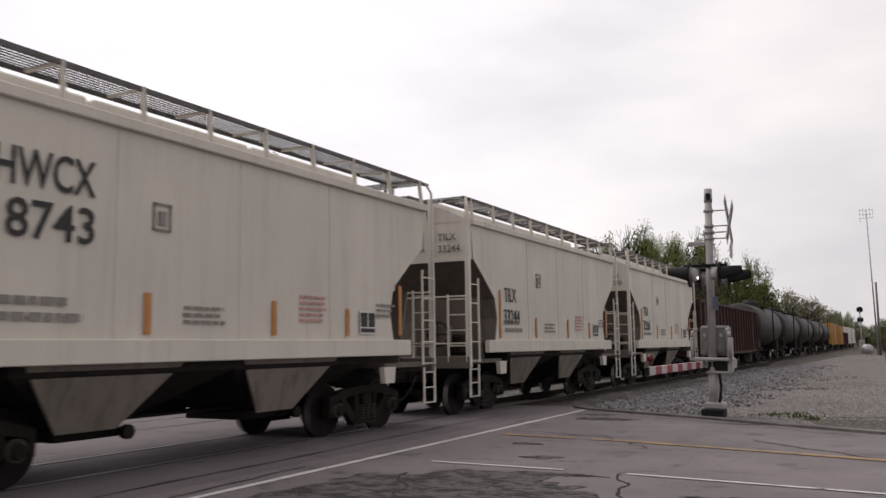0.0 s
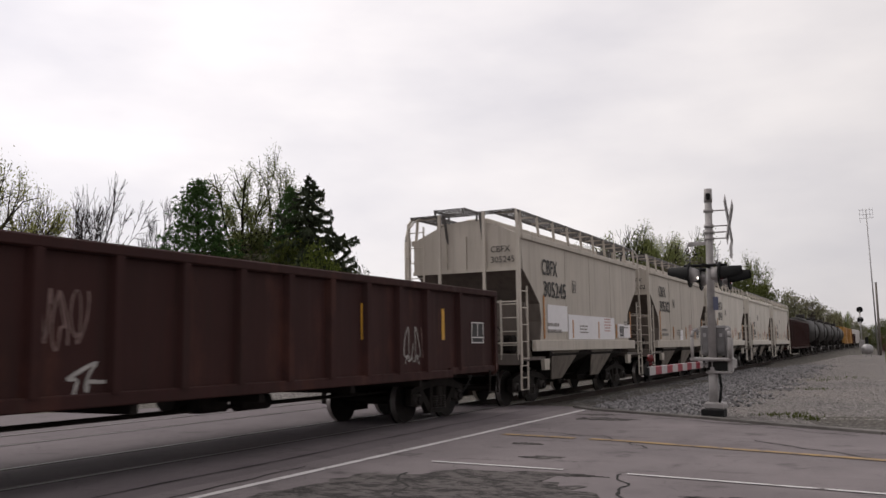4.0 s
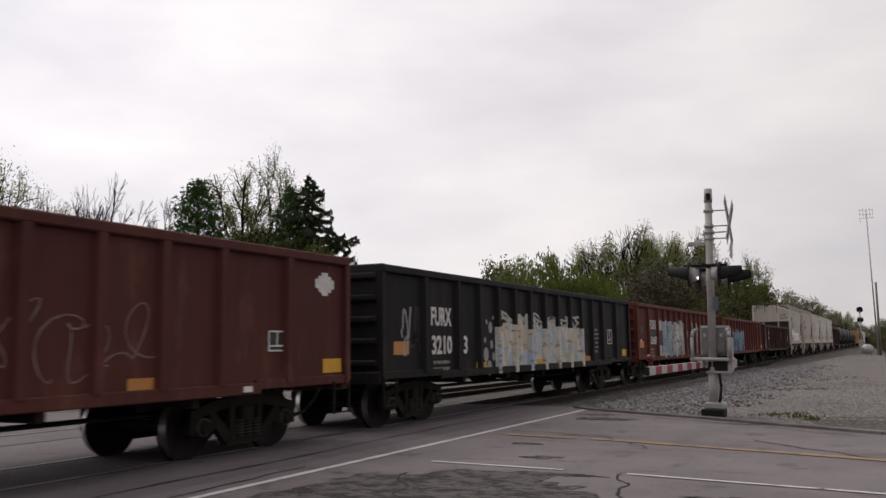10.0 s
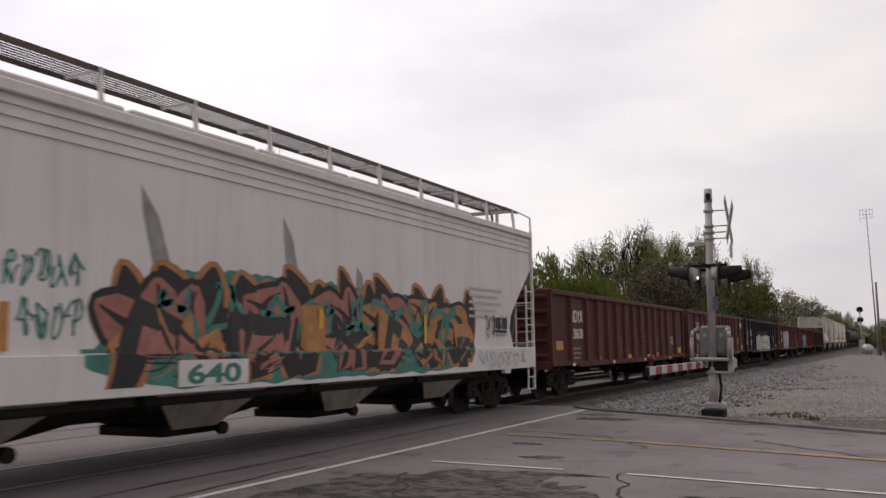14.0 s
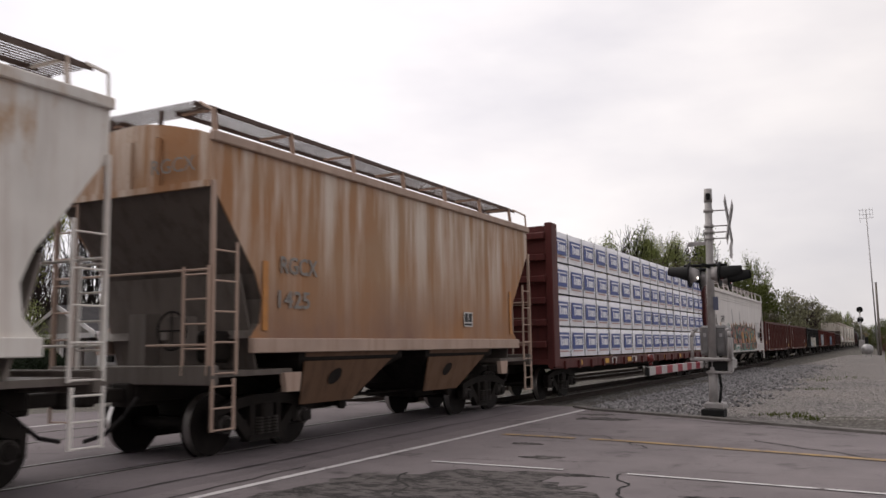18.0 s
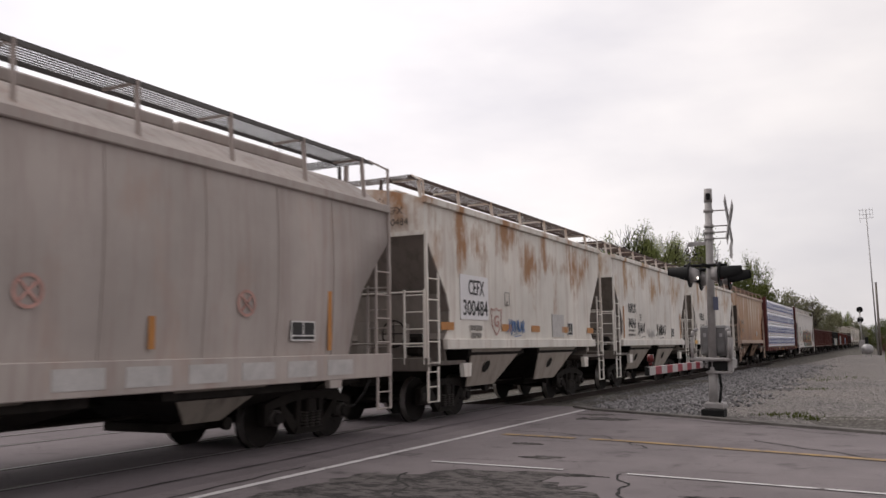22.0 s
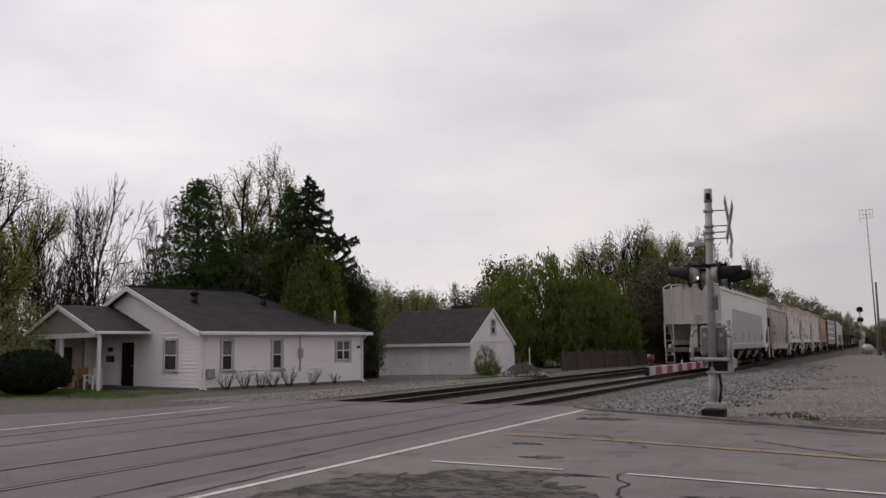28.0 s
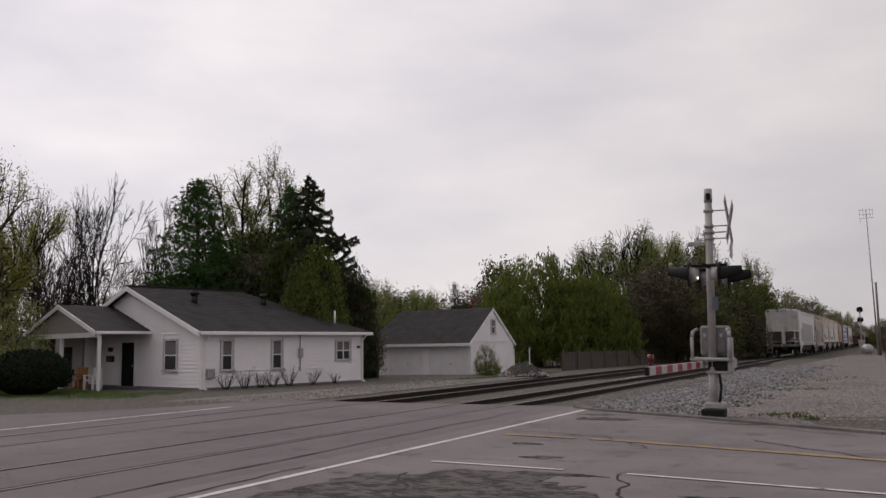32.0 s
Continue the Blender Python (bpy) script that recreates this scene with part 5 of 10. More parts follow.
def gondola(name, label, rear, front, top, mat, nribs, rib0, reflect, endmat=None):
    L = front - rear
    half = L / 2
    car = thing(name, label, "gondola car", None, "train cars")
    car["mid"] = (front + rear) / 2
    w, bot = 1.46, 0.86
    for s in (-1, 1):
        bm = B()
        quadbox(bm, -half + 0.06, half - 0.06, s * w - 0.02, s * w + 0.02, bot + 0.1, top - 0.1)
        side = part("side_wall", bm, mat, car)
        bm = B()
        quadbox(bm, -half, half, s * (w + 0.03) - 0.09, s * (w + 0.03) + 0.07, top - 0.14, top, 0.02)
        part("top_chord", bm, mat, car)
        bm = B()
        quadbox(bm, -half + 2.2, half - 2.2, s * (w + 0.03) - 0.06, s * (w + 0.03) + 0.06, bot, bot + 0.16, 0.015)
        quadbox(bm, -half, -half + 2.3, s * (w + 0.03) - 0.05, s * (w + 0.03) + 0.05, bot + 0.06, bot + 0.2, 0.012)
        quadbox(bm, half - 2.3, half, s * (w + 0.03) - 0.05, s * (w + 0.03) + 0.05, bot + 0.06, bot + 0.2, 0.012)
        part("bottom_sill", bm, mat, car)
        for e in rib_places(L, rib0):
            x = -half + e
            bm = B()
            prism(bm, [(x - 0.10, s * (w + 0.018)), (x + 0.10, s * (w + 0.018)), (x + 0.06, s * (w + 0.115)), (x - 0.06, s * (w + 0.115))], bot + 0.14, top - 0.13, "z")
            part("side_post", bm, mat, car)
        if s < 0:
            for k, (e, z, rw, rh) in enumerate(reflect):
                side_plate(car, "reflector", e - rw / 2, e + rw / 2, z, z + rh, M_REFLECT if k % 3 else M_REFLECT2, half, -w - 0.022)
    for s in (-1, 1):
        x = s * (half - 0.05)
        bm = B()
        quadbox(bm, min(x, x - s * 0.05), max(x, x - s * 0.05), -w, w, bot + 0.1, top - 0.02)
        ew = part("end_wall", bm, endmat or mat, car)
        for k in range(5):
            z = bot + 0.35 + (top - bot - 0.55) * k / 4
            part("end_rib", box_bm((min(x, x + s * 0.10), max(x, x + s * 0.10), -w + 0.03, w - 0.03, z - 0.06, z + 0.06), 0.03), endmat or mat, ew)
        bm = B()
        quadbox(bm, x - 0.07, x + 0.07, -w - 0.1, w + 0.1, top - 0.16, top + 0.01, 0.02)
        part("end_chord", bm, mat, car)
        for yy in (-1, 1):
            part("corner_post", box_bm((x - 0.06, x + 0.06, yy * (w + 0.03) - 0.07, yy * (w + 0.03) + 0.07, bot + 0.05, top - 0.1)), mat, car)
        bm = B()
        quadbox(bm, x - 0.1, x + 0.1, -w - 0.05, w + 0.05, bot - 0.02, bot + 0.2, 0.02)
        part("end_sill", bm, mat, car)
        ladder(car, s * (half - 0.02) - (0 if s < 0 else 0.42), -w - 0.09, 0.45, bot + 0.1, 0.42, "x", M_STEEL, 2)
        ladder(car, s * (half + 0.08), w - 0.5, 0.5, top - 0.2, 0.42, "y", mat, 6)
    bm = B()
    quadbox(bm, -half + 0.1, half - 0.1, -w + 0.03, w - 0.03, bot + 0.14, bot + 0.22)
    part("floor", bm, M_STEEL, car)
    for k in range(5):
        x = -half + 3.4 + (L - 6.8) * k / 4
        part("cross_bearer", box_bm((x - 0.06, x + 0.06, -w, w, bot - 0.12, bot + 0.1)), M_STEEL, car)
    bm = B()
    quadbox(bm, -0.4, 0.2, -0.7, -0.4, 0.58, 0.84, 0.04)
    rod(bm, (0.5, -0.55, 0.68), (1.2, -0.55, 0.68), 0.13, seg=12)
    part("brake_cylinder", bm, M_STEEL, car)
    running_gear(car, half, 1.95)
    return car, half


def graffiti(car, half, e0, e1, z0, z1, mats, seed, y=-1.486, fill=True, letters=6, lw=0.07):
    """Spray-painted tags: overlapping rounded strokes and blobs in flat layers just proud of the steel."""
    rnd = random.Random(seed)
    made = []
    layer = [0]

    def blob(cx, cz, rx, rz, m, bumps=5):
        bm = B()
        layer[0] += 1
        yy = y - 0.0015 - 0.0006 * layer[0]
        pts = []
        ph = rnd.random() * 9
        for k in range(22):
            a = k / 22 * 2 * math.pi
            r = 1 + 0.3 * math.sin(bumps * a + ph) * rnd.uniform(0.4, 1)
            px, pz = cx + rx * r * math.cos(a), cz + rz * r * math.sin(a)
            pts.append((-half + max(e0, min(e1, px)), max(z0, min(z1, pz))))
        vs = [bm.verts.new((px, yy, pz)) for px, pz in pts]
        bm.faces.new(vs)
        return part("spray_fill", mesh_up(bm, m), m, car)

    def stroke(pts, wd, m):
        bm = B()
        layer[0] += 1
        yy = y - 0.0015 - 0.0006 * layer[0]
        prev = None
        for i, (px, pz) in enumerate(pts):
            a, b = pts[min(i + 1, len(pts) - 1)], pts[max(i - 1, 0)]
            dx, dz = a[0] - b[0], a[1] - b[1]
            ln = math.hypot(dx, dz) or 1
            ww = wd * (0.75 + 0.5 * rnd.random()) / 2
            cur = [bm.verts.new((-half + px - dz / ln * ww * sg, yy, pz + dx / ln * ww * sg)) for sg in (-1, 1)]
            if prev:
                bm.faces.new((prev[0], prev[1], cur[1], cur[0]))
            prev = cur
        return part("spray_stroke", mesh_up(bm, m), m, car)

    def curve(cx, cz, rx, rz):
        p = [rnd.random() * 6.28 for _ in range(4)]
        return [(cx + rx * (1.6 * (t - 0.5) + 0.45 * math.sin(p[0] + 13 * t) + 0.25 * math.sin(p[1] + 23 * t)), cz + rz * (0.75 * math.sin(p[2] + 9 * t) + 0.4 * math.sin(p[3] + 19 * t))) for t in np.linspace(0, 1, 34)]

    step = (e1 - e0) / letters
    for k in range(letters):
        cx, cz = e0 + step * (k + 0.5), (z0 + z1) / 2
        if fill:
            blob(cx, cz + rnd.uniform(-0.1, 0.1), step * 0.62, (z1 - z0) * 0.5, mats[0], rnd.choice((3, 4, 5)))
    for k in range(letters):
        cx, cz = e0 + step * (k + 0.5), (z0 + z1) / 2
        if fill:
            for _ in range(3):
                blob(cx + rnd.uniform(-0.4, 0.4) * step, cz + rnd.uniform(-0.3, 0.3) * (z1 - z0), step * rnd.uniform(0.15, 0.32), (z1 - z0) * rnd.uniform(0.12, 0.25), rnd.choice(mats[1:]), rnd.choice((2, 3)))
        for _ in range(2 if fill else 1):
            stroke(curve(cx, cz, step * 0.42, (z1 - z0) * 0.40), lw, rnd.choice(mats[1:]))


def piece(car, half, e0, e1, z0, z1, mats, seed, y, letters, low_y=None, step_z=0.0, corew=0.7):
    """A wildstyle piece: tapered letter strokes in a wide outline colour, then the fill, then a narrow core; below step_z it runs on over the sill."""
    rnd = random.Random(seed)
    outer, fills, core = mats
    strokes = []
    lw = (e1 - e0) / letters
    h = z1 - z0
    for k in range(letters):
        c = e0 + lw * (k + 0.5)
        t = (k + 0.5) / letters
        top = z1 - 0.25 * h * max(0, t - 0.55) - 0.35 * h * max(0, 0.25 - t)
        for j in range(4):
            lean = rnd.uniform(-0.55, 0.35) * lw
            xa = c + rnd.uniform(-0.45, 0.45) * lw
            if j == 3:
                za, zb = z0 + rnd.uniform(0.2, 0.6) * h, z0 + rnd.uniform(0.2, 0.75) * h
                xb = xa + rnd.choice((-1, 1)) * rnd.uniform(0.5, 0.9) * lw
            else:
                za, zb = z0 + rnd.uniform(0.0, 0.35) * h, top - rnd.uniform(0.0, 0.3) * h
                xb = xa + lean
            bow = rnd.uniform(-0.3, 0.3) * lw
            strokes.append((xa, za, xb, zb, bow, rnd.uniform(0.10, 0.17) * min(lw, 1.5), t))
    n = 0
    gs = min(1.0, lw)
    for level, grow in ((0, 0.15 * gs), (1, 0.075 * gs), (2, 0.0)):
        for xa, za, xb, zb, bow, w, t in strokes:
            bm = B()
            n += 1
            prev = None
            lift = 0.0009 * level + 0.00003 * n
            dx, dz = xb - xa, zb - za
            ln = math.hypot(dx, dz)
            steps = 14
            for i in range(steps + 1):
                f = i / steps
                g = grow / ln
                q = -g + f * (1 + 2 * g)
                px = xa + dx * q + bow * 4 * f * (1 - f) * dz / ln
                pz = za + dz * q - bow * 4 * f * (1 - f) * dx / ln
                ww = (w * (0.55 + 0.75 * math.sin(math.pi * min(1, f * 0.8 + 0.1))) * (1 if f < 0.8 else max(0.12, (1 - f) * 5)) if level < 2 else w * corew * max(0.08, 1 - f) ** 0.6) + grow * (1 if f < 0.97 else 0.4)
                row = []
                for sg in (-1, 1):
                    vx, vz = px - dz / ln * ww * sg, pz + dx / ln * ww * sg
                    vz = max(vz, z0 - 0.04)
                    yy = (low_y if low_y is not None and vz < step_z else y) - 0.0012 - lift
                    row.append(bm.verts.new((-half + vx, yy, vz)))
                if prev:
                    bm.faces.new((prev[0], prev[1], row[1], row[0]))
                prev = row
            m = outer if level == 0 else (core if level == 2 else fills[min(2, int(t * 3))])
            part("spray_stroke", mesh_up(bm, m), m, car)


def tag_cloud(car, half, e0, e1, z0, z1, mat, seed, y, low_y, step_z):
    """The backing colour of a piece: one ragged cloud that runs down over the sill."""
    n = int((e1 - e0) / 0.09)
    rows = []
    for k in range(n + 1):
        e = e0 + (e1 - e0) * k / n
        f = k / n
        edge = min(1.0, 7 * f, 7 * (1 - f)) ** 0.6
        top = z0 + (z1 - z0) * edge * (0.88 - 0.25 * max(0, f - 0.5)) + 0.16 * noise.noise((e * 1.7, seed, 0)) + 0.09 * noise.noise((e * 5.0, seed, 3))
        low = z0 + 0.05 * noise.noise((e * 2.3, seed, 9)) + 0.3 * (1 - edge)
        rows.append((-half + e, max(low, 0.97), max(top, step_z + 0.05)))
    for lo_part in (True, False):
        bm = B()
        prev = None
        for x, low, top in rows:
            a, b, yy = (low, step_z - 0.012, low_y) if lo_part else (step_z + 0.002, top, y)
            cur = [bm.verts.new((x, yy - 0.0008, a)), bm.verts.new((x, yy - 0.0008, max(b, a + 0.001)))]
            if prev:
                bm.faces.new((prev[0], cur[0], cur[1], prev[1]))
            prev = cur
        part("spray_cloud", mesh_up(bm, mat), mat, car, "teal spray-painted backing cloud")


def arch_letter(car, half, e0, e1, z0, z1, edge, fill, seed, y):
    """A hollow rounded letter on one side panel: a ragged edge colour with a worn fill inside."""
    for k, (mat, g) in enumerate(((edge, 0.0), (fill, 0.075))):
        bm = B()
        ring = []
        for i in range(40):
            a = i / 40 * 2 * math.pi
            c, q = math.cos(a), math.sin(a)
            px = (e0 + e1) / 2 + ((e1 - e0) / 2 - g) * math.copysign(abs(c) ** 0.45, c)
            pz = (z0 + z1) / 2 + ((z1 - z0) / 2 - g) * math.copysign(abs(q) ** 0.55, q)
            ring.append((-half + px + 0.02 * noise.noise((i * 0.8, seed, k)), y - 0.0015 * (k + 1), pz + 0.05 * noise.noise((i * 0.6, seed, k + 4))))
        bm.faces.new([bm.verts.new(p) for p in ring])
        part("spray_letter", mesh_up(bm, mat), mat, car)


def block_letters(car, half, e0, e1, z0, z1, n, mat, seed, y):
    """Square letter outlines in broad black strokes."""
    rnd = random.Random(seed)
    w = (e1 - e0) / n
    k = 0
    for j in range(n):
        a = e0 + w * j
        top = z1 - rnd.uniform(0.0, 0.25)
        mid = z0 + (z1 - z0) * rnd.uniform(0.4, 0.6)
        lines = [((a + 0.06, z0 + rnd.uniform(0, 0.2)), (a + 0.08, top)), ((a + 0.06, top), (a + w - 0.15, top + rnd.uniform(-0.1, 0.1))), ((a + w - 0.12, top), (a + w - 0.1 + rnd.uniform(-0.1, 0.1), mid + rnd.uniform(-0.1, 0.3)))]
        if rnd.random() < 0.7:
            lines.append(((a + w * 0.3, mid), (a + w - 0.1, mid - rnd.uniform(0, 0.12))))
        if rnd.random() < 0.6:
            lines.append(((a + w - 0.1, mid), (a + w * 0.75, z0 + 0.05)))
        for (xa, za), (xb, zb) in lines:
            bm = B()
            k += 1
            ln = math.hypot(xb - xa, zb - za)
            t = 0.035 * rnd.uniform(0.8, 1.3)
            nx, nz = -(zb - za) / ln * t, (xb - xa) / ln * t
            m = 7
            up, dn = [], []
            for i in range(m + 1):
                f = i / m
                x, z = xa + (xb - xa) * f + 0.03 * noise.noise((f * 3, k, seed)), za + (zb - za) * f + 0.03 * noise.noise((f * 3, k, seed + 2))
                up.append((-half + x + nx, y - 0.0003 * (k % 9), z + nz))
                dn.append((-half + x - nx, y - 0.0003 * (k % 9), z - nz))
            bm.faces.new([bm.verts.new(p) for p in up + dn[::-1]])
            part("spray_stroke", mesh_up(bm, mat), mat, car)


def script_tag(car, half, e0, e1, z0, z1, mat, seed, y, n=6, w=0.026):
    """A thin hand-sprayed scrawl: linked upright strokes with an underline."""
    r = random.Random(seed)
    cell = (e1 - e0) / n
    for k in range(n):
        a = e0 + cell * k
        pts = [(a + cell * r.uniform(-0.1, 1.05), z0 + (z1 - z0) * (0.12 + 0.8 * ((j % 2) * 0.75 + 0.25 * r.random()))) for j in range(r.randint(4, 6))]
        bm = B()
        for (xa, za), (xb, zb) in zip(pts, pts[1:]):
            mx, mz = (xa + xb) / 2 + r.uniform(-0.25, 0.25) * cell, (za + zb) / 2 + r.uniform(-0.04, 0.04)
            bar(bm, (-half + xa, y, za), (-half + mx, y, mz), 0.006, w * r.uniform(0.8, 1.2))
            bar(bm, (-half + mx, y, mz), (-half + xb, y, zb), 0.006, w * r.uniform(0.7, 1.1))
        part("spray_stroke", bm, mat, car, "thin sprayed scrawl")
    bm = B()
    bar(bm, (-half + e0 - 0.1, y, z0 + 0.08), (-half + e0 + 0.1, y, z0 + 0.16), 0.006, w)
    bar(bm, (-half + e0 + 0.1, y, z0 + 0.16), (-half + e0 + 0.2, y, z0), 0.006, w)
    bar(bm, (-half + e0 + 2 * cell, y, z0 - 0.02), (-half + e0 + 4.4 * cell, y, z0 + 0.01), 0.006, w * 0.8)
    part("spray_stroke", bm, mat, car, "thin sprayed underline")


def tag_band(car, half, L, e0, e1, z0, z1, mats, seed, first=1.6):
    """A filled spray panel with a ragged top that runs over the sheets and the posts."""
    rnd = random.Random(seed)
    ribs = rib_places(L, first)

    def top(e):
        return z1 + 0.22 * noise.noise((e * 1.3, seed, 0)) + 0.12 * noise.noise((e * 4.0, seed, 2))
    e = e0
    k = 0
    while e < e1:
        en = min(e1, e + rnd.uniform(0.25, 0.7))
        bm = B()
        xs = np.linspace(e, en, 5)
        ring = [(x, z0 + 0.05 * noise.noise((x * 3, 7, seed))) for x in xs] + [(x, top(x)) for x in xs[::-1]]
        bm.faces.new([bm.verts.new((-half + x, -1.4835, z)) for x, z in ring])
        m = rnd.choice(mats)
        part("spray_band", mesh_up(bm, m), m, car)
        for r in ribs:
            if e <= r < en:
                bm = B()
                prism(bm, [(-half + r - 0.104, -1.480), (-half + r + 0.104, -1.480), (-half + r + 0.063, -1.578), (-half + r - 0.063, -1.578)], z0 - 0.01, min(top(r), z1 + 0.2), "z")
                part("spray_post", bm, m, car)
        e = en
        k += 1


def mesh_up(bm, m):
    me = bpy.data.meshes.new("spray")
    bm.to_mesh(me)
    bm.free()
    me.materials.append(m)
    return me


# paints
P_BEIGE = paint("beige_grey_hopper_paint", (0.47, 0.425, 0.368), dirt=0.30, fade=0.08)
P_BEIGE2 = paint("pale_beige_hopper_paint", (0.59, 0.548, 0.485), dirt=0.2, fade=0.08)
# car-end steel: dirt and painted-in shade share these dark colours
P_DIRT_SHADE = paint("grime_and_shade_steel", (0.125, 0.106, 0.094), (0.05, 0.042, 0.037), 0.7)
P_SLOPE = paint("grime_and_shade_grey_slope", (0.25, 0.218, 0.195), (0.10, 0.085, 0.075), 0.6)
P_SLOPE2 = paint("dark_grime_and_shade_slope", (0.165, 0.138, 0.12), (0.07, 0.058, 0.05), 0.6)
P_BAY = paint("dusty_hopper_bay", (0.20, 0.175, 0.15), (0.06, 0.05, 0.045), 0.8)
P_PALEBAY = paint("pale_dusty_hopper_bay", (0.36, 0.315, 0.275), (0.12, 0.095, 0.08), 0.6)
P_UNDER = plain("near_black_underside", (0.020, 0.017, 0.015), 0.9, 0, 0.4)
P_BROWN = paint("dark_oxide_brown", (0.038, 0.014, 0.0125), (0.03, 0.022, 0.02), 0.7, 0.25, 0.6, (0.09, 0.035, 0.022))
P_RED = paint("oxide_red", (0.092, 0.021, 0.015), (0.045, 0.028, 0.022), 0.5, 0.2, 0.6, (0.22, 0.08, 0.045))
P_RED2 = paint("faded_oxide_red", (0.082, 0.026, 0.021), (0.045, 0.028, 0.025), 0.55, 0.2, 0.6, (0.20, 0.09, 0.06))
P_BLACK = paint("weathered_black", (0.012, 0.0112, 0.0115), (0.03, 0.03, 0.026), 0.4, 0.15, 0.6, (0.10, 0.06, 0.04))
P_WHITE = paint("off_white_hopper_paint", (0.63, 0.595, 0.575), dirt=0.18, fade=0.06)
P_RUSTY = paint("white_paint_with_rust", (0.72, 0.685, 0.64), (0.32, 0.19, 0.14), 0.45, 0.85, 0.55, (0.24, 0.125, 0.042), 0.555, high=True)
P_RUSTY2 = paint("cream_paint_with_rust", (0.72, 0.68, 0.625), (0.32, 0.19, 0.14), 0.5, 0.9, 0.55, (0.22, 0.10, 0.035), 0.54, high=True)


def tan_rust(name):
    """Cream paint gone tan: washed pale runs below the roof, orange rust bloom, brown dust along the foot of the sheet."""
    m, nt, b = mat_nodes(name)
    pos = nt.nodes.new("ShaderNodeTexCoord")
    sep = nt.nodes.new("ShaderNodeSeparateXYZ")
    nt.links.new(pos.outputs["Object"], sep.inputs[0])
    runs = tex_noise(nt, 1.0, 5, (2.6, 2.0, 0.22), 0.6)
    bloom = tex_noise(nt, 0.42, 5, (1.0, 1.0, 0.8), 0.6)
    speck = tex_noise(nt, 20.0, 3)
    c = mixc(nt, ramp(nt, bloom, 0.38, 0.62), (0.345, 0.215, 0.13), (0.34, 0.17, 0.08))

    def times(a, k):
        t = nt.nodes.new("ShaderNodeMath")
        t.operation = "MULTIPLY"
        nt.links.new(a, t.inputs[0])
        nt.links.new(k, t.inputs[1])
        return t.outputs[0]
    c = mixc(nt, times(ramp(nt, sep.outputs["Z"], 1.9, 3.6, 0.15, 0.95), ramp(nt, runs, 0.43, 0.63)), c, (0.60, 0.52, 0.45))
    c = mixc(nt, times(ramp(nt, sep.outputs["Z"], 2.7, 1.7, 0.0, 0.75), ramp(nt, bloom, 0.62, 0.40)), c, (0.20, 0.11, 0.085))
    c = mixc(nt, ramp(nt, speck, 0.6, 0.75, 0.0, 0.3), c, (0.16, 0.07, 0.035))
    nt.links.new(c, b.inputs["Base Color"])
    b.inputs["Roughness"].default_value = 0.6
    bump(nt, b, bloom, 0.25, 0.05)
    return m


P_ORANGE = tan_rust("rust_stained_tan_paint")
P_TAUPE = paint("taupe_grey_hopper_paint", (0.42, 0.37, 0.342), (0.25, 0.17, 0.15), 0.45, 0.15)
P_LIGHT = paint("light_grey_hopper_paint", (0.66, 0.638, 0.63), dirt=0.10, fade=0.04, rough=0.4)
P_PANEL = plain("fresh_grey_paint_panel", (0.33, 0.32, 0.328), 0.45, 0, 0.05, 0.6)
P_PATCH = plain("fresh_white_paint_patch", (0.76, 0.74, 0.75), 0.5, 0, 0.05)
P_GHOST = plain("worn_grey_patch", (0.50, 0.478, 0.465), 0.6, 0, 0.15)
P_TANK = paint("black_tank_paint", (0.028, 0.026, 0.025), (0.08, 0.07, 0.06), 0.4)
P_YELLOWBOX = paint("faded_yellow_boxcar", (0.42, 0.22, 0.06), dirt=0.4)
P_MAROON = paint("maroon_flatcar_paint", (0.085, 0.022, 0.02), (0.03, 0.02, 0.02), 0.5)
G_WHITE, G_BLUE, G_BLACK = plain("white_spray", (0.42, 0.40, 0.375), 0.6, 0, 0.35, 3), plain("pale_blue_spray", (0.19, 0.25, 0.30), 0.6, 0, 0.35, 4), plain("black_spray", (0.02, 0.018, 0.018), 0.6)
G_TEAL, G_ORNG, G_GREY, G_CREAM = plain("teal_spray", (0.05, 0.19, 0.16), 0.6), plain("orange_spray", (0.38, 0.17, 0.06), 0.6), plain("silver_spray", (0.30, 0.29, 0.30), 0.5), plain("cream_spray", (0.40, 0.365, 0.31), 0.6, 0, 0.35, 3)
G_SALMON = plain("salmon_spray", (0.33, 0.13, 0.10), 0.6)
G_MIST = plain("thin_dark_overspray", (0.26, 0.25, 0.245), 0.6, 0, 0.3, 5)
G_DULL = plain("dull_dark_blue_spray", (0.045, 0.065, 0.10), 0.6)
G_PALEGREY = plain("pale_blue_grey_spray", (0.28, 0.31, 0.32), 0.6, 0, 0.35, 4)
G_HAZE = plain("thin_pinkish_overspray", (0.20, 0.13, 0.115), 0.6, 0, 0.4, 4)
G_MID = plain("mid_blue_spray", (0.06, 0.14, 0.34), 0.6)



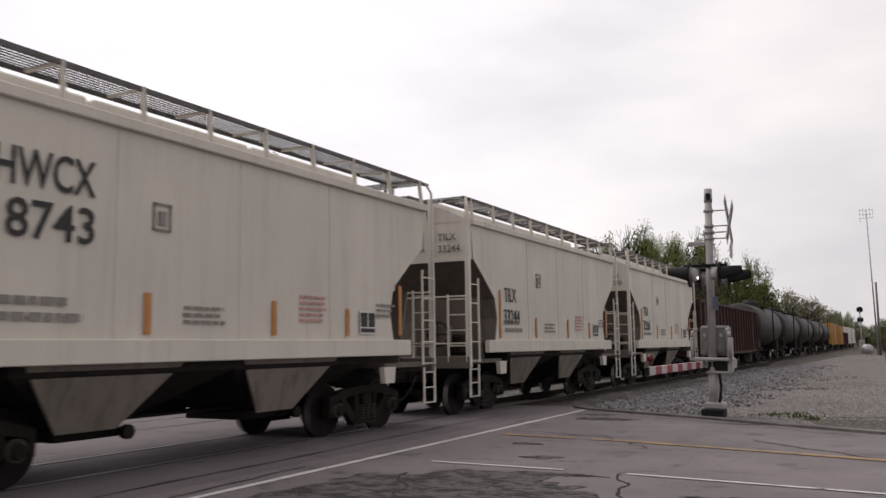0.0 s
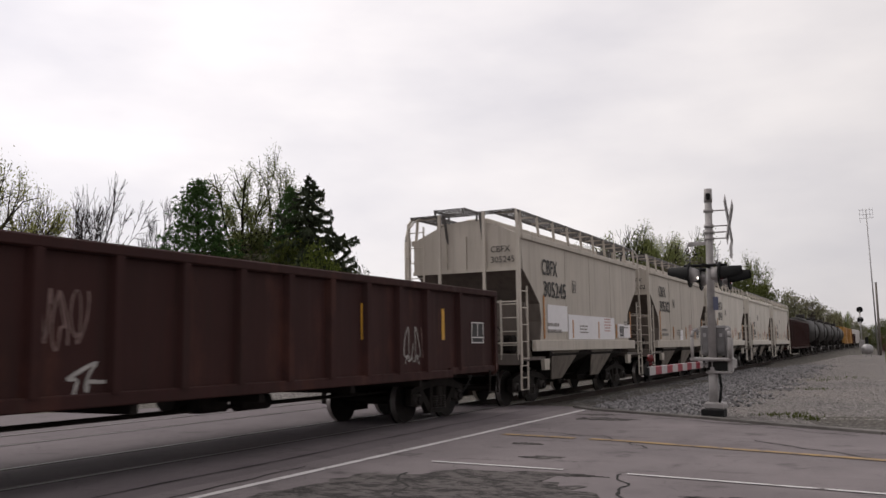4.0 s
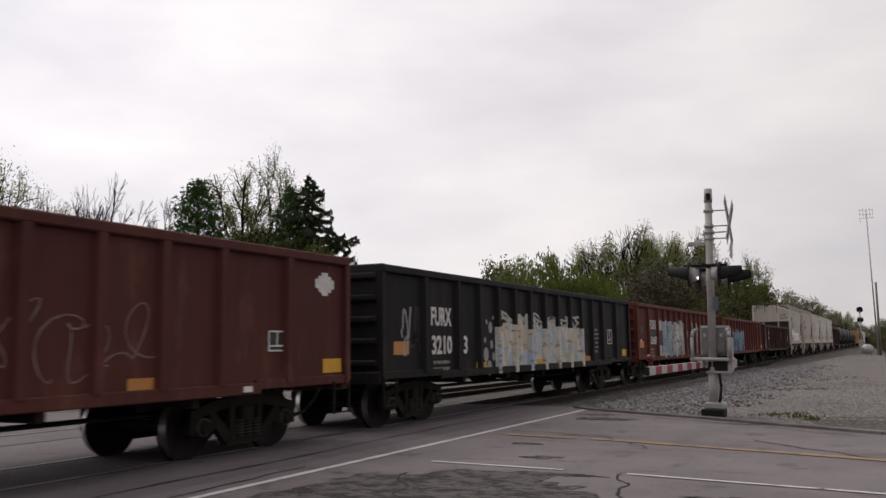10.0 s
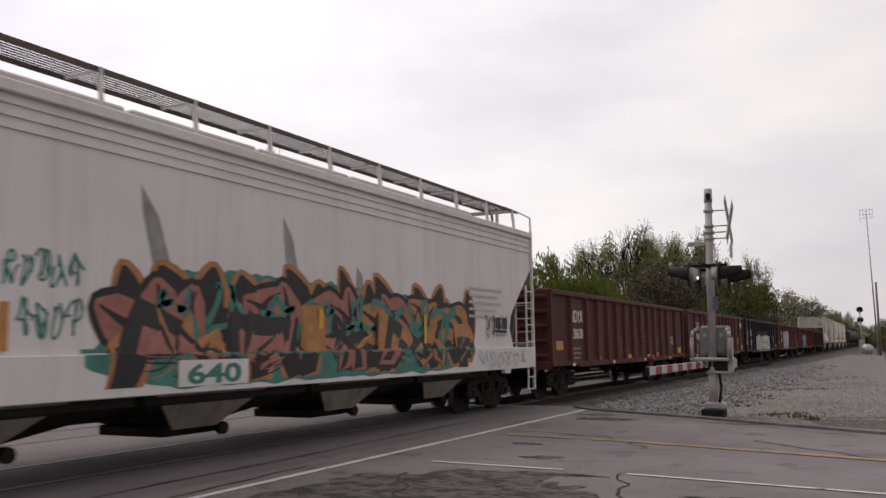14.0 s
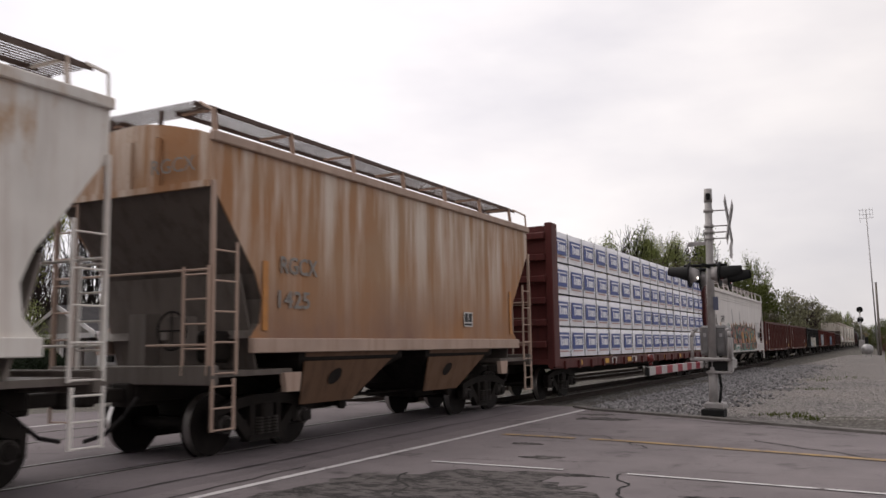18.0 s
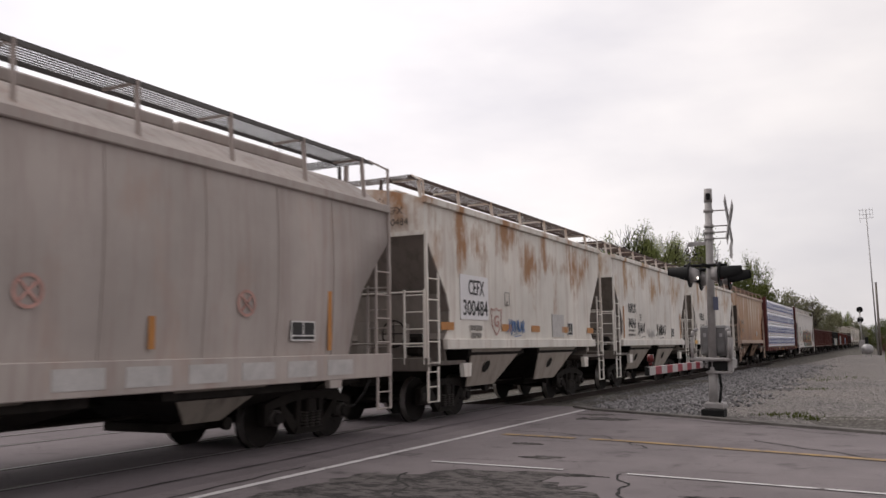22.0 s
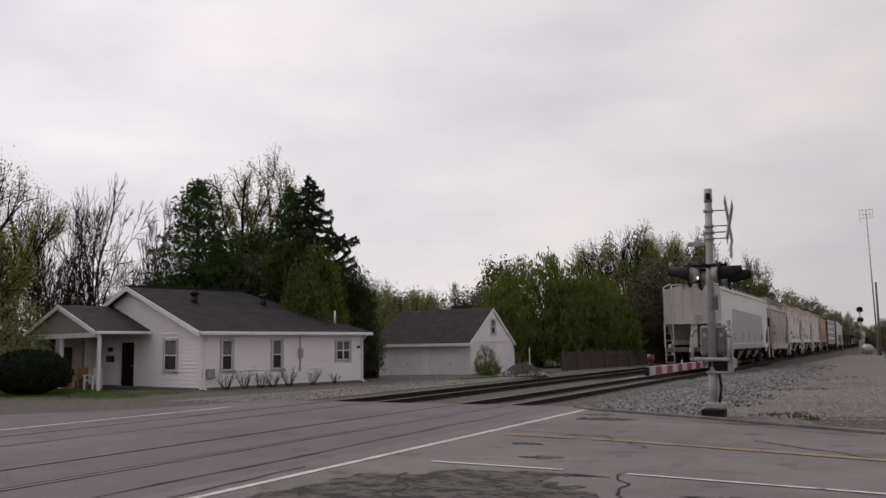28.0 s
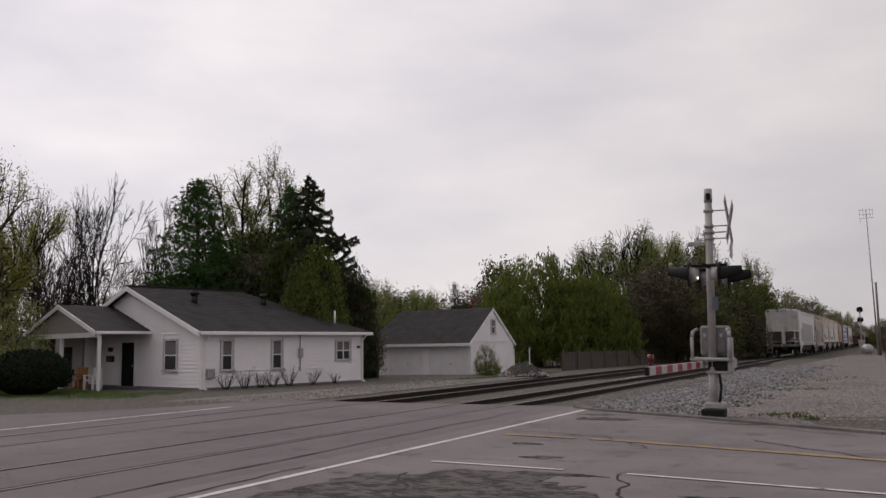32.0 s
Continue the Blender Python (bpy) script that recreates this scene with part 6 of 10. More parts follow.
def worn_spray(name, cols, under, cover=0.2, streak=3.0):
    """Old spray paint: three colours that run into one another, with the steel showing through in fine worn lines."""
    m, nt, b = mat_nodes(name)
    a = tex_noise(nt, 1.6, 4, (1.6, 1.0, 0.5), 0.55)
    d = tex_noise(nt, 2.2, 5, (1.4, 1.0, 0.6), 0.6)
    wear = tex_noise(nt, 2.6, 7, (1.0, 1.0, streak), 0.72)
    c = mixc(nt, ramp(nt, a, 0.47, 0.53), cols[0], cols[1])
    c = mixc(nt, ramp(nt, d, 0.55, 0.60), c, cols[2])
    c = mixc(nt, ramp(nt, wear, 0.66 - cover, 0.70 - cover * 0.5, 0.0, 0.9), c, under)
    nt.links.new(c, b.inputs["Base Color"])
    b.inputs["Roughness"].default_value = 0.65
    return m


W_CREAM = worn_spray("worn_cream_and_pale_blue_spray", ((0.58, 0.55, 0.49), (0.48, 0.42, 0.33), (0.36, 0.43, 0.50)), (0.15, 0.105, 0.075), 0.13)
W_SILVER = worn_spray("worn_silver_and_white_spray", ((0.42, 0.41, 0.40), (0.52, 0.50, 0.48), (0.26, 0.27, 0.28)), (0.10, 0.055, 0.045), 0.12)
W_BLUE = worn_spray("worn_pale_blue_spray", ((0.17, 0.25, 0.33), (0.24, 0.32, 0.38), (0.11, 0.16, 0.25)), (0.06, 0.06, 0.08), 0.08, 1.0)
W_PALE = worn_spray("worn_pale_blue_and_white_spray", ((0.34, 0.41, 0.45), (0.46, 0.47, 0.47), (0.28, 0.36, 0.42)), (0.12, 0.05, 0.04), 0.10)
W_HAZE = worn_spray("worn_grey_spray_over_red_steel", ((0.22, 0.16, 0.15), (0.28, 0.22, 0.20), (0.20, 0.19, 0.19)), (0.10, 0.03, 0.022), 0.17)
OUT_A = [(0.28, 4.3), (0.40, 3.37), (0.95, 2.98), (1.50, 2.55), (1.62, 2.1), (1.50, 1.6)]
OUT_B = [(0.02, 4.5), (0.05, 3.70), (0.55, 3.05), (0.95, 2.55), (1.10, 2.2), (1.05, 1.85), (0.85, 1.64)]
OUT_D = [(0.05, 4.35), (0.07, 3.37), (0.55, 2.95), (1.05, 2.50), (1.36, 2.20), (1.45, 1.9), (1.25, 1.45)]
OUT_C = [(0.05, 4.2), (0.08, 3.35), (0.55, 2.9), (0.95, 2.45), (1.15, 2.0), (1.30, 1.38)]
OUT_N = [(0.12, 4.55), (0.16, 2.62), (0.62, 2.50), (1.15, 2.02), (1.50, 1.68), (1.50, 1.42)]
CARS = []


def label_pair(car, half, mark, number, size, top, low, material, y=-1.52, num=1.0, bold=0.005):
    """Reporting mark and number; top and low give (from, to, height)."""
    side_text(car, mark, *top, size, material, half, y, bold)
    side_text(car, number, *low, size * num, material, half, y, bold)


def short_hopper(rear, mark, number, label, mat, size=0.58, patches=(), top=(1.67, 2.82, 3.53), low=(1.76, 3.47, 2.96), text=None, shift=0.0, walk_z=4.84):
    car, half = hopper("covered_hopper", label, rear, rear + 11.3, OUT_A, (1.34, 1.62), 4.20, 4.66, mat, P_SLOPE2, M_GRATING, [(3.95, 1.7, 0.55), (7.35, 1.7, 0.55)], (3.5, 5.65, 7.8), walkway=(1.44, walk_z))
    label_pair(car, half, mark, number, size, top, low, text or M_BLACKTXT)
    for ee, zz, hh in ((1.75, 1.66, 1.1), (4.0, 1.68, 0.5), (6.4, 1.68, 0.5), (8.3, 1.68, 0.45), (10.0, 1.7, 0.9)):
        side_plate(car, "reflector", ee + shift - 0.05, ee + shift + 0.05, zz, zz + hh, M_REFLECT2, half)
    data_panel(car, 8.65, 9.15, 1.72, 2.1, half)
    text_bars(car, 2.0, 1.98, 1.1, 2, M_GREYTXT, half, h=0.09, gap=0.17, seed=3)
    text_bars(car, 4.6, 2.0, 0.9, 3, M_GREYTXT, half, seed=4)
    text_bars(car, 7.0, 2.25, 0.7, 5, M_PINKTXT, half, seed=5)
    text_bars(car, 9.2, 2.2, 0.6, 3, M_GREYTXT, half, seed=6)
    bm = B()
    for a, b, c, d in ((4.05, 4.35, 2.95, 2.98), (4.05, 4.35, 3.27, 3.30), (4.05, 4.08, 2.95, 3.3), (4.32, 4.35, 2.95, 3.3), (4.14, 4.26, 3.02, 3.2)):
        quadbox(bm, -half + a, -half + b, -1.526, -1.516, c, d)
    part("stencil_square", bm, M_GREYTXT, car)
    for a, b, c, d in patches:
        side_plate(car, "paint_patch", a, b, c, d, P_PATCH, half, -1.516, "fresh white repaint patch")
    # curved handrail on the far corner and the raised end platform
    bm = B()
    hp = [(-half - 0.3, 1.42, 2.2), (-half - 0.3, 1.42, 4.15), (-half - 0.22, 1.40, 4.45), (-half + 0.02, 1.35, walk_z - 0.15), (-half + 0.3, 1.3, walk_z)]
    for a, b in zip(hp, hp[1:]):
        rod(bm, a, b, 0.028, seg=8)
    for z in (2.25, 2.75, 3.25, 3.75):
        rod(bm, (-half - 0.3, 1.42, z), (-half + 0.05, 1.46, z), 0.014, seg=6)
    part("end_handrail", bm, mat, car)
    bm = B()
    grating(bm, -half + 0.02, -half + 0.85, -0.1, 0.75, walk_z + 0.12, 0.09)
    for y in (-0.08, 0.73):
        bar(bm, (-half + 0.05, y, walk_z - 0.05), (-half + 0.05, y, walk_z + 0.10), 0.04, 0.04)
        bar(bm, (-half + 0.82, y, walk_z - 0.35), (-half + 0.82, y, walk_z + 0.10), 0.04, 0.04)
    part("roof_platform", bm, M_GRATING, car)
    for k, tx in enumerate((mark, number)):
        lettering(tx, 0.22, M_BLACKTXT, car, pose(-half + 0.215, -0.72, 3.80 - 0.26 * k, 90, 0, -90), "end_letter")
    CARS.append(car)
    return car, half


def build_train():
    grey = "beige two-bay covered hopper car with roof walkways"
    short_hopper(28.95, "TILX", "33240", grey, P_BEIGE2, 0.46, (), (2.0, 2.7, 2.68), (1.95, 2.9, 2.18), shift=0.0, walk_z=4.72)
    short_hopper(16.3, "TILX", "33244", grey, P_BEIGE2, 0.46, (), (2.0, 2.7, 2.68), (1.95, 2.9, 2.18), shift=0.0, walk_z=4.72)
    short_hopper(3.5, "HWCX", "8743", grey, P_BEIGE2, 0.58, (), (1.93, 3.18, 3.43), (2.08, 3.18, 2.89), shift=0.0, walk_z=4.72)
    short_hopper(-9.03, "CBFX", "305302", grey, P_BEIGE, 0.58, [(5.2, 5.75, 1.62, 2.05), (9.6, 10.2, 1.63, 2.05)])
    short_hopper(-21.65, "CBFX", "305245", grey, P_BEIGE, 0.58, [(2.0, 3.55, 1.85, 2.55), (3.62, 8.1, 1.64, 2.33), (8.5, 10.0, 1.7, 2.15)])

    # gondolas
    car, half = gondola("gondola", "dark oxide-brown gondola car with tall yellow reflectors", -39.1, -23.0, 2.72, P_BROWN, 13, 1.83, [(0.30, 1.2, 0.14, 1.2), (4.3, 1.62, 0.11, 0.62), (6.47, 1.62, 0.11, 0.62), (8.6, 1.62, 0.11, 0.62), (10.65, 1.62, 0.11, 0.62), (13.6, 1.62, 0.11, 0.62), (16.05, 1.3, 0.12, 1.2)])
    label_pair(car, half, "GNWR", "4034", 0.34, (2.12, 2.98, 2.13), (2.12, 2.98, 1.82), M_WHITETXT, -1.484)
    text_bars(car, 1.9, 1.25, 0.9, 2, M_GREYTXT, half, -1.484, 0.06, 0.13)
    graffiti(car, half, 4.3, 5.0, 1.4, 2.2, [G_HAZE, G_HAZE, G_HAZE], 11, -1.486, False, 3, 0.025)
    graffiti(car, half, 4.7, 5.3, 0.98, 1.4, [G_WHITE, G_WHITE, G_WHITE], 13, -1.486, False, 1, 0.04)
    graffiti(car, half, 0.5, 1.3, 1.0, 1.7, [G_GREY, G_WHITE, G_GREY], 12, -1.486, False, 2, 0.04)
    graffiti(car, half, 12.0, 13.0, 1.0, 1.9, [G_HAZE, G_HAZE, G_WHITE], 14, -1.486, False, 3, 0.025)
    data_panel(car, 14.9, 15.5, 1.55, 2.0, half, -1.483)
    CARS.append(car)

    low = [(0.75, 1.35, 0.55, 0.24), (4.2, 0.98, 0.5, 0.16), (7.8, 0.98, 0.5, 0.16), (11.6, 1.0, 0.5, 0.16), (15.5, 1.1, 0.5, 0.22)]
    car, half = gondola("gondola", "oxide-red gondola car with blue and white graffiti", -56.1, -40.2, 2.86, P_RED, 14, 1.6, low)
    label_pair(car, half, "GNWR", "4062", 0.36, (1.86, 2.82, 2.25), (1.88, 2.84, 1.88), M_WHITETXT, -1.484)
    text_bars(car, 1.9, 1.5, 0.9, 2, M_GREYTXT, half, -1.484, 0.06, 0.13)
    tag_band(car, half, 15.9, 3.4, 7.6, 1.02, 2.2, [W_BLUE], 7)
    piece(car, half, 3.3, 7.7, 1.05, 2.3, (G_DULL, (W_BLUE, W_BLUE, G_PALEGREY), G_DULL), 21, -1.486, 4)
    graffiti(car, half, 9.6, 13.5, 1.15, 1.75, [G_GREY, G_GREY, G_GREY], 22, -1.486, False, 6, 0.025)
    CARS.append(car)

    car, half = gondola("gondola", "oxide-red gondola car covered with white graffiti", -73.3, -57.25, 2.95, P_RED, 14, 1.6, low)
    label_pair(car, half, "FURX", "320607", 0.50, (1.97, 2.88, 2.21), (2.0, 2.95, 1.62), M_WHITETXT, -1.493, 0.8)
    side_plate(car, "repaint_panel", 1.92, 3.12, 1.5, 1.98, M_BLACKTXT, half, -1.484, "black repainted number panel")
    tag_band(car, half, 16.05, 3.15, 7.9, 0.95, 2.38, [W_SILVER, W_SILVER, W_PALE], 5)
    block_letters(car, half, 3.2, 7.85, 1.05, 2.4, 6, G_BLACK, 31, -1.486)
    side_plate(car, "repaint_panel", 3.3, 3.92, 1.42, 2.0, M_BLACKTXT, half, -1.492, "black repainted square")
    side_plate(car, "repaint_panel", 8.2, 8.85, 0.98, 1.3, M_BLACKTXT, half, -1.484, "black repainted panel")
    spots(car, half, [(8.5, 1.9, 0.17)], G_PALEGREY, -1.484)
    for k, (ea, eb) in enumerate(((9.13, 9.88), (10.12, 10.87), (11.1, 11.86), (12.1, 12.9))):
        arch_letter(car, half, ea, eb, 1.05, 2.42 - 0.03 * k, W_PALE, W_HAZE, k + 3, -1.4825)
    graffiti(car, half, 13.2, 14.3, 1.75, 2.5, [G_PALEGREY, G_PALEGREY], 33, -1.484, False, 4, 0.05)
    side_plate(car, "repaint_panel", 14.75, 15.1, 1.8, 2.1, M_BLACKTXT, half, -1.484, "small black repainted panel")
    side_plate(car, "notice_poster", 15.35, 15.75, 1.75, 2.25, M_BLACKTXT, half, -1.484, "dark pasted notice")
    side_plate(car, "small_placard", 15.5, 15.6, 1.55, 1.66, M_WHITETXT, half, -1.484)
    side_plate(car, "repaint_panel", 0.55, 0.95, 1.85, 2.15, M_BLACKTXT, half, -1.484, "small black repainted panel")
    side_plate(car, "small_placard", 0.62, 0.74, 1.55, 1.66, M_WHITETXT, half, -1.484)
    text_bars(car, 1.8, 1.25, 0.9, 3, M_GREYTXT, half, -1.484, 0.06, 0.12)
    data_panel(car, 13.75, 14.2, 1.3, 1.62, half, -1.484)
    CARS.append(car)

    car, half = gondola("gondola", "weathered black gondola car with a white and pale blue graffiti panel", -90.4, -74.35, 2.96, P_BLACK, 14, 1.6, low)
    side_text(car, "FURX", 1.90, 2.77, 2.09, 0.50, M_WHITETXT, half, -1.484)
    side_text(car, "3210", 1.92, 2.78, 1.53, 0.50, M_WHITETXT, half, -1.484)
    side_text(car, "13", 3.18, 3.5, 1.53, 0.50, M_WHITETXT, half, -1.484)
    text_bars(car, 2.0, 1.15, 0.9, 2, M_GREYTXT, half, -1.484, 0.06, 0.13)
    tag_band(car, half, 16.05, 4.95, 11.3, 0.88, 1.95, [W_CREAM, W_CREAM, W_CREAM, W_PALE], 4)
    piece(car, half, 5.2, 11.3, 1.05, 2.15, (W_CREAM, (W_CREAM, W_PALE, W_CREAM), W_CREAM), 41, -1.486, 7, corew=0.3)
    spots(car, half, [(4.2, 1.0, 0.08), (4.45, 1.3, 0.16), (4.62, 1.0, 0.17), (4.75, 1.52, 0.10), (4.4, 1.62, 0.07), (4.7, 1.9, 0.13), (4.5, 2.02, 0.06), (4.85, 1.25, 0.1), (4.85, 2.12, 0.05)], G_GREY, -1.484)
    graffiti(car, half, 4.95, 11.2, 1.95, 2.3, [G_WHITE, G_WHITE, G_WHITE], 47, -1.486, False, 6, 0.06)
    graffiti(car, half, 0.7, 1.5, 1.2, 2.3, [G_GREY, G_GREY, G_BLACK], 44, -1.486, False, 2, 0.05)
    data_panel(car, 13.6, 14.1, 1.5, 1.95, half, -1.484)
    text_bars(car, 12.2, 1.9, 0.5, 6, M_GREYTXT, half, -1.484, 0.06, 0.13)
    CARS.append(car)

    for rear, front, num, seed in ((-107.35, -91.45, "320624", 51), (-124.5, -108.35, "320630", 61)):
        car, half = gondola("gondola", "faded oxide-red gondola car with yellow reflectors and faint tags", rear, front, 2.97, P_RED2, 14, 1.58, low)
        label_pair(car, half, "NDYX", num, 0.48, (1.74, 2.76, 2.30), (1.74, 2.74, 1.81), M_WHITETXT, -1.484, 0.82)
        text_bars(car, 1.75, 1.35, 0.9, 3, M_GREYTXT, half, -1.484, 0.06, 0.13)
        graffiti(car, half, 6.5, 7.6, 1.0, 1.8, [G_HAZE, G_HAZE, G_HAZE], seed, -1.486, False, 3, 0.022)
        graffiti(car, half, 8.2, 12.0, 1.1, 2.1, [G_HAZE, G_HAZE, G_HAZE], seed + 1, -1.486, False, 4, 0.022)
        data_panel(car, 13.9, 14.3, 1.45, 1.75, half, -1.484)
        if seed == 51:
            for k in range(6):
                hgt = 0.21 - abs(k - 2.5) * 0.055
                bm = B()
                prism(bm, [(-half + 15.05 + 0.085 * k, 2.5 - hgt), (-half + 15.12 + 0.085 * k, 2.5 - hgt), (-half + 15.12 + 0.085 * k, 2.5 + hgt), (-half + 15.05 + 0.085 * k, 2.5 + hgt)], -1.488, -1.482, "y")
                part("emblem_bar", bm, M_WHITETXT, car, "white striped diamond emblem")
        for k in range(4):
            side_plate(car, "small_placard", 1.6 + 3.9 * k, 1.78 + 3.9 * k, 0.9, 0.98, M_WHITETXT, half, -1.56)
        CARS.append(car)

    # long four-bay hopper with a big tag
    car, half = hopper("covered_hopper", "off-white four-bay covered hopper car with teal and orange graffiti", -144.0, -125.75, OUT_D, (0.95, 1.45), 4.25, 4.68, P_WHITE, P_DIRT_SHADE, M_GRATEDARK, [(4.0, 1.6, 0.45), (7.35, 1.6, 0.45), (10.7, 1.6, 0.45), (14.05, 1.6, 0.45)], (), grooves=True, postgap=1.5, sill_ends=True)
    label_pair(car, half, "DOWX", "21168", 0.46, (1.98, 3.03, 2.78), (1.98, 2.92, 2.29), M_BLACKTXT)
    side_plate(car, "reflector", 1.72, 1.82, 1.5, 2.55, M_REFLECT2, half)
    side_plate(car, "reflector", 3.75, 3.85, 1.5, 2.0, M_REFLECT2, half)
    side_plate(car, "faded_panel", 3.2, 3.6, 1.75, 2.05, P_GHOST, half)
    text_bars(car, 2.0, 1.8, 1.0, 2, M_GREYTXT, half, h=0.08, gap=0.2)
    tag_cloud(car, half, 4.75, 14.7, 1.02, 2.72, G_TEAL, 3, -1.503, -1.5825, 1.46)
    piece(car, half, 5.1, 14.4, 1.1, 2.7, (G_ORNG, (G_BLACK, G_BLACK, G_BLACK), G_BLACK), 17, -1.504, 8, -1.5835, 1.46, 1.0)
    piece(car, half, 5.4, 14.3, 1.15, 2.5, (G_BLACK, (G_SALMON, G_SALMON, G_ORNG), G_BLACK), 29, -1.5065, 6, -1.586, 1.46, 0.6)
    graffiti(car, half, 5.6, 14.0, 1.5, 2.4, [G_TEAL, G_TEAL, G_TEAL], 23, -1.5095, False, 8, 0.10)
    for c in (9.2, 12.6):
        side_plate(car, "reflector", c - 0.05, c + 0.05, 1.55, 2.1, M_REFLECT, half, -1.545)
    for c, z, h, lean in ((6.0, 2.6, 0.9, -0.45), (8.6, 2.65, 0.8, -0.3), (10.4, 2.5, 0.35, -0.1)):
        bm = B()
        bm.faces.new([bm.verts.new((-half + x, -1.5015, zz)) for x, zz in ((c - 0.16, z - 0.3), (c + 0.16, z - 0.3), (c + 0.12 + lean * 0.6, z + h * 0.6), (c + lean, z + h), (c - 0.05 + lean * 0.8, z + h * 0.6))])
        part("spray_wisp", mesh_up(bm, G_MIST), G_MIST, car)
    graffiti(car, half, 3.75, 4.75, 2.15, 2.6, [G_TEAL, G_TEAL], 73, -1.505, False, 5, 0.03)
    graffiti(car, half, 3.95, 4.75, 1.6, 2.1, [G_TEAL, G_TEAL], 76, -1.505, False, 4, 0.03)
    side_plate(car, "paint_patch", 6.15, 7.45, 1.03, 1.36, P_WHITE, half, -1.5885, th=0.004)
    side_text(car, "640", 6.3, 7.3, 1.19, 0.34, G_TEAL, half, -1.5885, 0.01)
    graffiti(car, half, 15.4, 16.6, 1.6, 2.2, [G_BLACK, G_BLACK], 74, -1.53, False, 4, 0.025)
    graffiti(car, half, 14.9, 17.6, 1.0, 1.4, [G_BLACK, G_GREY], 75, -1.59, False, 6, 0.022)
    data_panel(car, 15.9, 16.6, 1.75, 2.15, half)
    text_bars(car, 14.6, 2.7, 1.9, 5, P_GHOST, half, h=0.06, gap=0.15)
    text_bars(car, 1.2, 1.2, 1.6, 1, M_GREYTXT, half, -1.585, 0.06)
    for k, tx in enumerate(("DOWX", "21168")):
        lettering(tx, 0.2, M_BLACKTXT, car, pose(-half - 0.01, -0.5, 4.08 - 0.24 * k, 90, 0, -90), "end_letter")
    CARS.append(car)

    build_lumber_flat()

    out = dict(outline=OUT_B, sill=(1.43, 1.64), eave=4.38, roofz=4.68, ribs=(), postgap=1.6, stain=True, postwide=False)
    bays = [(3.6, 1.55, 0.6), (7.6, 1.55, 0.6)]
    car, half = hopper("covered_hopper", "rust-streaked orange tan covered hopper car", -180.55, -169.25, mat=P_ORANGE, trim=paint("dusty_pink_tan_trim", (0.42, 0.31, 0.25), (0.22, 0.14, 0.10), 0.5), dirt_shade=P_DIRT_SHADE, gridmat=M_GRATEDARK, bays=bays, baymat=paint("brown_rust_bay", (0.15, 0.088, 0.055), (0.05, 0.035, 0.028), 0.7), **out)
    label_pair(car, half, "RGCX", "1425", 0.36, (1.49, 2.41, 2.73), (1.44, 2.21, 2.22), M_GREYTXT)
    for ee in (1.15, 10.1):
        side_plate(car, "reflector", ee - 0.06, ee + 0.06, 1.75, 2.75, M_REFLECT2, half)
    data_panel(car, 7.6, 8.0, 1.9, 2.2, half)
    lettering("RGCX", 0.3, M_GREYTXT, car, pose(-half - 0.05, -0.45, 3.9, 90, 0, -90), "end_letter")
    CARS.append(car)
    for rear, front, mark, num, mat, seed in ((-193.5, -182.2, "NRLX", "34185", P_RUSTY, 81), (-205.95, -194.75, "NRLX", "34246", P_RUSTY, 82), (-218.65, -207.3, "CEFX", "300484", P_RUSTY2, 83)):
        car, half = hopper("covered_hopper", "white covered hopper car with brown rust blooms", rear, front, mat=mat, dirt_shade=P_SLOPE, gridmat=M_GRATEDARK, bays=bays, baymat=P_PALEBAY, **out)
        cx = mark == "CEFX"
        if cx:
            side_plate(car, "repaint_panel", 1.55, 2.95, 2.05, 3.0, P_PATCH, half, -1.515, "white repainted lettering panel")
        label_pair(car, half, mark, num, 0.46, *(((1.94, 2.73, 2.75), (1.68, 2.90, 2.31)) if cx else ((1.80, 2.80, 2.74), (1.78, 2.69, 2.22))), M_BLACKTXT)
        if not cx:
            text_bars(car, 1.75, 1.92, 0.95, 2, M_GREYTXT, half, h=0.07, gap=0.15, seed=seed)
        if seed == 81:
            for k in range(5):
                side_plate(car, "reflector", 2.4 + 1.75 * k, 2.85 + 1.75 * k, 1.50, 1.6, M_REFLECT, half, -1.583)
            side_plate(car, "reflector", 0.1, 0.6, 1.46, 1.62, M_REFLECT, half, -1.583)
        elif seed == 82:
            for ee in (1.2, 9.9):
                side_plate(car, "reflector", ee - 0.05, ee + 0.05, 1.7, 2.75, M_REFLECT2, half)
            script_tag(car, half, 3.0, 3.9, 1.75, 2.3, M_BLACKTXT, 84, -1.525, 4)
            block_letters(car, half, 4.2, 5.4, 1.68, 2.05, 5, P_GHOST, 88, -1.522)
            script_tag(car, half, 5.7, 7.2, 1.72, 2.3, M_BLACKTXT, 86, -1.525, 6)
        else:
            for ee in (0.95, 3.96, 5.8, 8.0, 10.2):
                side_plate(car, "reflector", ee - 0.28, ee + 0.28, 1.82, 1.98, M_REFLECT2, half)
            script_tag(car, half, 4.05, 5.1, 1.72, 2.15, G_MID, 85, -1.525)
            script_tag(car, half, 4.08, 5.05, 1.76, 2.1, G_BLUE, 87, -1.523, 7, 0.02)
            side_text(car, "233700", 2.0, 2.6, 1.88, 0.13, M_GREYTXT, half)
            side_text(car, "52300", 2.05, 2.56, 1.72, 0.13, M_GREYTXT, half)
            side_text(car, "C", 3.96, 4.06, 2.47, 0.13, M_GREYTXT, half)
            bm = B()
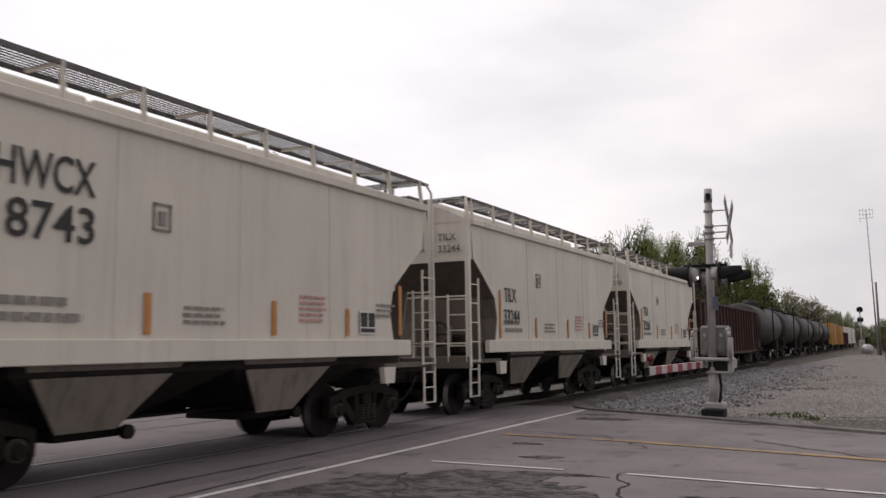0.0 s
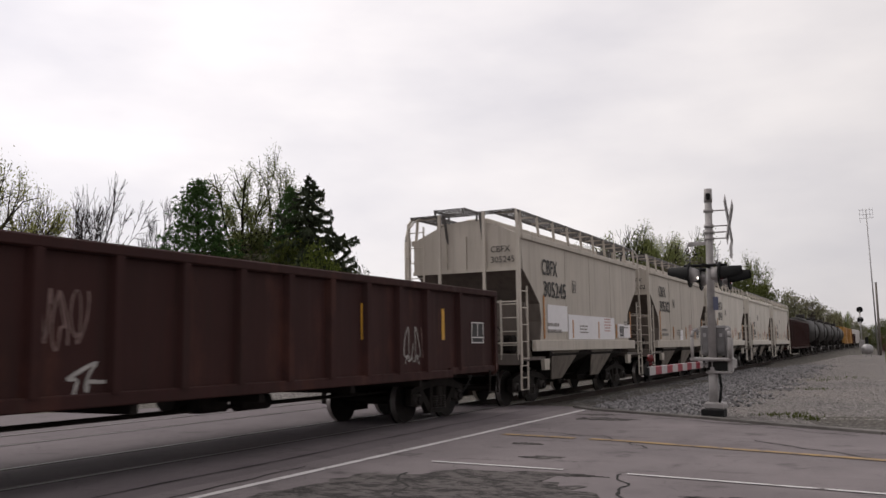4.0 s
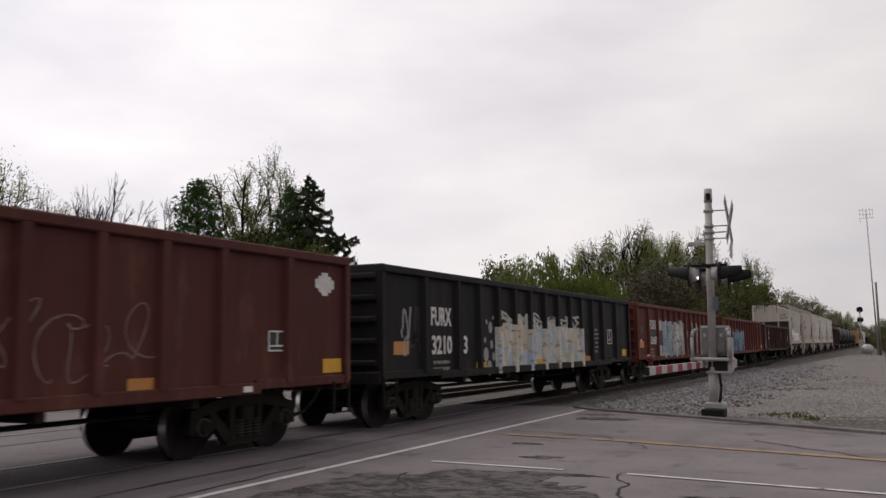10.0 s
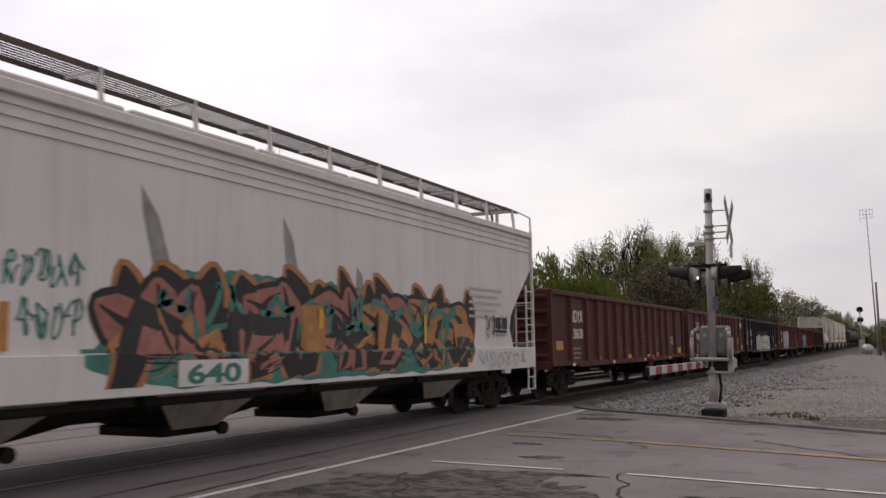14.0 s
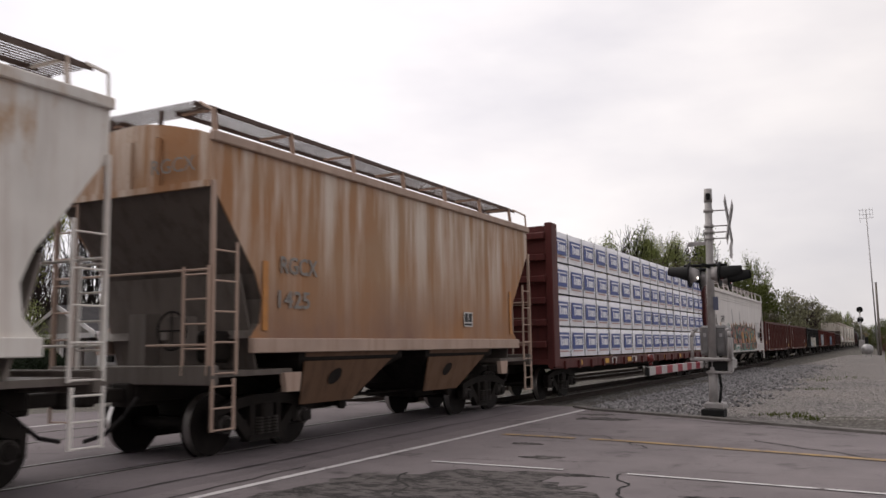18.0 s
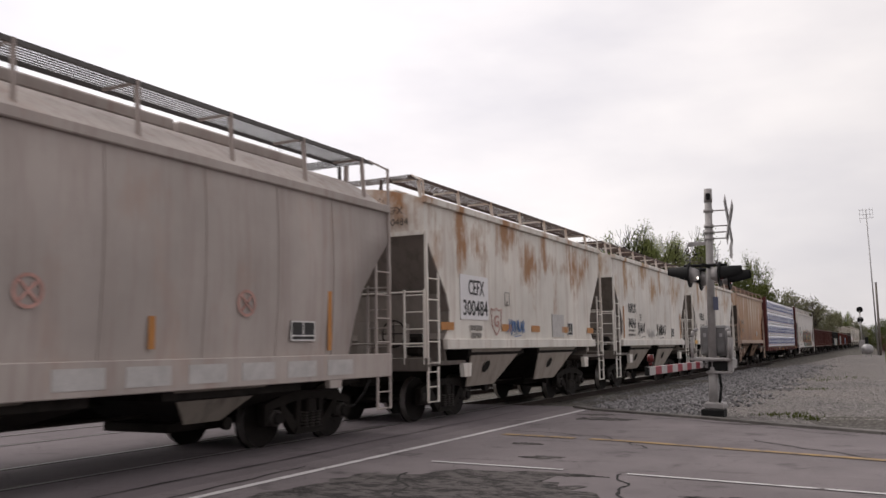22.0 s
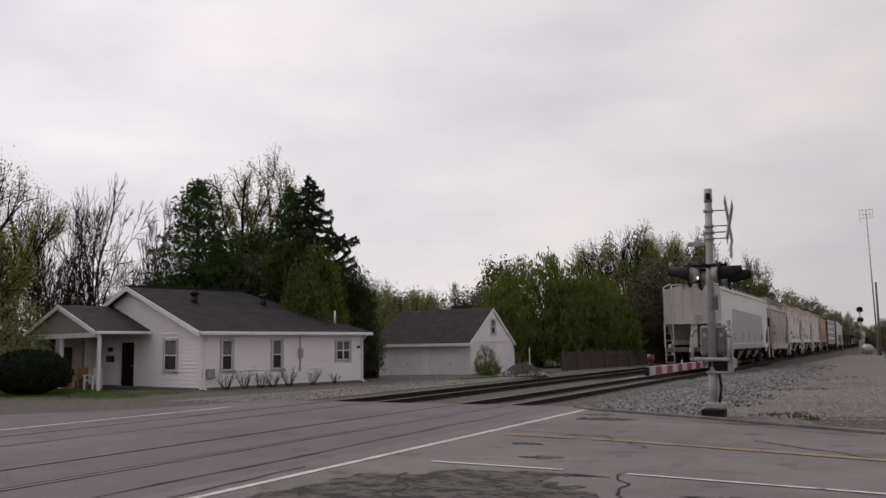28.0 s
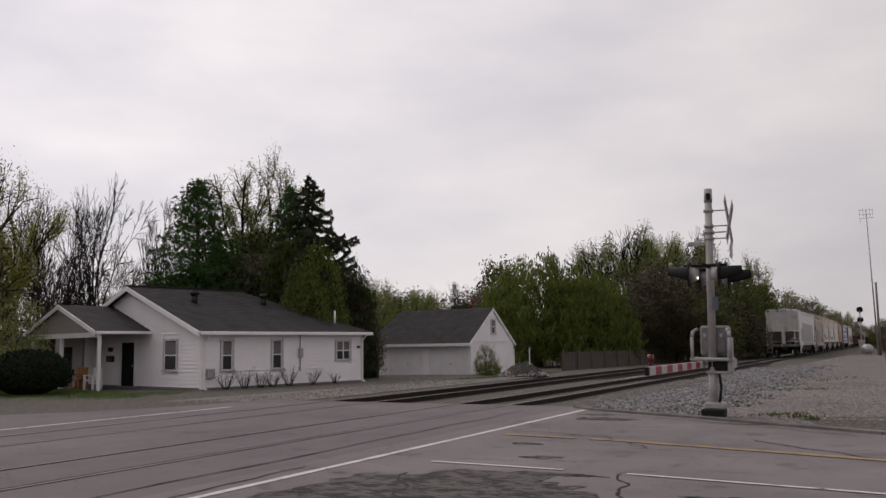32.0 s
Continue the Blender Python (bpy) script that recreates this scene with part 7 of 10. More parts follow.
            for a, b in (((3.88, 2.42), (4.14, 2.42)), ((4.14, 2.42), (4.14, 2.72)), ((4.14, 2.72), (3.88, 2.72)), ((3.88, 2.72), (3.88, 2.42))):
                bar(bm, (-half + a[0], -1.522, a[1]), (-half + b[0], -1.522, b[1]), 0.006, 0.014)
            part("stencil_box", bm, M_GREYTXT, car, "thin grey stencilled square")
            side_plate(car, "faded_panel", 7.0, 7.9, 1.7, 2.3, P_GHOST, half)
            side_text(car, "G", 3.25, 3.5, 2.05, 0.36, M_PINKTXT, half, -1.522, 0.006)
            bm = B()
            ring = [(3.1, 2.32), (3.24, 2.28), (3.38, 2.34), (3.52, 2.28), (3.66, 2.32), (3.62, 1.95), (3.38, 1.72), (3.14, 1.95)]
            for a, b in zip(ring, ring[1:] + ring[:1]):
                bar(bm, (-half + a[0], -1.522, a[1]), (-half + b[0], -1.522, b[1]), 0.008, 0.022)
            part("shield_outline", bm, M_PINKTXT, car, "thin red spray-painted shield outline")
        data_panel(car, 8.2, 8.6, 1.75, 2.1, half)
        if not cx:
            text_bars(car, 3.3, 2.5, 0.25, 3, M_GREYTXT, half, seed=seed + 2)
        for k, tx in enumerate((mark, num)):
            lettering(tx, 0.2, M_BLACKTXT, car, pose(-half - 0.055, -0.6, 4.1 - 0.23 * k, 90, 0, -90), "end_letter")
        CARS.append(car)

    # rounded taupe hopper
    car, half = hopper("covered_hopper", "taupe grey round-sided covered hopper car with weld seams", -231.15, -219.95, OUT_C, (0.98, 1.38), 3.98, 4.72, P_TAUPE, P_DIRT_SHADE, M_GRATING, [(3.4, 1.4, 0.5), (7.3, 1.4, 0.5)], (1.36, 3.08, 4.85, 6.5, 8.0, 9.4), bulge=0.06, grooves=False, postgap=1.6, sill_ends=True)
    label_pair(car, half, "CRDX", "20642", 0.46, (1.55, 2.42, 2.68), (1.54, 2.47, 2.19), M_BLACKTXT, -1.575)
    for ee, zz, hh in ((1.22, 1.45, 0.95), (5.6, 1.5, 0.4), (9.3, 1.45, 1.0), (3.15, 1.5, 0.45)):
        side_plate(car, "reflector", ee - 0.05, ee + 0.05, zz, zz + hh, M_REFLECT2, half, -1.55)
    for ee in (3.9, 7.3):
        bm = B()
        n = 20
        rr = [[bm.verts.new((-half + ee + r * math.cos(k * 2 * math.pi / n), -1.568, 2.12 + r * math.sin(k * 2 * math.pi / n))) for k in range(n)] for r in (0.15, 0.19)]
        for k in range(n):
            bm.faces.new((rr[0][k], rr[0][(k + 1) % n], rr[1][(k + 1) % n], rr[1][k]))
        bar(bm, (-half + ee - 0.1, -1.568, 2.22), (-half + ee + 0.1, -1.568, 2.02), 0.01, 0.03)
        bar(bm, (-half + ee - 0.1, -1.568, 2.02), (-half + ee + 0.1, -1.568, 2.22), 0.01, 0.03)
        part("round_emblem", bm, M_PINKTXT, car, "small faded round emblem")
    data_panel(car, 8.3, 8.9, 1.6, 1.9, half, -1.55)
    text_bars(car, 1.7, 1.75, 1.1, 2, M_GREYTXT, half, -1.545, 0.08, 0.18)
    side_plate(car, "placard", 2.45, 2.6, 1.1, 1.28, M_REFLECT, half, -1.583)
    for k in range(6):
        side_plate(car, "sill_patch", 4.2 + 1.0 * k, 4.9 + 1.0 * k, 1.06, 1.3, P_GHOST, half, -1.582)
    for k, tx in enumerate(("CRDX", "20642")):
        lettering(tx, 0.2, M_GREYTXT, car, pose(-half - 0.01, -0.45, 3.85 - 0.23 * k, 90, 0, -90), "end_letter")
    CARS.append(car)

    # last car: long light grey hopper
    # end paint darker than the sides: shade in its colour, plus dirt streaks
    car, half = hopper("covered_hopper", "light grey four-bay covered hopper car with a darker grey side panel", -251.85, -232.6, OUT_N, (1.14, 1.44), 4.42, 4.66, P_LIGHT, paint("grey_end_slope", (0.27, 0.25, 0.24), (0.11, 0.095, 0.088), 0.6), M_GRATING, [(4.1, 1.65, 0.5), (7.5, 1.65, 0.5), (10.9, 1.65, 0.5), (14.3, 1.65, 0.5)], (), flat_end=True, postgap=1.5, walkway=(1.12, 4.74), postwide=False, endmat=paint("shade_and_dust_end_paint", (0.43, 0.41, 0.395), (0.22, 0.19, 0.17), 0.45))
    label_pair(car, half, "NCLX", "3364", 0.46, (1.99, 2.82, 2.60), (1.99, 2.80, 2.14), M_BLACKTXT)
    bm = B()
    prism(bm, [(-half + 3.1, 1.46), (-half + 16.3, 1.46), (-half + 16.3, 3.3), (-half + 3.62, 3.42), (-half + 3.62, 2.12), (-half + 3.5, 2.02), (-half + 3.1, 2.02)], -1.508, -1.498, "y")
    part("grey_panel", bm, P_PANEL, car, "large darker grey repainted side panel")
    side_plate(car, "grey_sill", 3.1, 16.3, 1.15, 1.43, P_PANEL, half, -1.581)
    for ee, hh in ((1.70, 1.1), (4.2, 0.5), (7.2, 0.5), (9.7, 0.5), (12.2, 0.45), (15.4, 0.45)):
        side_plate(car, "reflector", ee - 0.05, ee + 0.05, 1.62, 1.62 + hh, M_REFLECT2, half)
    side_plate(car, "red_placard", 1.55, 1.72, 1.48, 1.62, plain("red_placard", (0.4, 0.03, 0.03), 0.6), half)
    side_text(car, "LD LMT 221100 LB", 1.95, 2.88, 1.83, 0.11, M_BLACKTXT, half, -1.52, 0.002)
    side_text(car, "LT WT", 1.95, 2.22, 1.68, 0.11, M_BLACKTXT, half, -1.52, 0.002)
    text_bars(car, 2.32, 1.64, 0.55, 1, M_GREYTXT, half, h=0.07, gap=0.17)
    data_panel(car, 15.6, 16.1, 1.7, 2.1, half)
    bm = B()
    for a, b, c, d in ((3.3, 3.56, 2.2, 2.23), (3.3, 3.56, 2.5, 2.53), (3.3, 3.33, 2.2, 2.53), (3.53, 3.56, 2.2, 2.53)):
        quadbox(bm, -half + a, -half + b, -1.512, -1.502, c, d)
    part("stencil_square", bm, M_GREYTXT, car)
    for k, tx in enumerate(("NCLX", "3364")):
        lettering(tx, 0.18, M_BLACKTXT, car, pose(-half + 0.055, -0.98, 3.95 - 0.21 * k, 90, 0, -90), "end_letter")
    for r in range(4):
        for k in range(4):
            part("stencil_bar", box_bm((-half + 0.05, -half + 0.058, -0.52 + 0.11 * k, -0.43 + 0.11 * k, 2.95 - 0.12 * r, 3.0 - 0.12 * r)), M_GREYTXT, car)
    # red end-of-train device on the coupler
    red = plain("red_marker_plastic", (0.20, 0.012, 0.02), 0.5)
    bm = B()
    quadbox(bm, -half - 0.40, -half - 0.27, 0.06, 0.18, 0.74, 1.30, 0.03)
    dev = part("end_of_train_device", bm, red, car, "red end-of-train marker hung on the coupler")
    part("marker_stripe", box_bm((-half - 0.43, -half - 0.422, 0.10, 0.15, 0.92, 1.26)), M_WHITETXT, dev)
    bm = B()
    rod(bm, (-half - 0.32, 0.13, 1.3), (-half - 0.32, 0.13, 1.45), 0.05, seg=12)
    part("marker_lamp", bm, red, dev)
    part("placard", box_bm((-half + 0.19, -half + 0.2, 0.02, 0.13, 1.5, 1.62)), M_REFLECT, car)
    CARS.append(car)
    build_lead_cars()


def lumber_mats():
    wrap = plain("white_lumber_wrap", (0.84, 0.83, 0.87), 0.42, 0, 0.08, 3.0, 25, 0.3)
    blue = plain("blue_wrap_print", (0.05, 0.08, 0.27), 0.5, 0, 0.1)
    wood = plain("raw_lumber", (0.40, 0.28, 0.16), 0.8, 0, 0.2, 10)
    return wrap, blue, wood


BUNDLES = []


def build_lumber_flat():
    rear, front = -167.75, -146.2
    L, half = front - rear, (front - rear) / 2
    car = thing("bulkhead_flatcar", "maroon bulkhead flatcar loaded with wrapped lumber", "flatcar", None, "train cars")
    car["mid"] = (front + rear) / 2
    bm = B()
    quadbox(bm, -half, half, -1.45, 1.45, 0.98, 1.1)
    part("deck", bm, P_MAROON, car)
    for s in (-1, 1):
        bm = B()
        quadbox(bm, -half, half, s * 1.5 - 0.05, s * 1.5 + 0.05, 0.86, 1.12, 0.012)
        part("side_sill", bm, P_MAROON, car)
        for k in range(18):
            x = -half + 0.9 + (L - 1.8) * k / 17
            part("stake_pocket", box_bm((x - 0.07, x + 0.07, s * 1.58 - 0.03, s * 1.58 + 0.03, 0.84, 1.06)), P_MAROON, car)
        x = s * (half - 0.22)
        bm = B()
        quadbox(bm, x - 0.12, x + 0.12, -1.42, 1.42, 1.1, 4.68)
        bh = part("bulkhead", bm, P_MAROON, car, "tall maroon end bulkhead")
        for yy in (-1, 1):
            part("bulkhead_post", box_bm((x - 0.22, x + 0.22, yy * 1.5 - 0.10, yy * 1.5 + 0.10, 0.9, 4.75), 0.02), P_MAROON, bh)
        for k in range(6):
            z = 1.5 + 0.58 * k
            part("bulkhead_rib", box_bm((min(x + s * 0.12, x + s * 0.3), max(x + s * 0.12, x + s * 0.3), -1.4, 1.4, z - 0.09, z + 0.09), 0.02), P_MAROON, bh)
        ladder(car, x + s * 0.32, 1.0, 0.5, 4.5, 0.4, "y", P_MAROON, 11)
    for k in range(8):
        side_plate(car, "reflector", 2.0 + 2.6 * k, 2.4 + 2.6 * k, 0.92, 1.06, M_REFLECT, half, -1.552)
    side_text(car, "ATW", 5.3, 5.9, 1.0, 0.24, M_WHITETXT, half, -1.552)
    side_text(car, "300", 7.7, 8.3, 1.0, 0.24, M_WHITETXT, half, -1.552)
    lettering("ATW 30094", 0.3, M_WHITETXT, car, pose(-half - 0.325 + 0.0, 1.15, 3.75, 90, 0, -90), "end_letter")
    bm = B()
    prism(bm, [(-half + 3.6, 0.98), (half - 3.6, 0.98), (half - 5.2, 0.6), (-half + 5.2, 0.6)], -0.3, 0.3, "y")
    part("fish_belly_sill", bm, M_STEEL, car)
    running_gear(car, half, 2.0)
    CARS.append(car)
    wrap, blue, wood = lumber_mats()
    rnd = random.Random(9)
    lens = [5.0, 4.3, 5.0, 4.3, 2.1]
    z = 1.17
    tiers = [0.85, 0.88, 0.88, 0.88]
    for ti, th in enumerate(tiers):
        x = -half + 0.5
        for bi, ln in enumerate(lens if ti % 2 == 0 else lens[::1]):
            x1 = min(x + ln, half - 0.5)
            if x1 - x < 0.5:
                break
            b = thing("lumber_bundle", "lumber bundle in white wrap printed with blue panels", "lumber", None, "lumber bundles")
            b["mid"] = car["mid"] + (x + x1) / 2
            hl = (x1 - x) / 2 - 0.015
            # wrap with slightly slack faces
            bm = B()
            nx, nz = max(4, int(hl * 2 / 0.35)), 5
            for s in (-1, 1):
                g = [[bm.verts.new((-hl + 2 * hl * i / nx, s * (1.43 + 0.018 * noise.noise((i * 1.7 + bi * 9, j * 1.3 + ti * 5, s))), z + (th - 0.05) * j / nz + 0.012 * noise.noise((i * 1.1, ti * 4.0, bi * 3.0)) * (j == nz))) for i in range(nx + 1)] for j in range(nz + 1)]
                for j in range(nz):
                    for i in range(nx):
                        bm.faces.new((g[j][i], g[j][i + 1], g[j + 1][i + 1], g[j + 1][i])).smooth = True
                if s < 0:
                    first = g
            for i in range(nx):
                bm.faces.new((first[nz][i], first[nz][i + 1], g[nz][i + 1], g[nz][i]))
            for i in (0, nx):
                for j in range(nz):
                    bm.faces.new((first[j][i], first[j + 1][i], g[j + 1][i], g[j][i]))
            part("wrap", bm, wrap, b)
            part("dunnage", box_bm((-hl + 0.3, -hl + 0.42, -1.4, 1.4, z - 0.055, z)), wood, b)
            part("dunnage", box_bm((hl - 0.42, hl - 0.3, -1.4, 1.4, z - 0.055, z)), wood, b)
            n = max(1, int(round(2 * hl / 1.22)))
            for k in range(n):
                c = -hl + 2 * hl * (k + 0.5) / n + rnd.uniform(-0.03, 0.03)
                bm = B()
                prism(bm, [(c - 0.47, z + 0.20), (c + 0.44, z + 0.20), (c + 0.47, z + 0.66), (c - 0.44, z + 0.66)], -1.458, -1.448, "y")
                part("printed_panel", bm, blue, b)
                bm = B()
                pts = [(-0.36, 0.56), (-0.36, 0.60), (0.38, 0.60), (0.38, 0.56), (-0.2, 0.56), (-0.22, 0.52), (-0.16, 0.52), (-0.16, 0.30), (-0.24, 0.30), (-0.24, 0.56)]
                prism(bm, [(c + px, z + pz) for px, pz in pts], -1.463, -1.4575, "y")
                for px in (-0.10, 0.04, 0.13, 0.26):
                    quadbox(bm, c + px, c + px + 0.095, -1.463, -1.4575, z + 0.31, z + 0.49)
                part("wordmark", bm, wrap, b)
                part("strap", box_bm((c + 0.56, c + 0.585, -1.462, -1.452, z - 0.02, z + th - 0.04)), M_STEEL, b)
                part("fine_print", box_bm((c - 0.40, c + 0.40, -1.456, -1.45, z + 0.13, z + 0.16)), M_PINKTXT, b)
            BUNDLES.append(b)
            x = x1
        z += th
    

def tank_car(rear, front, mat):
    L, half = front - rear, (front - rear) / 2
    car = thing("tank_car", "black cylindrical tank car with a top dome", "tank car", None, "train cars")
    car["mid"] = (front + rear) / 2
    bm = B()
    n, r, zc = 28, 1.52, 2.75
    rings = []
    for x, k in ((-half + 0.7, 0.25), (-half + 0.8, 0.7), (-half + 1.0, 0.93), (-half + 1.3, 1.0), (half - 1.3, 1.0), (half - 1.0, 0.93), (half - 0.8, 0.7), (half - 0.7, 0.25)):
        rings.append([bm.verts.new((x, r * k * math.cos(a * 2 * math.pi / n), zc + r * k * math.sin(a * 2 * math.pi / n))) for a in range(n)])
    for a, b in zip(rings, rings[1:]):
        for k in range(n):
            bm.faces.new((a[k], a[(k + 1) % n], b[(k + 1) % n], b[k])).smooth = True
    bm.faces.new(rings[0][::-1])
    bm.faces.new(rings[-1])
    part("tank", bm, mat, car)
    bm = B()
    rod(bm, (0, 0, zc + r - 0.1), (0, 0, zc + r + 0.45), 0.5, seg=20)
    part("dome", bm, mat, car)
    bm = B()
    quadbox(bm, -1.2, 1.2, -1.2, -0.6, zc + r - 0.2, zc + r - 0.14)
    quadbox(bm, -1.2, 1.2, 0.6, 1.2, zc + r - 0.2, zc + r - 0.14)
    for x in (-1.15, 1.15):
        for y in (-1.15, 1.15):
            rod(bm, (x, y, zc + r - 0.2), (x, y, zc + r + 0.75), 0.025, seg=6)
    for y in (-1.15, 1.15):
        rod(bm, (-1.15, y, zc + r + 0.75), (1.15, y, zc + r + 0.75), 0.025, seg=6)
    part("platform", bm, M_STEEL, car)
    ladder(car, -0.22, -1.56, 0.9, zc + r + 0.3, 0.44, "x", M_STEEL, 10)
    for s in (-1, 1):
        part("saddle", box_bm((s * (half - 2) - 0.5, s * (half - 2) + 0.5, -1.2, 1.2, 0.95, 1.7), 0.05), M_STEEL, car)
        part("end_platform", box_bm((s * (half - 0.5) - 0.5, s * (half - 0.5) + 0.5, -1.5, 1.5, 1.0, 1.12), 0.02), M_STEEL, car)
    running_gear(car, half, 1.9)
    CARS.append(car)


def box_car(rear, front, mat, label, top=4.4):
    L, half = front - rear, (front - rear) / 2
    car = thing("boxcar", label, "boxcar", None, "train cars")
    car["mid"] = (front + rear) / 2
    bm = B()
    prism(bm, [(-1.5, 1.0), (1.5, 1.0), (1.5, top - 0.2), (0, top), (-1.5, top - 0.2)], -half + 0.1, half - 0.1, "x")
    part("body", bm, mat, car)
    bm = B()
    for k in range(12):
        x = -half + 0.6 + (L - 1.2) * k / 11
        quadbox(bm, x - 0.06, x + 0.06, -1.55, -1.50, 1.1, top - 0.3)
    part("side_post", bm, mat, car)
    part("sliding_door", box_bm((-1.5, 1.5, -1.57, -1.51, 1.15, top - 0.4), 0.02), mat, car)
    running_gear(car, half, 1.9)
    CARS.append(car)


def build_lead_cars():
    car, half = gondola("gondola", "dark brown high-sided gondola car", 41.3, 60.5, 3.55, P_BROWN, 16, 1.0, [])
    CARS.append(car)
    for rear, front in ((62.0, 76.6), (77.8, 92.2), (93.4, 108.0), (109.2, 124.5)):
        tank_car(rear, front, P_TANK)
    tank_car(125.7, 140.5, P_TANK)
    box_car(142, 159, P_YELLOWBOX, "faded yellow boxcar with a sliding door")
    box_car(160.3, 178, P_YELLOWBOX, "faded yellow boxcar with a sliding door")
    car, half = gondola("gondola", "dark brown gondola car", 179.5, 196, 3.2, P_BROWN, 12, 1.2, [])
    CARS.append(car)
    box_car(197.3, 215, P_WHITE, "pale grey boxcar far ahead in the train", 4.6)
    box_car(216.3, 236, P_WHITE, "pale grey boxcar far ahead in the train", 4.6)


build_train()


# ---- crossing signal ----
M_ALU = plain("dull_aluminium", (0.33, 0.312, 0.305), 0.6, 0.1, 0.3, 3)
M_SIGWHITE = plain("weathered_white_sign", (0.42, 0.40, 0.395), 0.6, 0, 0.15)
M_REDSTRIPE = plain("red_gate_stripe", (0.25, 0.013, 0.03), 0.5)
M_CABINET = plain("dull_grey_cabinet", (0.21, 0.203, 0.203), 0.6, 0.2, 0.3, 4)
M_HOOD = plain("matt_black_hood", (0.012, 0.012, 0.012), 0.7)
M_LENS = plain("dark_red_lens", (0.10, 0.008, 0.008), 0.15)
M_LAMP = glow("lit_lamp_peephole", (1.0, 0.95, 0.9), 3.0)
M_BLUESIGN = plain("dull_blue_notice_plate", (0.10, 0.11, 0.17), 0.5)


def lamp_head(parent, m):
    """Round flasher: target disc, hooded lens and housing; faces local +x."""
    bm = B()
    rod(bm, (0, 0, 0), (0.025, 0, 0), 0.25, seg=26)
    disc = part("target_disc", bm, M_HOOD, parent, "", m)
    bm = B()
    rod(bm, (-0.16, 0, 0), (-0.002, 0, 0), 0.10, 0.17, 18)
    part("lamp_housing", bm, M_ALU, disc)
    bm = B()
    rod(bm, (0.026, 0, 0), (0.05, 0, 0), 0.145, seg=20)
    part("lens", bm, M_LENS, disc)
    bm = B()
    n = 14
    for x0, x1 in ((0.026, 0.42),):
        rows = []
        for x, cut in ((x0, 1.0), (x1, 0.72)):
            rows.append([[bm.verts.new((x, r * math.cos(a), r * math.sin(a))) for a in np.linspace(math.pi / 2 - 2.2 * cut, math.pi / 2 + 2.2 * cut, n)] for r in (0.165, 0.155)])
        for r in (0, 1):
            for k in range(n - 1):
                bm.faces.new((rows[0][r][k], rows[0][r][k + 1], rows[1][r][k + 1], rows[1][r][k])).smooth = True
        for k in range(n - 1):
            bm.faces.new((rows[1][0][k], rows[1][0][k + 1], rows[1][1][k + 1], rows[1][1][k]))
    part("hood", bm, M_HOOD, disc)
    return disc


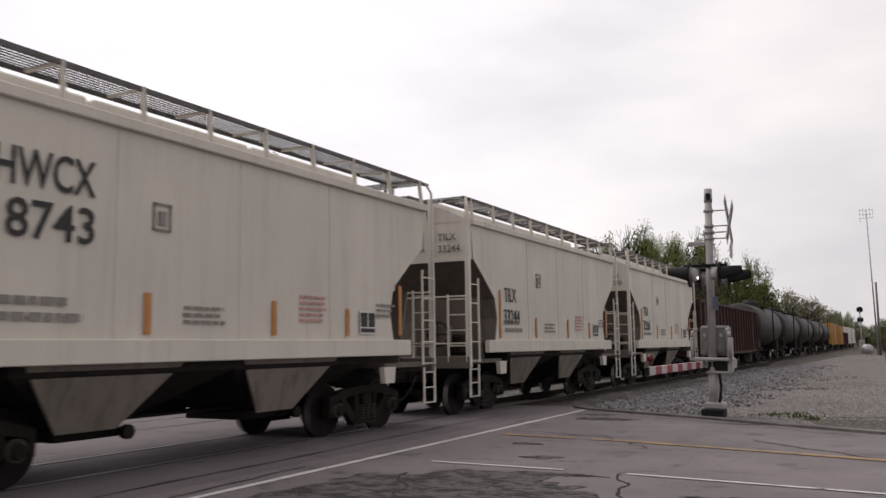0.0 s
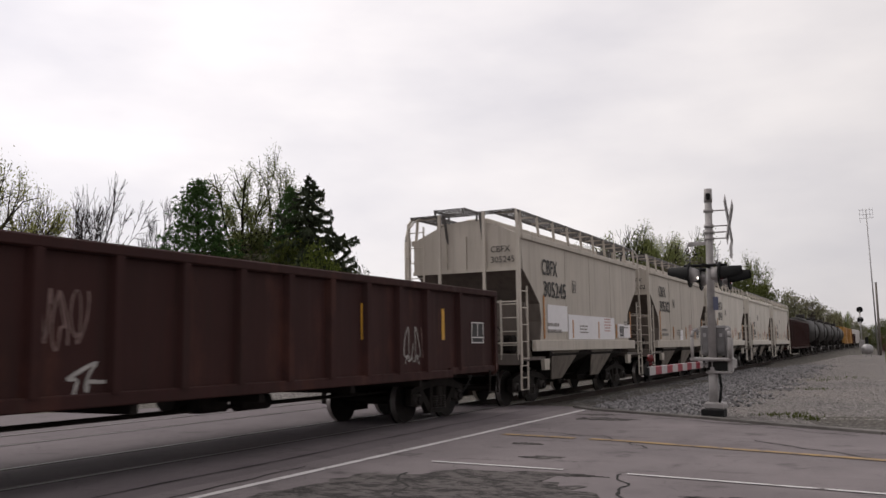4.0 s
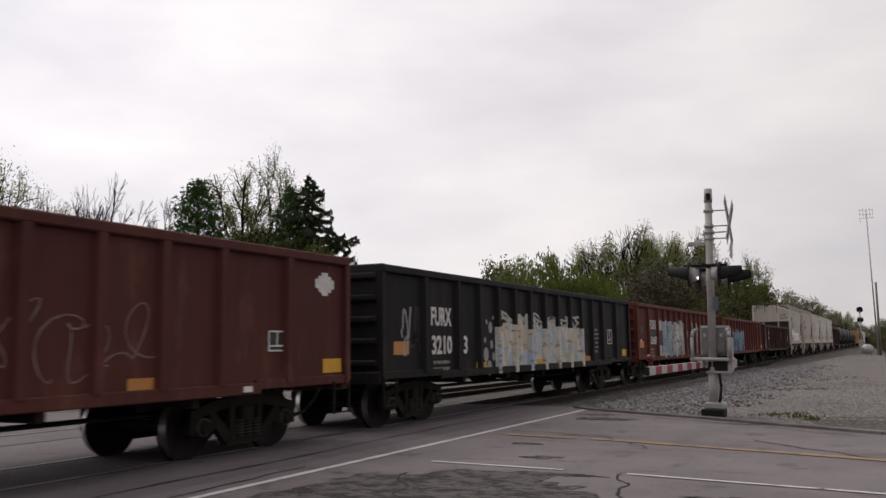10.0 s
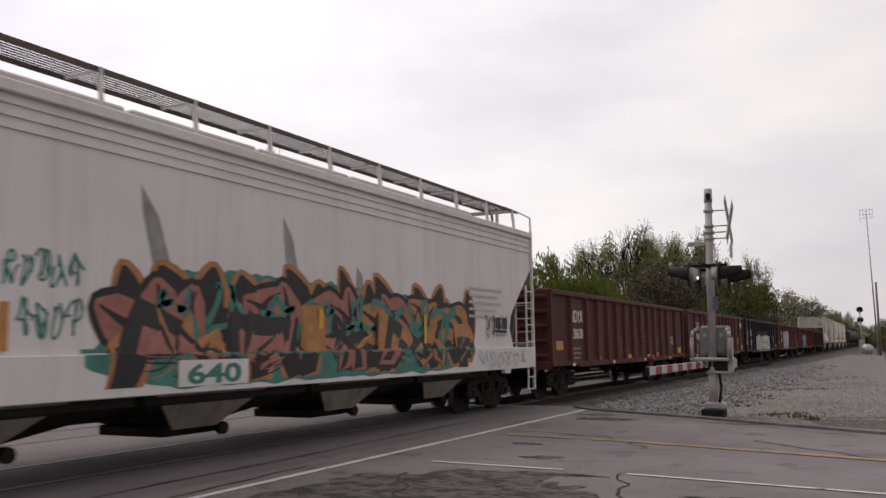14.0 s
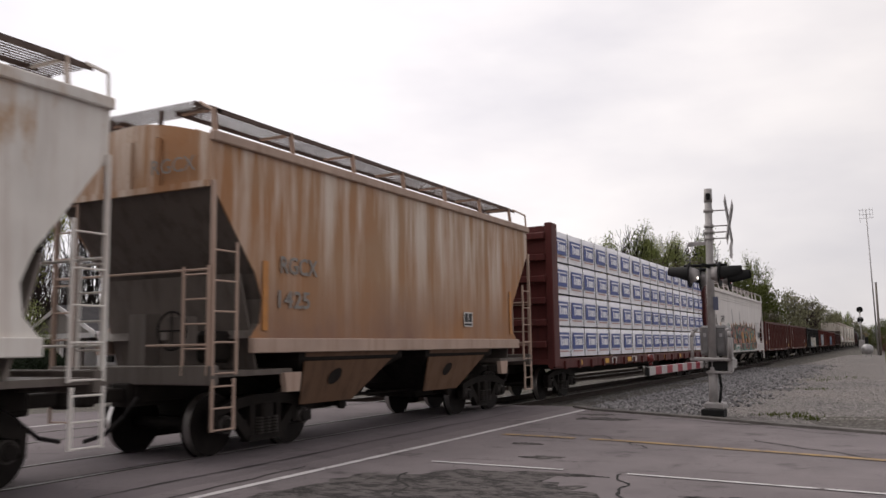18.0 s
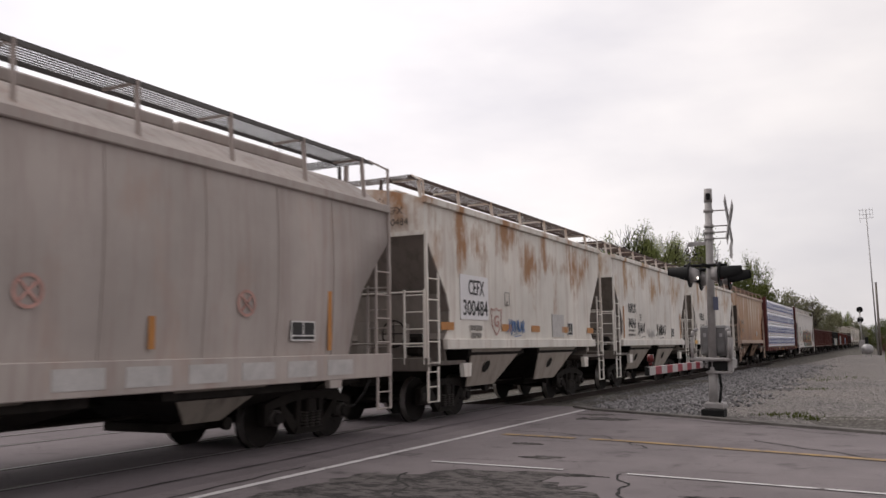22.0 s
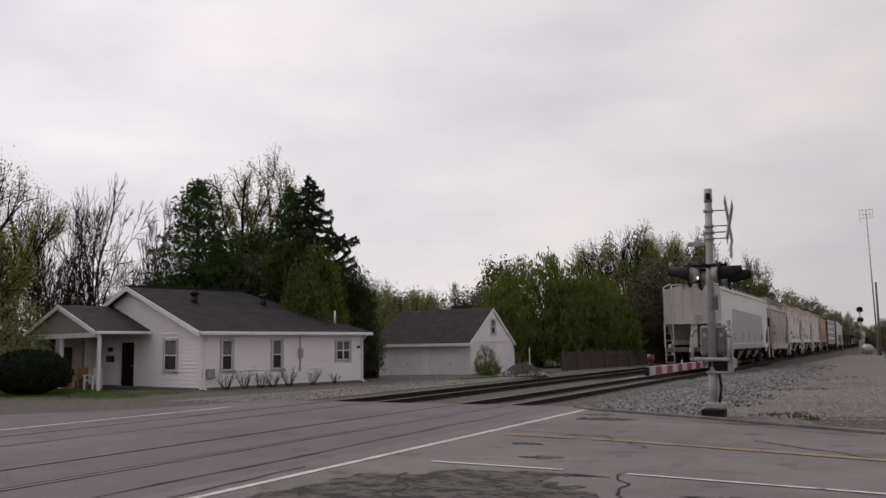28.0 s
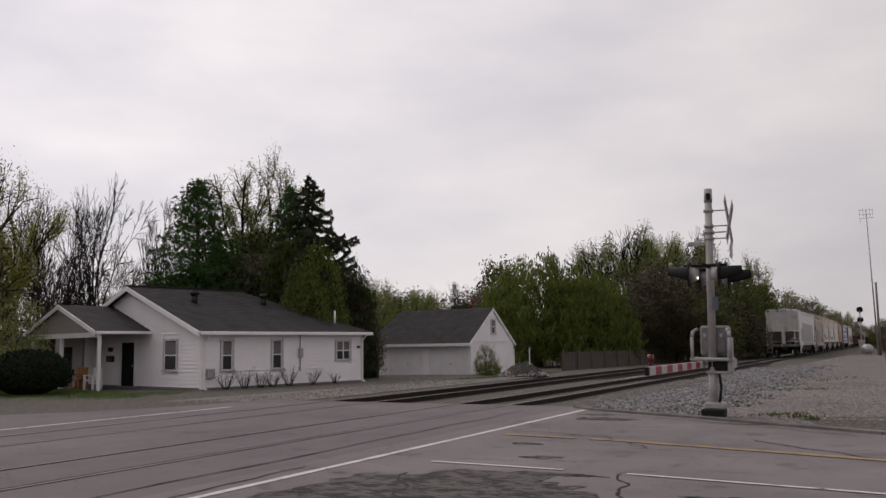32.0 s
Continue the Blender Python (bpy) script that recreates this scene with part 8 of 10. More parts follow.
def build_crossing_signal():
    X, Y = -3.27, 18.07
    s = thing("crossing_signal", "grey level-crossing mast with flashers and lowered red and white gate arm", "crossing signal", pose(X, Y, 0, 0, 1.15, 0))
    bm = B()
    rod(bm, (0, 0, 0.05), (0, 0, 1.0), 0.10, 0.09, 16)
    rod(bm, (0, 0, 1.0), (0, 0, 4.45), 0.082, 0.074, 16)
    part("mast", bm, M_ALU, s)
    bm = B()
    rod(bm, (0, 0, 4.38), (0, 0, 4.66), 0.085, 0.08, 16)
    part("bell", bm, M_ALU, s)
    part("bell_mouth", box_bm((-0.03, 0.06, -0.11, -0.085, 4.42, 4.56), 0.02), M_HOOD, s)
    bm = B()
    quadbox(bm, -0.22, 0.22, -0.22, 0.22, 0.0, 0.16, 0.02)
    part("base_plate", bm, M_HOOD, s, "dark cast junction base")
    bm = B()
    quadbox(bm, -0.16, 0.24, -0.20, 0.18, 0.16, 0.30, 0.03)
    part("junction_box", bm, M_ALU, s)
    part("foundation", box_bm((-0.4, 0.4, -0.35, 0.35, -0.25, 0.0), 0.02), M_CONC, s)
    # crossbuck, facing along the road
    for sg in (-1, 1):
        bm = B()
        a = radians(45) * sg
        L, w = 0.61, 0.115
        d = (math.cos(a), math.sin(a))
        pts = [(i * L * d[0] - j * w * d[1], 3.96 + i * L * d[1] + j * w * d[0]) for i, j in ((-1, -1), (1, -1), (1, 1), (-1, 1))]
        prism(bm, pts, 0.40 + 0.012 * sg, 0.41 + 0.012 * sg, "x")
        part("crossbuck_board", bm, M_SIGWHITE, s, "weathered white crossbuck board")
        bm = B()
        for k in range(8):
            c = (k - 3.5) * 0.14
            pts = [((c + i * 0.045) * d[0] - j * 0.05 * d[1], 3.96 + (c + i * 0.045) * d[1] + j * 0.05 * d[0]) for i, j in ((-1, -1), (1, -1), (1, 1), (-1, 1))]
            prism(bm, pts, 0.411 + 0.012 * sg, 0.415 + 0.012 * sg, "x")
        part("crossbuck_letters", bm, M_BLACKTXT, s)
    for z in (4.2, 3.88, 3.75, 3.62):
        bm = B()
        rod(bm, (0, 0, z), (0.40, 0, z), 0.014, seg=6)
        rod(bm, (0, 0, z - 0.03), (0, 0, z + 0.03), 0.10, seg=14)
        part("sign_bracket", bm, M_ALU, s)
    bm = B()
    prism(bm, [(-0.12, 3.20), (0.12, 3.20), (0.18, 3.42), (0.0, 3.55), (-0.18, 3.42)], 0.42, 0.43, "x")
    part("track_count_sign", bm, M_SIGWHITE, s)
    bm = B()
    bar(bm, (-0.42, 0, 3.53), (0.0, 0, 3.53), 0.07, 0.07)
    rod(bm, (-0.45, 0, 3.50), (-0.30, 0, 3.50), 0.03, seg=8)
    part("upper_arm", bm, M_ALU, s)
    # flasher arm along the kerb line, heads both ways
    bm = B()
    rod(bm, (0, -0.72, 3.03), (0, 0.72, 3.03), 0.035, seg=10)
    rod(bm, (-0.42, -0.5, 3.03), (0.42, -0.5, 3.03), 0.03, seg=8)
    rod(bm, (-0.42, 0.5, 3.03), (0.42, 0.5, 3.03), 0.03, seg=8)
    part("flasher_arm", bm, M_HOOD, s)
    for y in (-0.58, 0.58):
        for sg in (-1, 1):
            bm = B()
            rod(bm, (sg * 0.24, y, 2.84), (sg * 0.24, y, 3.03), 0.025, seg=6)
            part("lamp_hanger", bm, M_HOOD, s)
            lamp_head(s, pose(sg * 0.28, y, 2.84, 0, 0, 0 if sg > 0 else 180))
    part("peephole", box_bm((-0.13, -0.11, -0.69, -0.675, 2.75, 2.79)), M_LAMP, s, "small lit side peephole")
    part("notice_plate", box_bm((0.06, 0.16, -0.10, -0.09, 2.15, 2.42)), M_BLUESIGN, s, "small blue notice plate")
    # gate machine
    bm = B()
    quadbox(bm, -0.26, 0.28, 0.10, 0.62, 1.22, 1.84, 0.04)
    mech = part("gate_machine", bm, M_CABINET, s, "dull grey gate machine cabinet")
    part("cabinet_door", box_bm((-0.22, 0.24, 0.08, 0.098, 1.28, 1.78), 0.02), M_CABINET, mech)
    for x in (-0.16, 0.16):
        part("hinge", box_bm((x - 0.03, x + 0.03, 0.06, 0.078, 1.6, 1.68), 0.008), M_GREYMETAL, mech)
    bm = B()
    quadbox(bm, -0.42, 0.42, -0.18, 0.18, 1.12, 1.19, 0.02)
    quadbox(bm, -0.12, 0.36, -0.12, 0.12, 0.87, 0.92, 0.012)
    quadbox(bm, 0.30, 0.40, -0.10, 0.10, 0.90, 1.6, 0.02)
    # added black box: stands in for the shaded hollow within the yoke
    part("gate_gear", box_bm((-0.08, 0.29, -0.08, 0.10, 0.935, 1.115), 0.015), M_HOOD, s, "black box painting the dark hollow under the cabinet")
    part("gate_yoke", bm, M_ALU, s)
    for x in (-0.36, 0.38):
        bm = B()
        hp = [(x, -0.2, 1.18), (x, -0.22, 1.6), (x * 0.95, -0.18, 1.72), (x * 0.8, -0.05, 1.76)]
        for a, b in zip(hp, hp[1:]):
            rod(bm, a, b, 0.035, seg=8)
        part("gate_support", bm, M_ALU, s)
    bm = B()
    hp = [(0.14, -0.1, 0.86), (0.18, -0.14, 0.6), (0.14, -0.14, 0.3), (0.08, -0.1, 0.12)]
    for a, b in zip(hp, hp[1:]):
        rod(bm, a, b, 0.028, seg=8)
    part("cable", bm, M_HOOD, s)
    # arm: stripes side by side, lamps on top
    arm = part("gate_arm", box_bm((-0.20, -0.165, -4.55, 0.3, 1.02, 1.08)), M_ALU, s, "lowered striped gate arm")
    y = -4.6
    k = 0
    while y < -0.25:
        ln = 0.06 if k == 0 else 0.40
        part("stripe", box_bm((-0.215, -0.150, y, min(y + ln, -0.2), 0.985, 1.115), 0.004), M_HOOD if k == 0 else (M_SIGWHITE if k % 2 else M_REDSTRIPE), arm)
        y += ln
        k += 1
    for yy in (-4.35,):
        bm = B()
        rod(bm, (-0.18, yy, 1.135), (-0.18, yy, 1.2), 0.03, seg=8)
        rod(bm, (-0.18, yy, 1.2), (-0.18, yy, 1.31), 0.06, 0.05, 10)
        part("arm_lamp", bm, M_LENS, arm)
    part("counterweight", box_bm((-0.3, 0.3, 0.75, 1.15, 0.95, 1.15), 0.02), M_ALU, s)
    return s


build_crossing_signal()


def bearing(px, d):
    a = radians(27.47) - math.atan((px - 784) / 1512)
    return -d * math.sin(a), d * math.cos(a)


def top_height(px, d, py):
    """Height at which a far thing's top stands on the sky line."""
    depth = d * math.cos(math.atan((px - 784) / 1512))
    return 1.48 + (614 - 0.0141 * (px - 784) - py) * depth / 1512


def build_far_signal():
    x, y = bearing(1518, 112)
    s = thing("block_signal", "black two-headed railway block signal on a thin post", "signal", pose(x, y, -0.1))
    bm = B()
    rod(bm, (0, 0, 0), (0, 0, 5.2), 0.07, seg=10)
    part("post", bm, M_ALU, s)
    for z in (5.25, 4.05):
        bm = B()
        rod(bm, (0, -0.04, z), (0, 0.0, z), 0.35, seg=24)
        hd = part("signal_head", bm, M_HOOD, s)
        bm = B()
        rod(bm, (0, -0.3, z), (0, -0.042, z), 0.13, seg=12)
        part("hood", bm, M_HOOD, hd)
    part("relay_box", box_bm((-0.3, 0.3, -0.25, 0.25, 0.6, 1.7), 0.03), M_ALU, s)
    part("ladder_plate", box_bm((-0.35, 0.35, 0.05, 0.35, 3.2, 3.25)), M_HOOD, s)
    x, y = bearing(1527, 92)
    t = thing("propane_tank", "silver rounded tank beside the tracks", "tank", pose(x, y, -0.05))
    bm = B()
    prof = [(0.05, 0.25), (0.35, 0.33), (0.52, 0.55), (0.52, 0.95), (0.35, 1.15), (0.12, 1.25)]
    n = 18
    rings = [[bm.verts.new((r * math.cos(k * 2 * math.pi / n), r * math.sin(k * 2 * math.pi / n), z)) for k in range(n)] for r, z in prof]
    for a, b in zip(rings, rings[1:]):
        for k in range(n):
            bm.faces.new((a[k], a[(k + 1) % n], b[(k + 1) % n], b[k])).smooth = True
    bm.faces.new(rings[-1])
    part("shell", bm, M_GREYMETAL, t)
    for k in range(3):
        a = k * 2.1
        part("leg", box_bm((0.3 * math.cos(a) - 0.04, 0.3 * math.cos(a) + 0.04, 0.3 * math.sin(a) - 0.04, 0.3 * math.sin(a) + 0.04, 0, 0.4)), M_GREYMETAL, t)
    part("valve_cover", box_bm((-0.14, 0.14, -0.14, 0.14, 1.24, 1.9), 0.04), M_HOOD, t)
    x, y = bearing(1546, 104)
    a = thing("radio_mast", "thin grey radio mast with crossed antenna elements", "antenna", pose(x, y, -0.1, 0, -0.9, 0))
    bm = B()
    rod(bm, (0, 0, 0), (0, 0, 16.0), 0.09, 0.05, 8)
    part("pole", bm, M_GREYMETAL, a)
    bm = B()
    for z in (15.9, 15.4, 15.0):
        bar(bm, (-0.7, 0, z), (0.7, 0, z), 0.035, 0.035)
    for xx in (-0.65, -0.3, 0.35, 0.65):
        bar(bm, (xx, 0, 15.0 - 0.5 * (xx < -0.5)), (xx, 0, 16.1), 0.03, 0.03)
    part("antenna", bm, M_GREYMETAL, a)
    x, y = bearing(1550, 100)
    p = thing("utility_pole", "short weathered wooden utility pole", "pole", pose(x, y, -0.1))
    bm = B()
    rod(bm, (0, 0, 0), (0, 0, 7.6), 0.13, 0.10, 10)
    part("pole", bm, plain("weathered_pole_wood", (0.16, 0.14, 0.125), 0.9), p)
    part("cap", box_bm((-0.12, 0.12, -0.12, 0.12, 7.6, 7.66)), M_GREYMETAL, p)


build_far_signal()


def build_fence():
    f = thing("wooden_fence", "weathered grey board fence along the trees", "fence", None)
    wood = plain("weathered_fence_board", (0.105, 0.088, 0.076), 0.9, 0, 0.35, 5)
    bm = B()
    quadbox(bm, -0.085, 0.085, -0.01, 0.01, 0, 1.65)
    bd = mesh_of("board", bm, wood)
    bm = B()
    quadbox(bm, -0.06, 0.06, -0.06, 0.06, 0, 1.8, 0.01)
    pm = mesh_of("post", bm, wood)
    x0, y0, x1, y1 = -20.6, 57.5, -17.6, 82.0
    ln = math.hypot(x1 - x0, y1 - y0)
    a = math.degrees(math.atan2(y1 - y0, x1 - x0))
    random.seed(3)
    n = int(ln / 0.2)
    for k in range(n):
        t = k / n
        part("board", bd, wood, f, "", pose(x0 + (x1 - x0) * t, y0 + (y1 - y0) * t, -0.68 + random.uniform(-0.03, 0.03), 0, random.uniform(-1, 1), a))
    for k in range(int(ln / 2.4) + 1):
        t = k * 2.4 / ln
        part("post", pm, wood, f, "", pose(x0 + (x1 - x0) * t + 0.08, y0 + (y1 - y0) * t, -0.68, 0, 0, a))
    for z in (-0.3, 0.6):
        bm = B()
        bar(bm, (x0 + 0.05, y0, z), (x1 + 0.05, y1, z), 0.04, 0.09)
        part("rail", bm, wood, f)


build_fence()


def build_yard_bits():
    wood = plain("dark_gate_boards", (0.05, 0.045, 0.042), 0.8)
    g = thing("yard_gate", "dark board gate between the house and garage", "gate", pose(-27.9, 43.9, -0.52, 0, 0, -4))
    for k in range(7):
        part("board", box_bm((-0.62 + 0.18 * k, -0.62 + 0.18 * k + 0.17, -0.015, 0.015, 0, 1.55 + 0.02 * (k % 2))), wood, g)
    for z in (0.3, 1.2):
        part("rail", box_bm((-0.65, 0.65, 0.016, 0.05, z, z + 0.1)), wood, g)
    t = thing("trash_bin", "dark wheeled rubbish bin beside the gate", "bin", pose(-27.2, 43.2, -0.52, 0, 0, 20))
    bm = B()
    prism(bm, [(-0.24, 0.0), (0.24, 0.0), (0.30, 0.95), (-0.30, 0.95)], -0.3, 0.3, "y")
    part("body", bm, M_HOOD, t)
    part("lid", box_bm((-0.33, 0.33, -0.34, 0.34, 0.95, 1.03), 0.03), M_HOOD, t)
    # heap of stone
    rnd = random.Random(2)
    bm = B()
    n = 24
    rings = []
    for r, z in ((1.35, -0.05), (1.05, 0.25), (0.6, 0.52), (0.2, 0.66)):
        rings.append([bm.verts.new((-17.6 + r * (1 + 0.12 * rnd.uniform(-1, 1)) * math.cos(k * 2 * math.pi / n), 43.0 + r * (1 + 0.12 * rnd.uniform(-1, 1)) * math.sin(k * 2 * math.pi / n), -0.14 + z + 0.05 * rnd.uniform(-1, 1))) for k in range(n)])
    for a, b in zip(rings, rings[1:]):
        for k in range(n):
            bm.faces.new((a[k], a[(k + 1) % n], b[(k + 1) % n], b[k]))
    bm.faces.new(rings[-1])
    tagged(part("stone_heap", bm, M_BALLAST), "heap of grey crushed stone by the garage", "stone heap")

    def heap(r):
        k, a = r.random() ** 0.5 * 1.4, r.random() * 6.28
        return -17.6 + k * math.cos(a), 43.0 + k * math.sin(a), -0.11 + 0.66 * max(0, 1 - k / 1.4)
    scatter_stones("heap_stones", "loose grey stones on the heap", heap, 700, 0.07, 8)

    def shoulder(r):
        while True:
            y = 18.0 + 42 * r.random() ** 1.7
            x = -8.2 + 5.6 * r.random() ** 1.25
            if y > 20.3 - (x + 6.6) * 0.72 and r.random() < 1.15 - 0.45 * max(0, x + 5.6) + 0.4 * noise.noise((x * 0.8, y * 0.8, 5)):
                return x, y, (-0.02 if x > -6.45 + (y - 24) * 0.022 else -0.19) + 0.02 * r.random()
    scatter_stones("ballast_stones", "loose ballast stones beside the track", shoulder, 21000, 0.050, 9, M_STONEDARK)

    def lot(r):
        y = 16.5 + 22 * r.random()
        return -5.5 + 14 * r.random() ** 1.3, max(y, 18.6), -0.03
    scatter_stones("lot_stones", "loose stones on the gravel lot", lot, 5000, 0.024, 10)

    def mid(r):
        return -11.5 + r.uniform(-0.5, 0.5), 20.5 + 40 * r.random() ** 1.5, -0.2
    scatter_stones("track_stones", "pale stones between the tracks", mid, 4000, 0.045, 12)

    def left(r):
        return -16.6 + r.uniform(-3.5, 0.2), 17 + 20 * r.random(), -0.13
    scatter_stones("shoulder_stones", "loose stones on the gravel shoulder", left, 2500, 0.03, 13)


build_yard_bits()


# ---- trees and plants ----
M_BARK = plain("grey_brown_bark", (0.035, 0.028, 0.024), 0.95, 0, 0.4, 6)
M_BARKDARK = plain("dark_bark", (0.020, 0.016, 0.015), 0.95, 0, 0.4, 6)
M_TWIG = plain("purple_brown_twig", (0.036, 0.026, 0.025), 0.9)
L_YELLOW = leafy("young_yellow_green_leaf", (0.14, 0.15, 0.024), (0.25, 0.255, 0.055), 0.4)
L_GREEN = leafy("spring_green_leaf", (0.062, 0.090, 0.014), (0.125, 0.15, 0.03), 0.3)
L_OLIVE = leafy("dull_olive_leaf", (0.048, 0.060, 0.013), (0.085, 0.098, 0.022), 0.25)
L_PALE = leafy("pale_bud_leaf", (0.13, 0.150, 0.045), (0.23, 0.25, 0.09), 0.4)
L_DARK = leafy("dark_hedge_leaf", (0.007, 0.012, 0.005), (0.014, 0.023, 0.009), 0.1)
L_PINE = leafy("pine_needles", (0.036, 0.080, 0.024), (0.075, 0.135, 0.040), 0.25)
L_SPRUCE = leafy("spruce_needles", (0.026, 0.036, 0.020), (0.050, 0.064, 0.030), 0.15)
L_WILLOW = leafy("willow_green_leaf", (0.072, 0.100, 0.018), (0.130, 0.155, 0.032), 0.3)
L_SPRING = leafy("light_spring_leaf", (0.105, 0.130, 0.042), (0.185, 0.205, 0.070), 0.35)
# budding leaf made paler: distance haze is put into the colour
L_FAR = leafy("budding_leaf_with_haze", (0.105, 0.105, 0.062), (0.185, 0.18, 0.105), 0.35)
L_EVERGREEN = leafy("dense_evergreen_leaf", (0.028, 0.045, 0.014), (0.058, 0.082, 0.024), 0.2)
L_BROWN = leafy("brown_bud_twig", (0.052, 0.045, 0.028), (0.088, 0.076, 0.044), 0.15)
L_RED = leafy("redbud_blossom", (0.11, 0.024, 0.036), (0.16, 0.045, 0.055), 0.3)


class Plant:
    def __init__(self, seed):
        self.r = random.Random(seed)
        self.wv, self.wf, self.lv, self.lf = [], [], [], []
        self.tips = []

    def limb(self, p, d, ln, r0, r1, seg=5, bend=0.25, steps=4, lift=0.0):
        """A bent, tapering limb. Returns points along it."""
        pts, p, d = [p.copy()], p.copy(), d.normalized()
        for k in range(steps):
            d = (d + Vector((self.r.uniform(-1, 1), self.r.uniform(-1, 1), self.r.uniform(-0.6, 0.8) + lift)) * bend / steps * 2).normalized()
            p = p + d * (ln / steps)
            pts.append(p.copy())
        base = len(self.wv)
        for k, q in enumerate(pts):
            a = pts[min(k + 1, len(pts) - 1)] - pts[max(k - 1, 0)]
            s = a.orthogonal().normalized()
            t = a.normalized().cross(s)
            r = r0 + (r1 - r0) * k / steps
            for j in range(seg):
                c = j * 2 * math.pi / seg
                self.wv.append(q + (s * math.cos(c) + t * math.sin(c)) * r)
        for k in range(steps):
            for j in range(seg):
                self.wf.append((base + k * seg + j, base + k * seg + (j + 1) % seg, base + (k + 1) * seg + (j + 1) % seg, base + (k + 1) * seg + j))
        return pts, d

    def leaf(self, p, size, n=1, scatter=0.3, flat=None, long=1.0):
        for _ in range(n):
            c = p + Vector((self.r.gauss(0, scatter), self.r.gauss(0, scatter), self.r.gauss(0, scatter)))
            u = Vector((self.r.gauss(0, 1), self.r.gauss(0, 1), self.r.gauss(0, 1))).normalized()
            v = u.orthogonal().normalized()
            if flat is not None:
                u = (flat + u * 0.5).normalized()
                v = u.orthogonal().normalized()
                v = (v * math.cos(self.r.random() * 6.28) + u.cross(v) * math.sin(self.r.random() * 6.28)).normalized()
            s = size * self.r.uniform(0.6, 1.3)
            b = len(self.lv)
            self.lv += [c - u * s * long, c + v * s * 0.45, c + u * s * long, c - v * s * 0.45]
            self.lf.append((b, b + 1, b + 2, b + 3))

    def meshes(self, bark, leafmat):
        top = max([v.z for v in self.wv] + [v.z for v in self.lv] + [0.1])
        k = 1.0 / top
        out = []
        for nm, v, f, m in (("trunk", self.wv, self.wf, bark), ("crown", self.lv, self.lf, leafmat)):
            if not f:
                out.append(None)
                continue
            me = bpy.data.meshes.new(nm)
            me.from_pydata([tuple(q * k) for q in v], [], f)
            me.materials.append(m)
            out.append(me)
        rad = sorted(math.hypot(v.x, v.y) for v in (self.lv or self.wv))
        ext = rad[int(len(rad) * 0.985)] * k
        return out, ext


def crown_points(r, n, shape, lumpy=0.0):
    """Points inside a crown outline. shape(h) gives the radius at height h (0 to 1)."""
    out = []
    while len(out) < n:
        h = r.random()
        x, y = r.uniform(-1, 1), r.uniform(-1, 1)
        R = shape(h)
        if R <= 0 or math.hypot(x, y) > R:
            continue
        if lumpy and noise.noise((x * 4.0 + 9, y * 4.0, h * 5.0)) < lumpy * r.uniform(-0.2, 0.35):
            continue
        # more points towards the outside
        if r.random() > 0.25 + 0.75 * (math.hypot(x, y) / R) ** 1.5:
            continue
        out.append((x, y, h))
    return out


def branching(t, points, H, W, fork, stems=1, tip=0.010, power=2.05, reach=0.42, arch=0.12, wob=0.035, trunk_bend=0.3):
    """Limbs that reach from the stem to each crown point by way of the nearest limb; thickness adds up towards the root."""
    r = t.r
    P, par, path, dirs = [Vector((0, 0, 0))], [-1], [0.0], [Vector((0, 0, 1))]
    chains = []

    def lay(j, goal, steps, ctl):
        a, chain = P[j], [j]
        for k in range(1, steps + 1):
            f = k / steps
            q = a * (1 - f) ** 2 + ctl * 2 * f * (1 - f) + goal * f * f
            if k < steps:
                q = q + Vector((r.gauss(0, 1), r.gauss(0, 1), r.gauss(0, 1))) * wob * (goal - a).length / steps
            pj = chain[-1]
            P.append(q)
            par.append(pj)
            path.append(path[pj] + (q - P[pj]).length)
            dirs.append((q - P[pj]).normalized())
            chain.append(len(P) - 1)
        chains.append(chain)

    for s in range(stems):
        a = 6.283 * s / max(1, stems) + r.uniform(-0.5, 0.5)
        out = 0.0 if stems == 1 else fork * H * r.uniform(0.18, 0.4)
        g = Vector((out * math.cos(a) + r.uniform(-1, 1) * trunk_bend * 0.3, out * math.sin(a), fork * H * r.uniform(0.9, 1.1)))
        lay(0, g, 5, Vector((out * 0.3 * math.cos(a), out * 0.3 * math.sin(a), fork * H * 0.5)))
    goals = sorted((Vector((x * W, y * W, H * (fork * 0.75 + (1 - fork * 0.75) * h))) for x, y, h in points), key=lambda q: (q - P[5]).length)
    xs = np.zeros((len(goals) * 9 + 60, 3))
    pl = np.zeros(len(xs))
    done = 0
    for g in goals:
        for k in range(done, len(P)):
            xs[k], pl[k] = P[k], path[k]
        done = len(P)
        gv = np.array(g)
        d = np.linalg.norm(xs[:done] - gv, axis=1)
        cost = d + reach * pl[:done] + np.maximum(0, xs[:done, 2] - gv[2] + 0.15 * d) * 1.6 + (xs[:done, 2] < 0.12 * H) * 3.0
        j = int(np.argmin(cost))
        ln = float(d[j])
        steps = max(2, min(8, int(ln / (0.055 * H)) + 1))
        lay(j, g, steps, P[j] + (dirs[j] * 0.6 + (g - P[j]).normalized() * 0.6 + Vector((0, 0, 0.3))).normalized() * ln * arch)
    area = [tip ** power] * len(P)
    for k in range(len(P) - 1, 0, -1):
        area[par[k]] += area[k] if area[par[k]] > 0 else 0
    rad = [a ** (1 / power) for a in area]
    for ch in chains:
        pts = [P[k] for k in ch]
        rr = [min(rad[ch[0]], rad[ch[1]] * 1.15)] + [rad[k] for k in ch[1:]]
        tube(t, pts, rr, 7 if rr[0] > 0.06 else (5 if rr[0] > 0.025 else 3))
    return P, chains


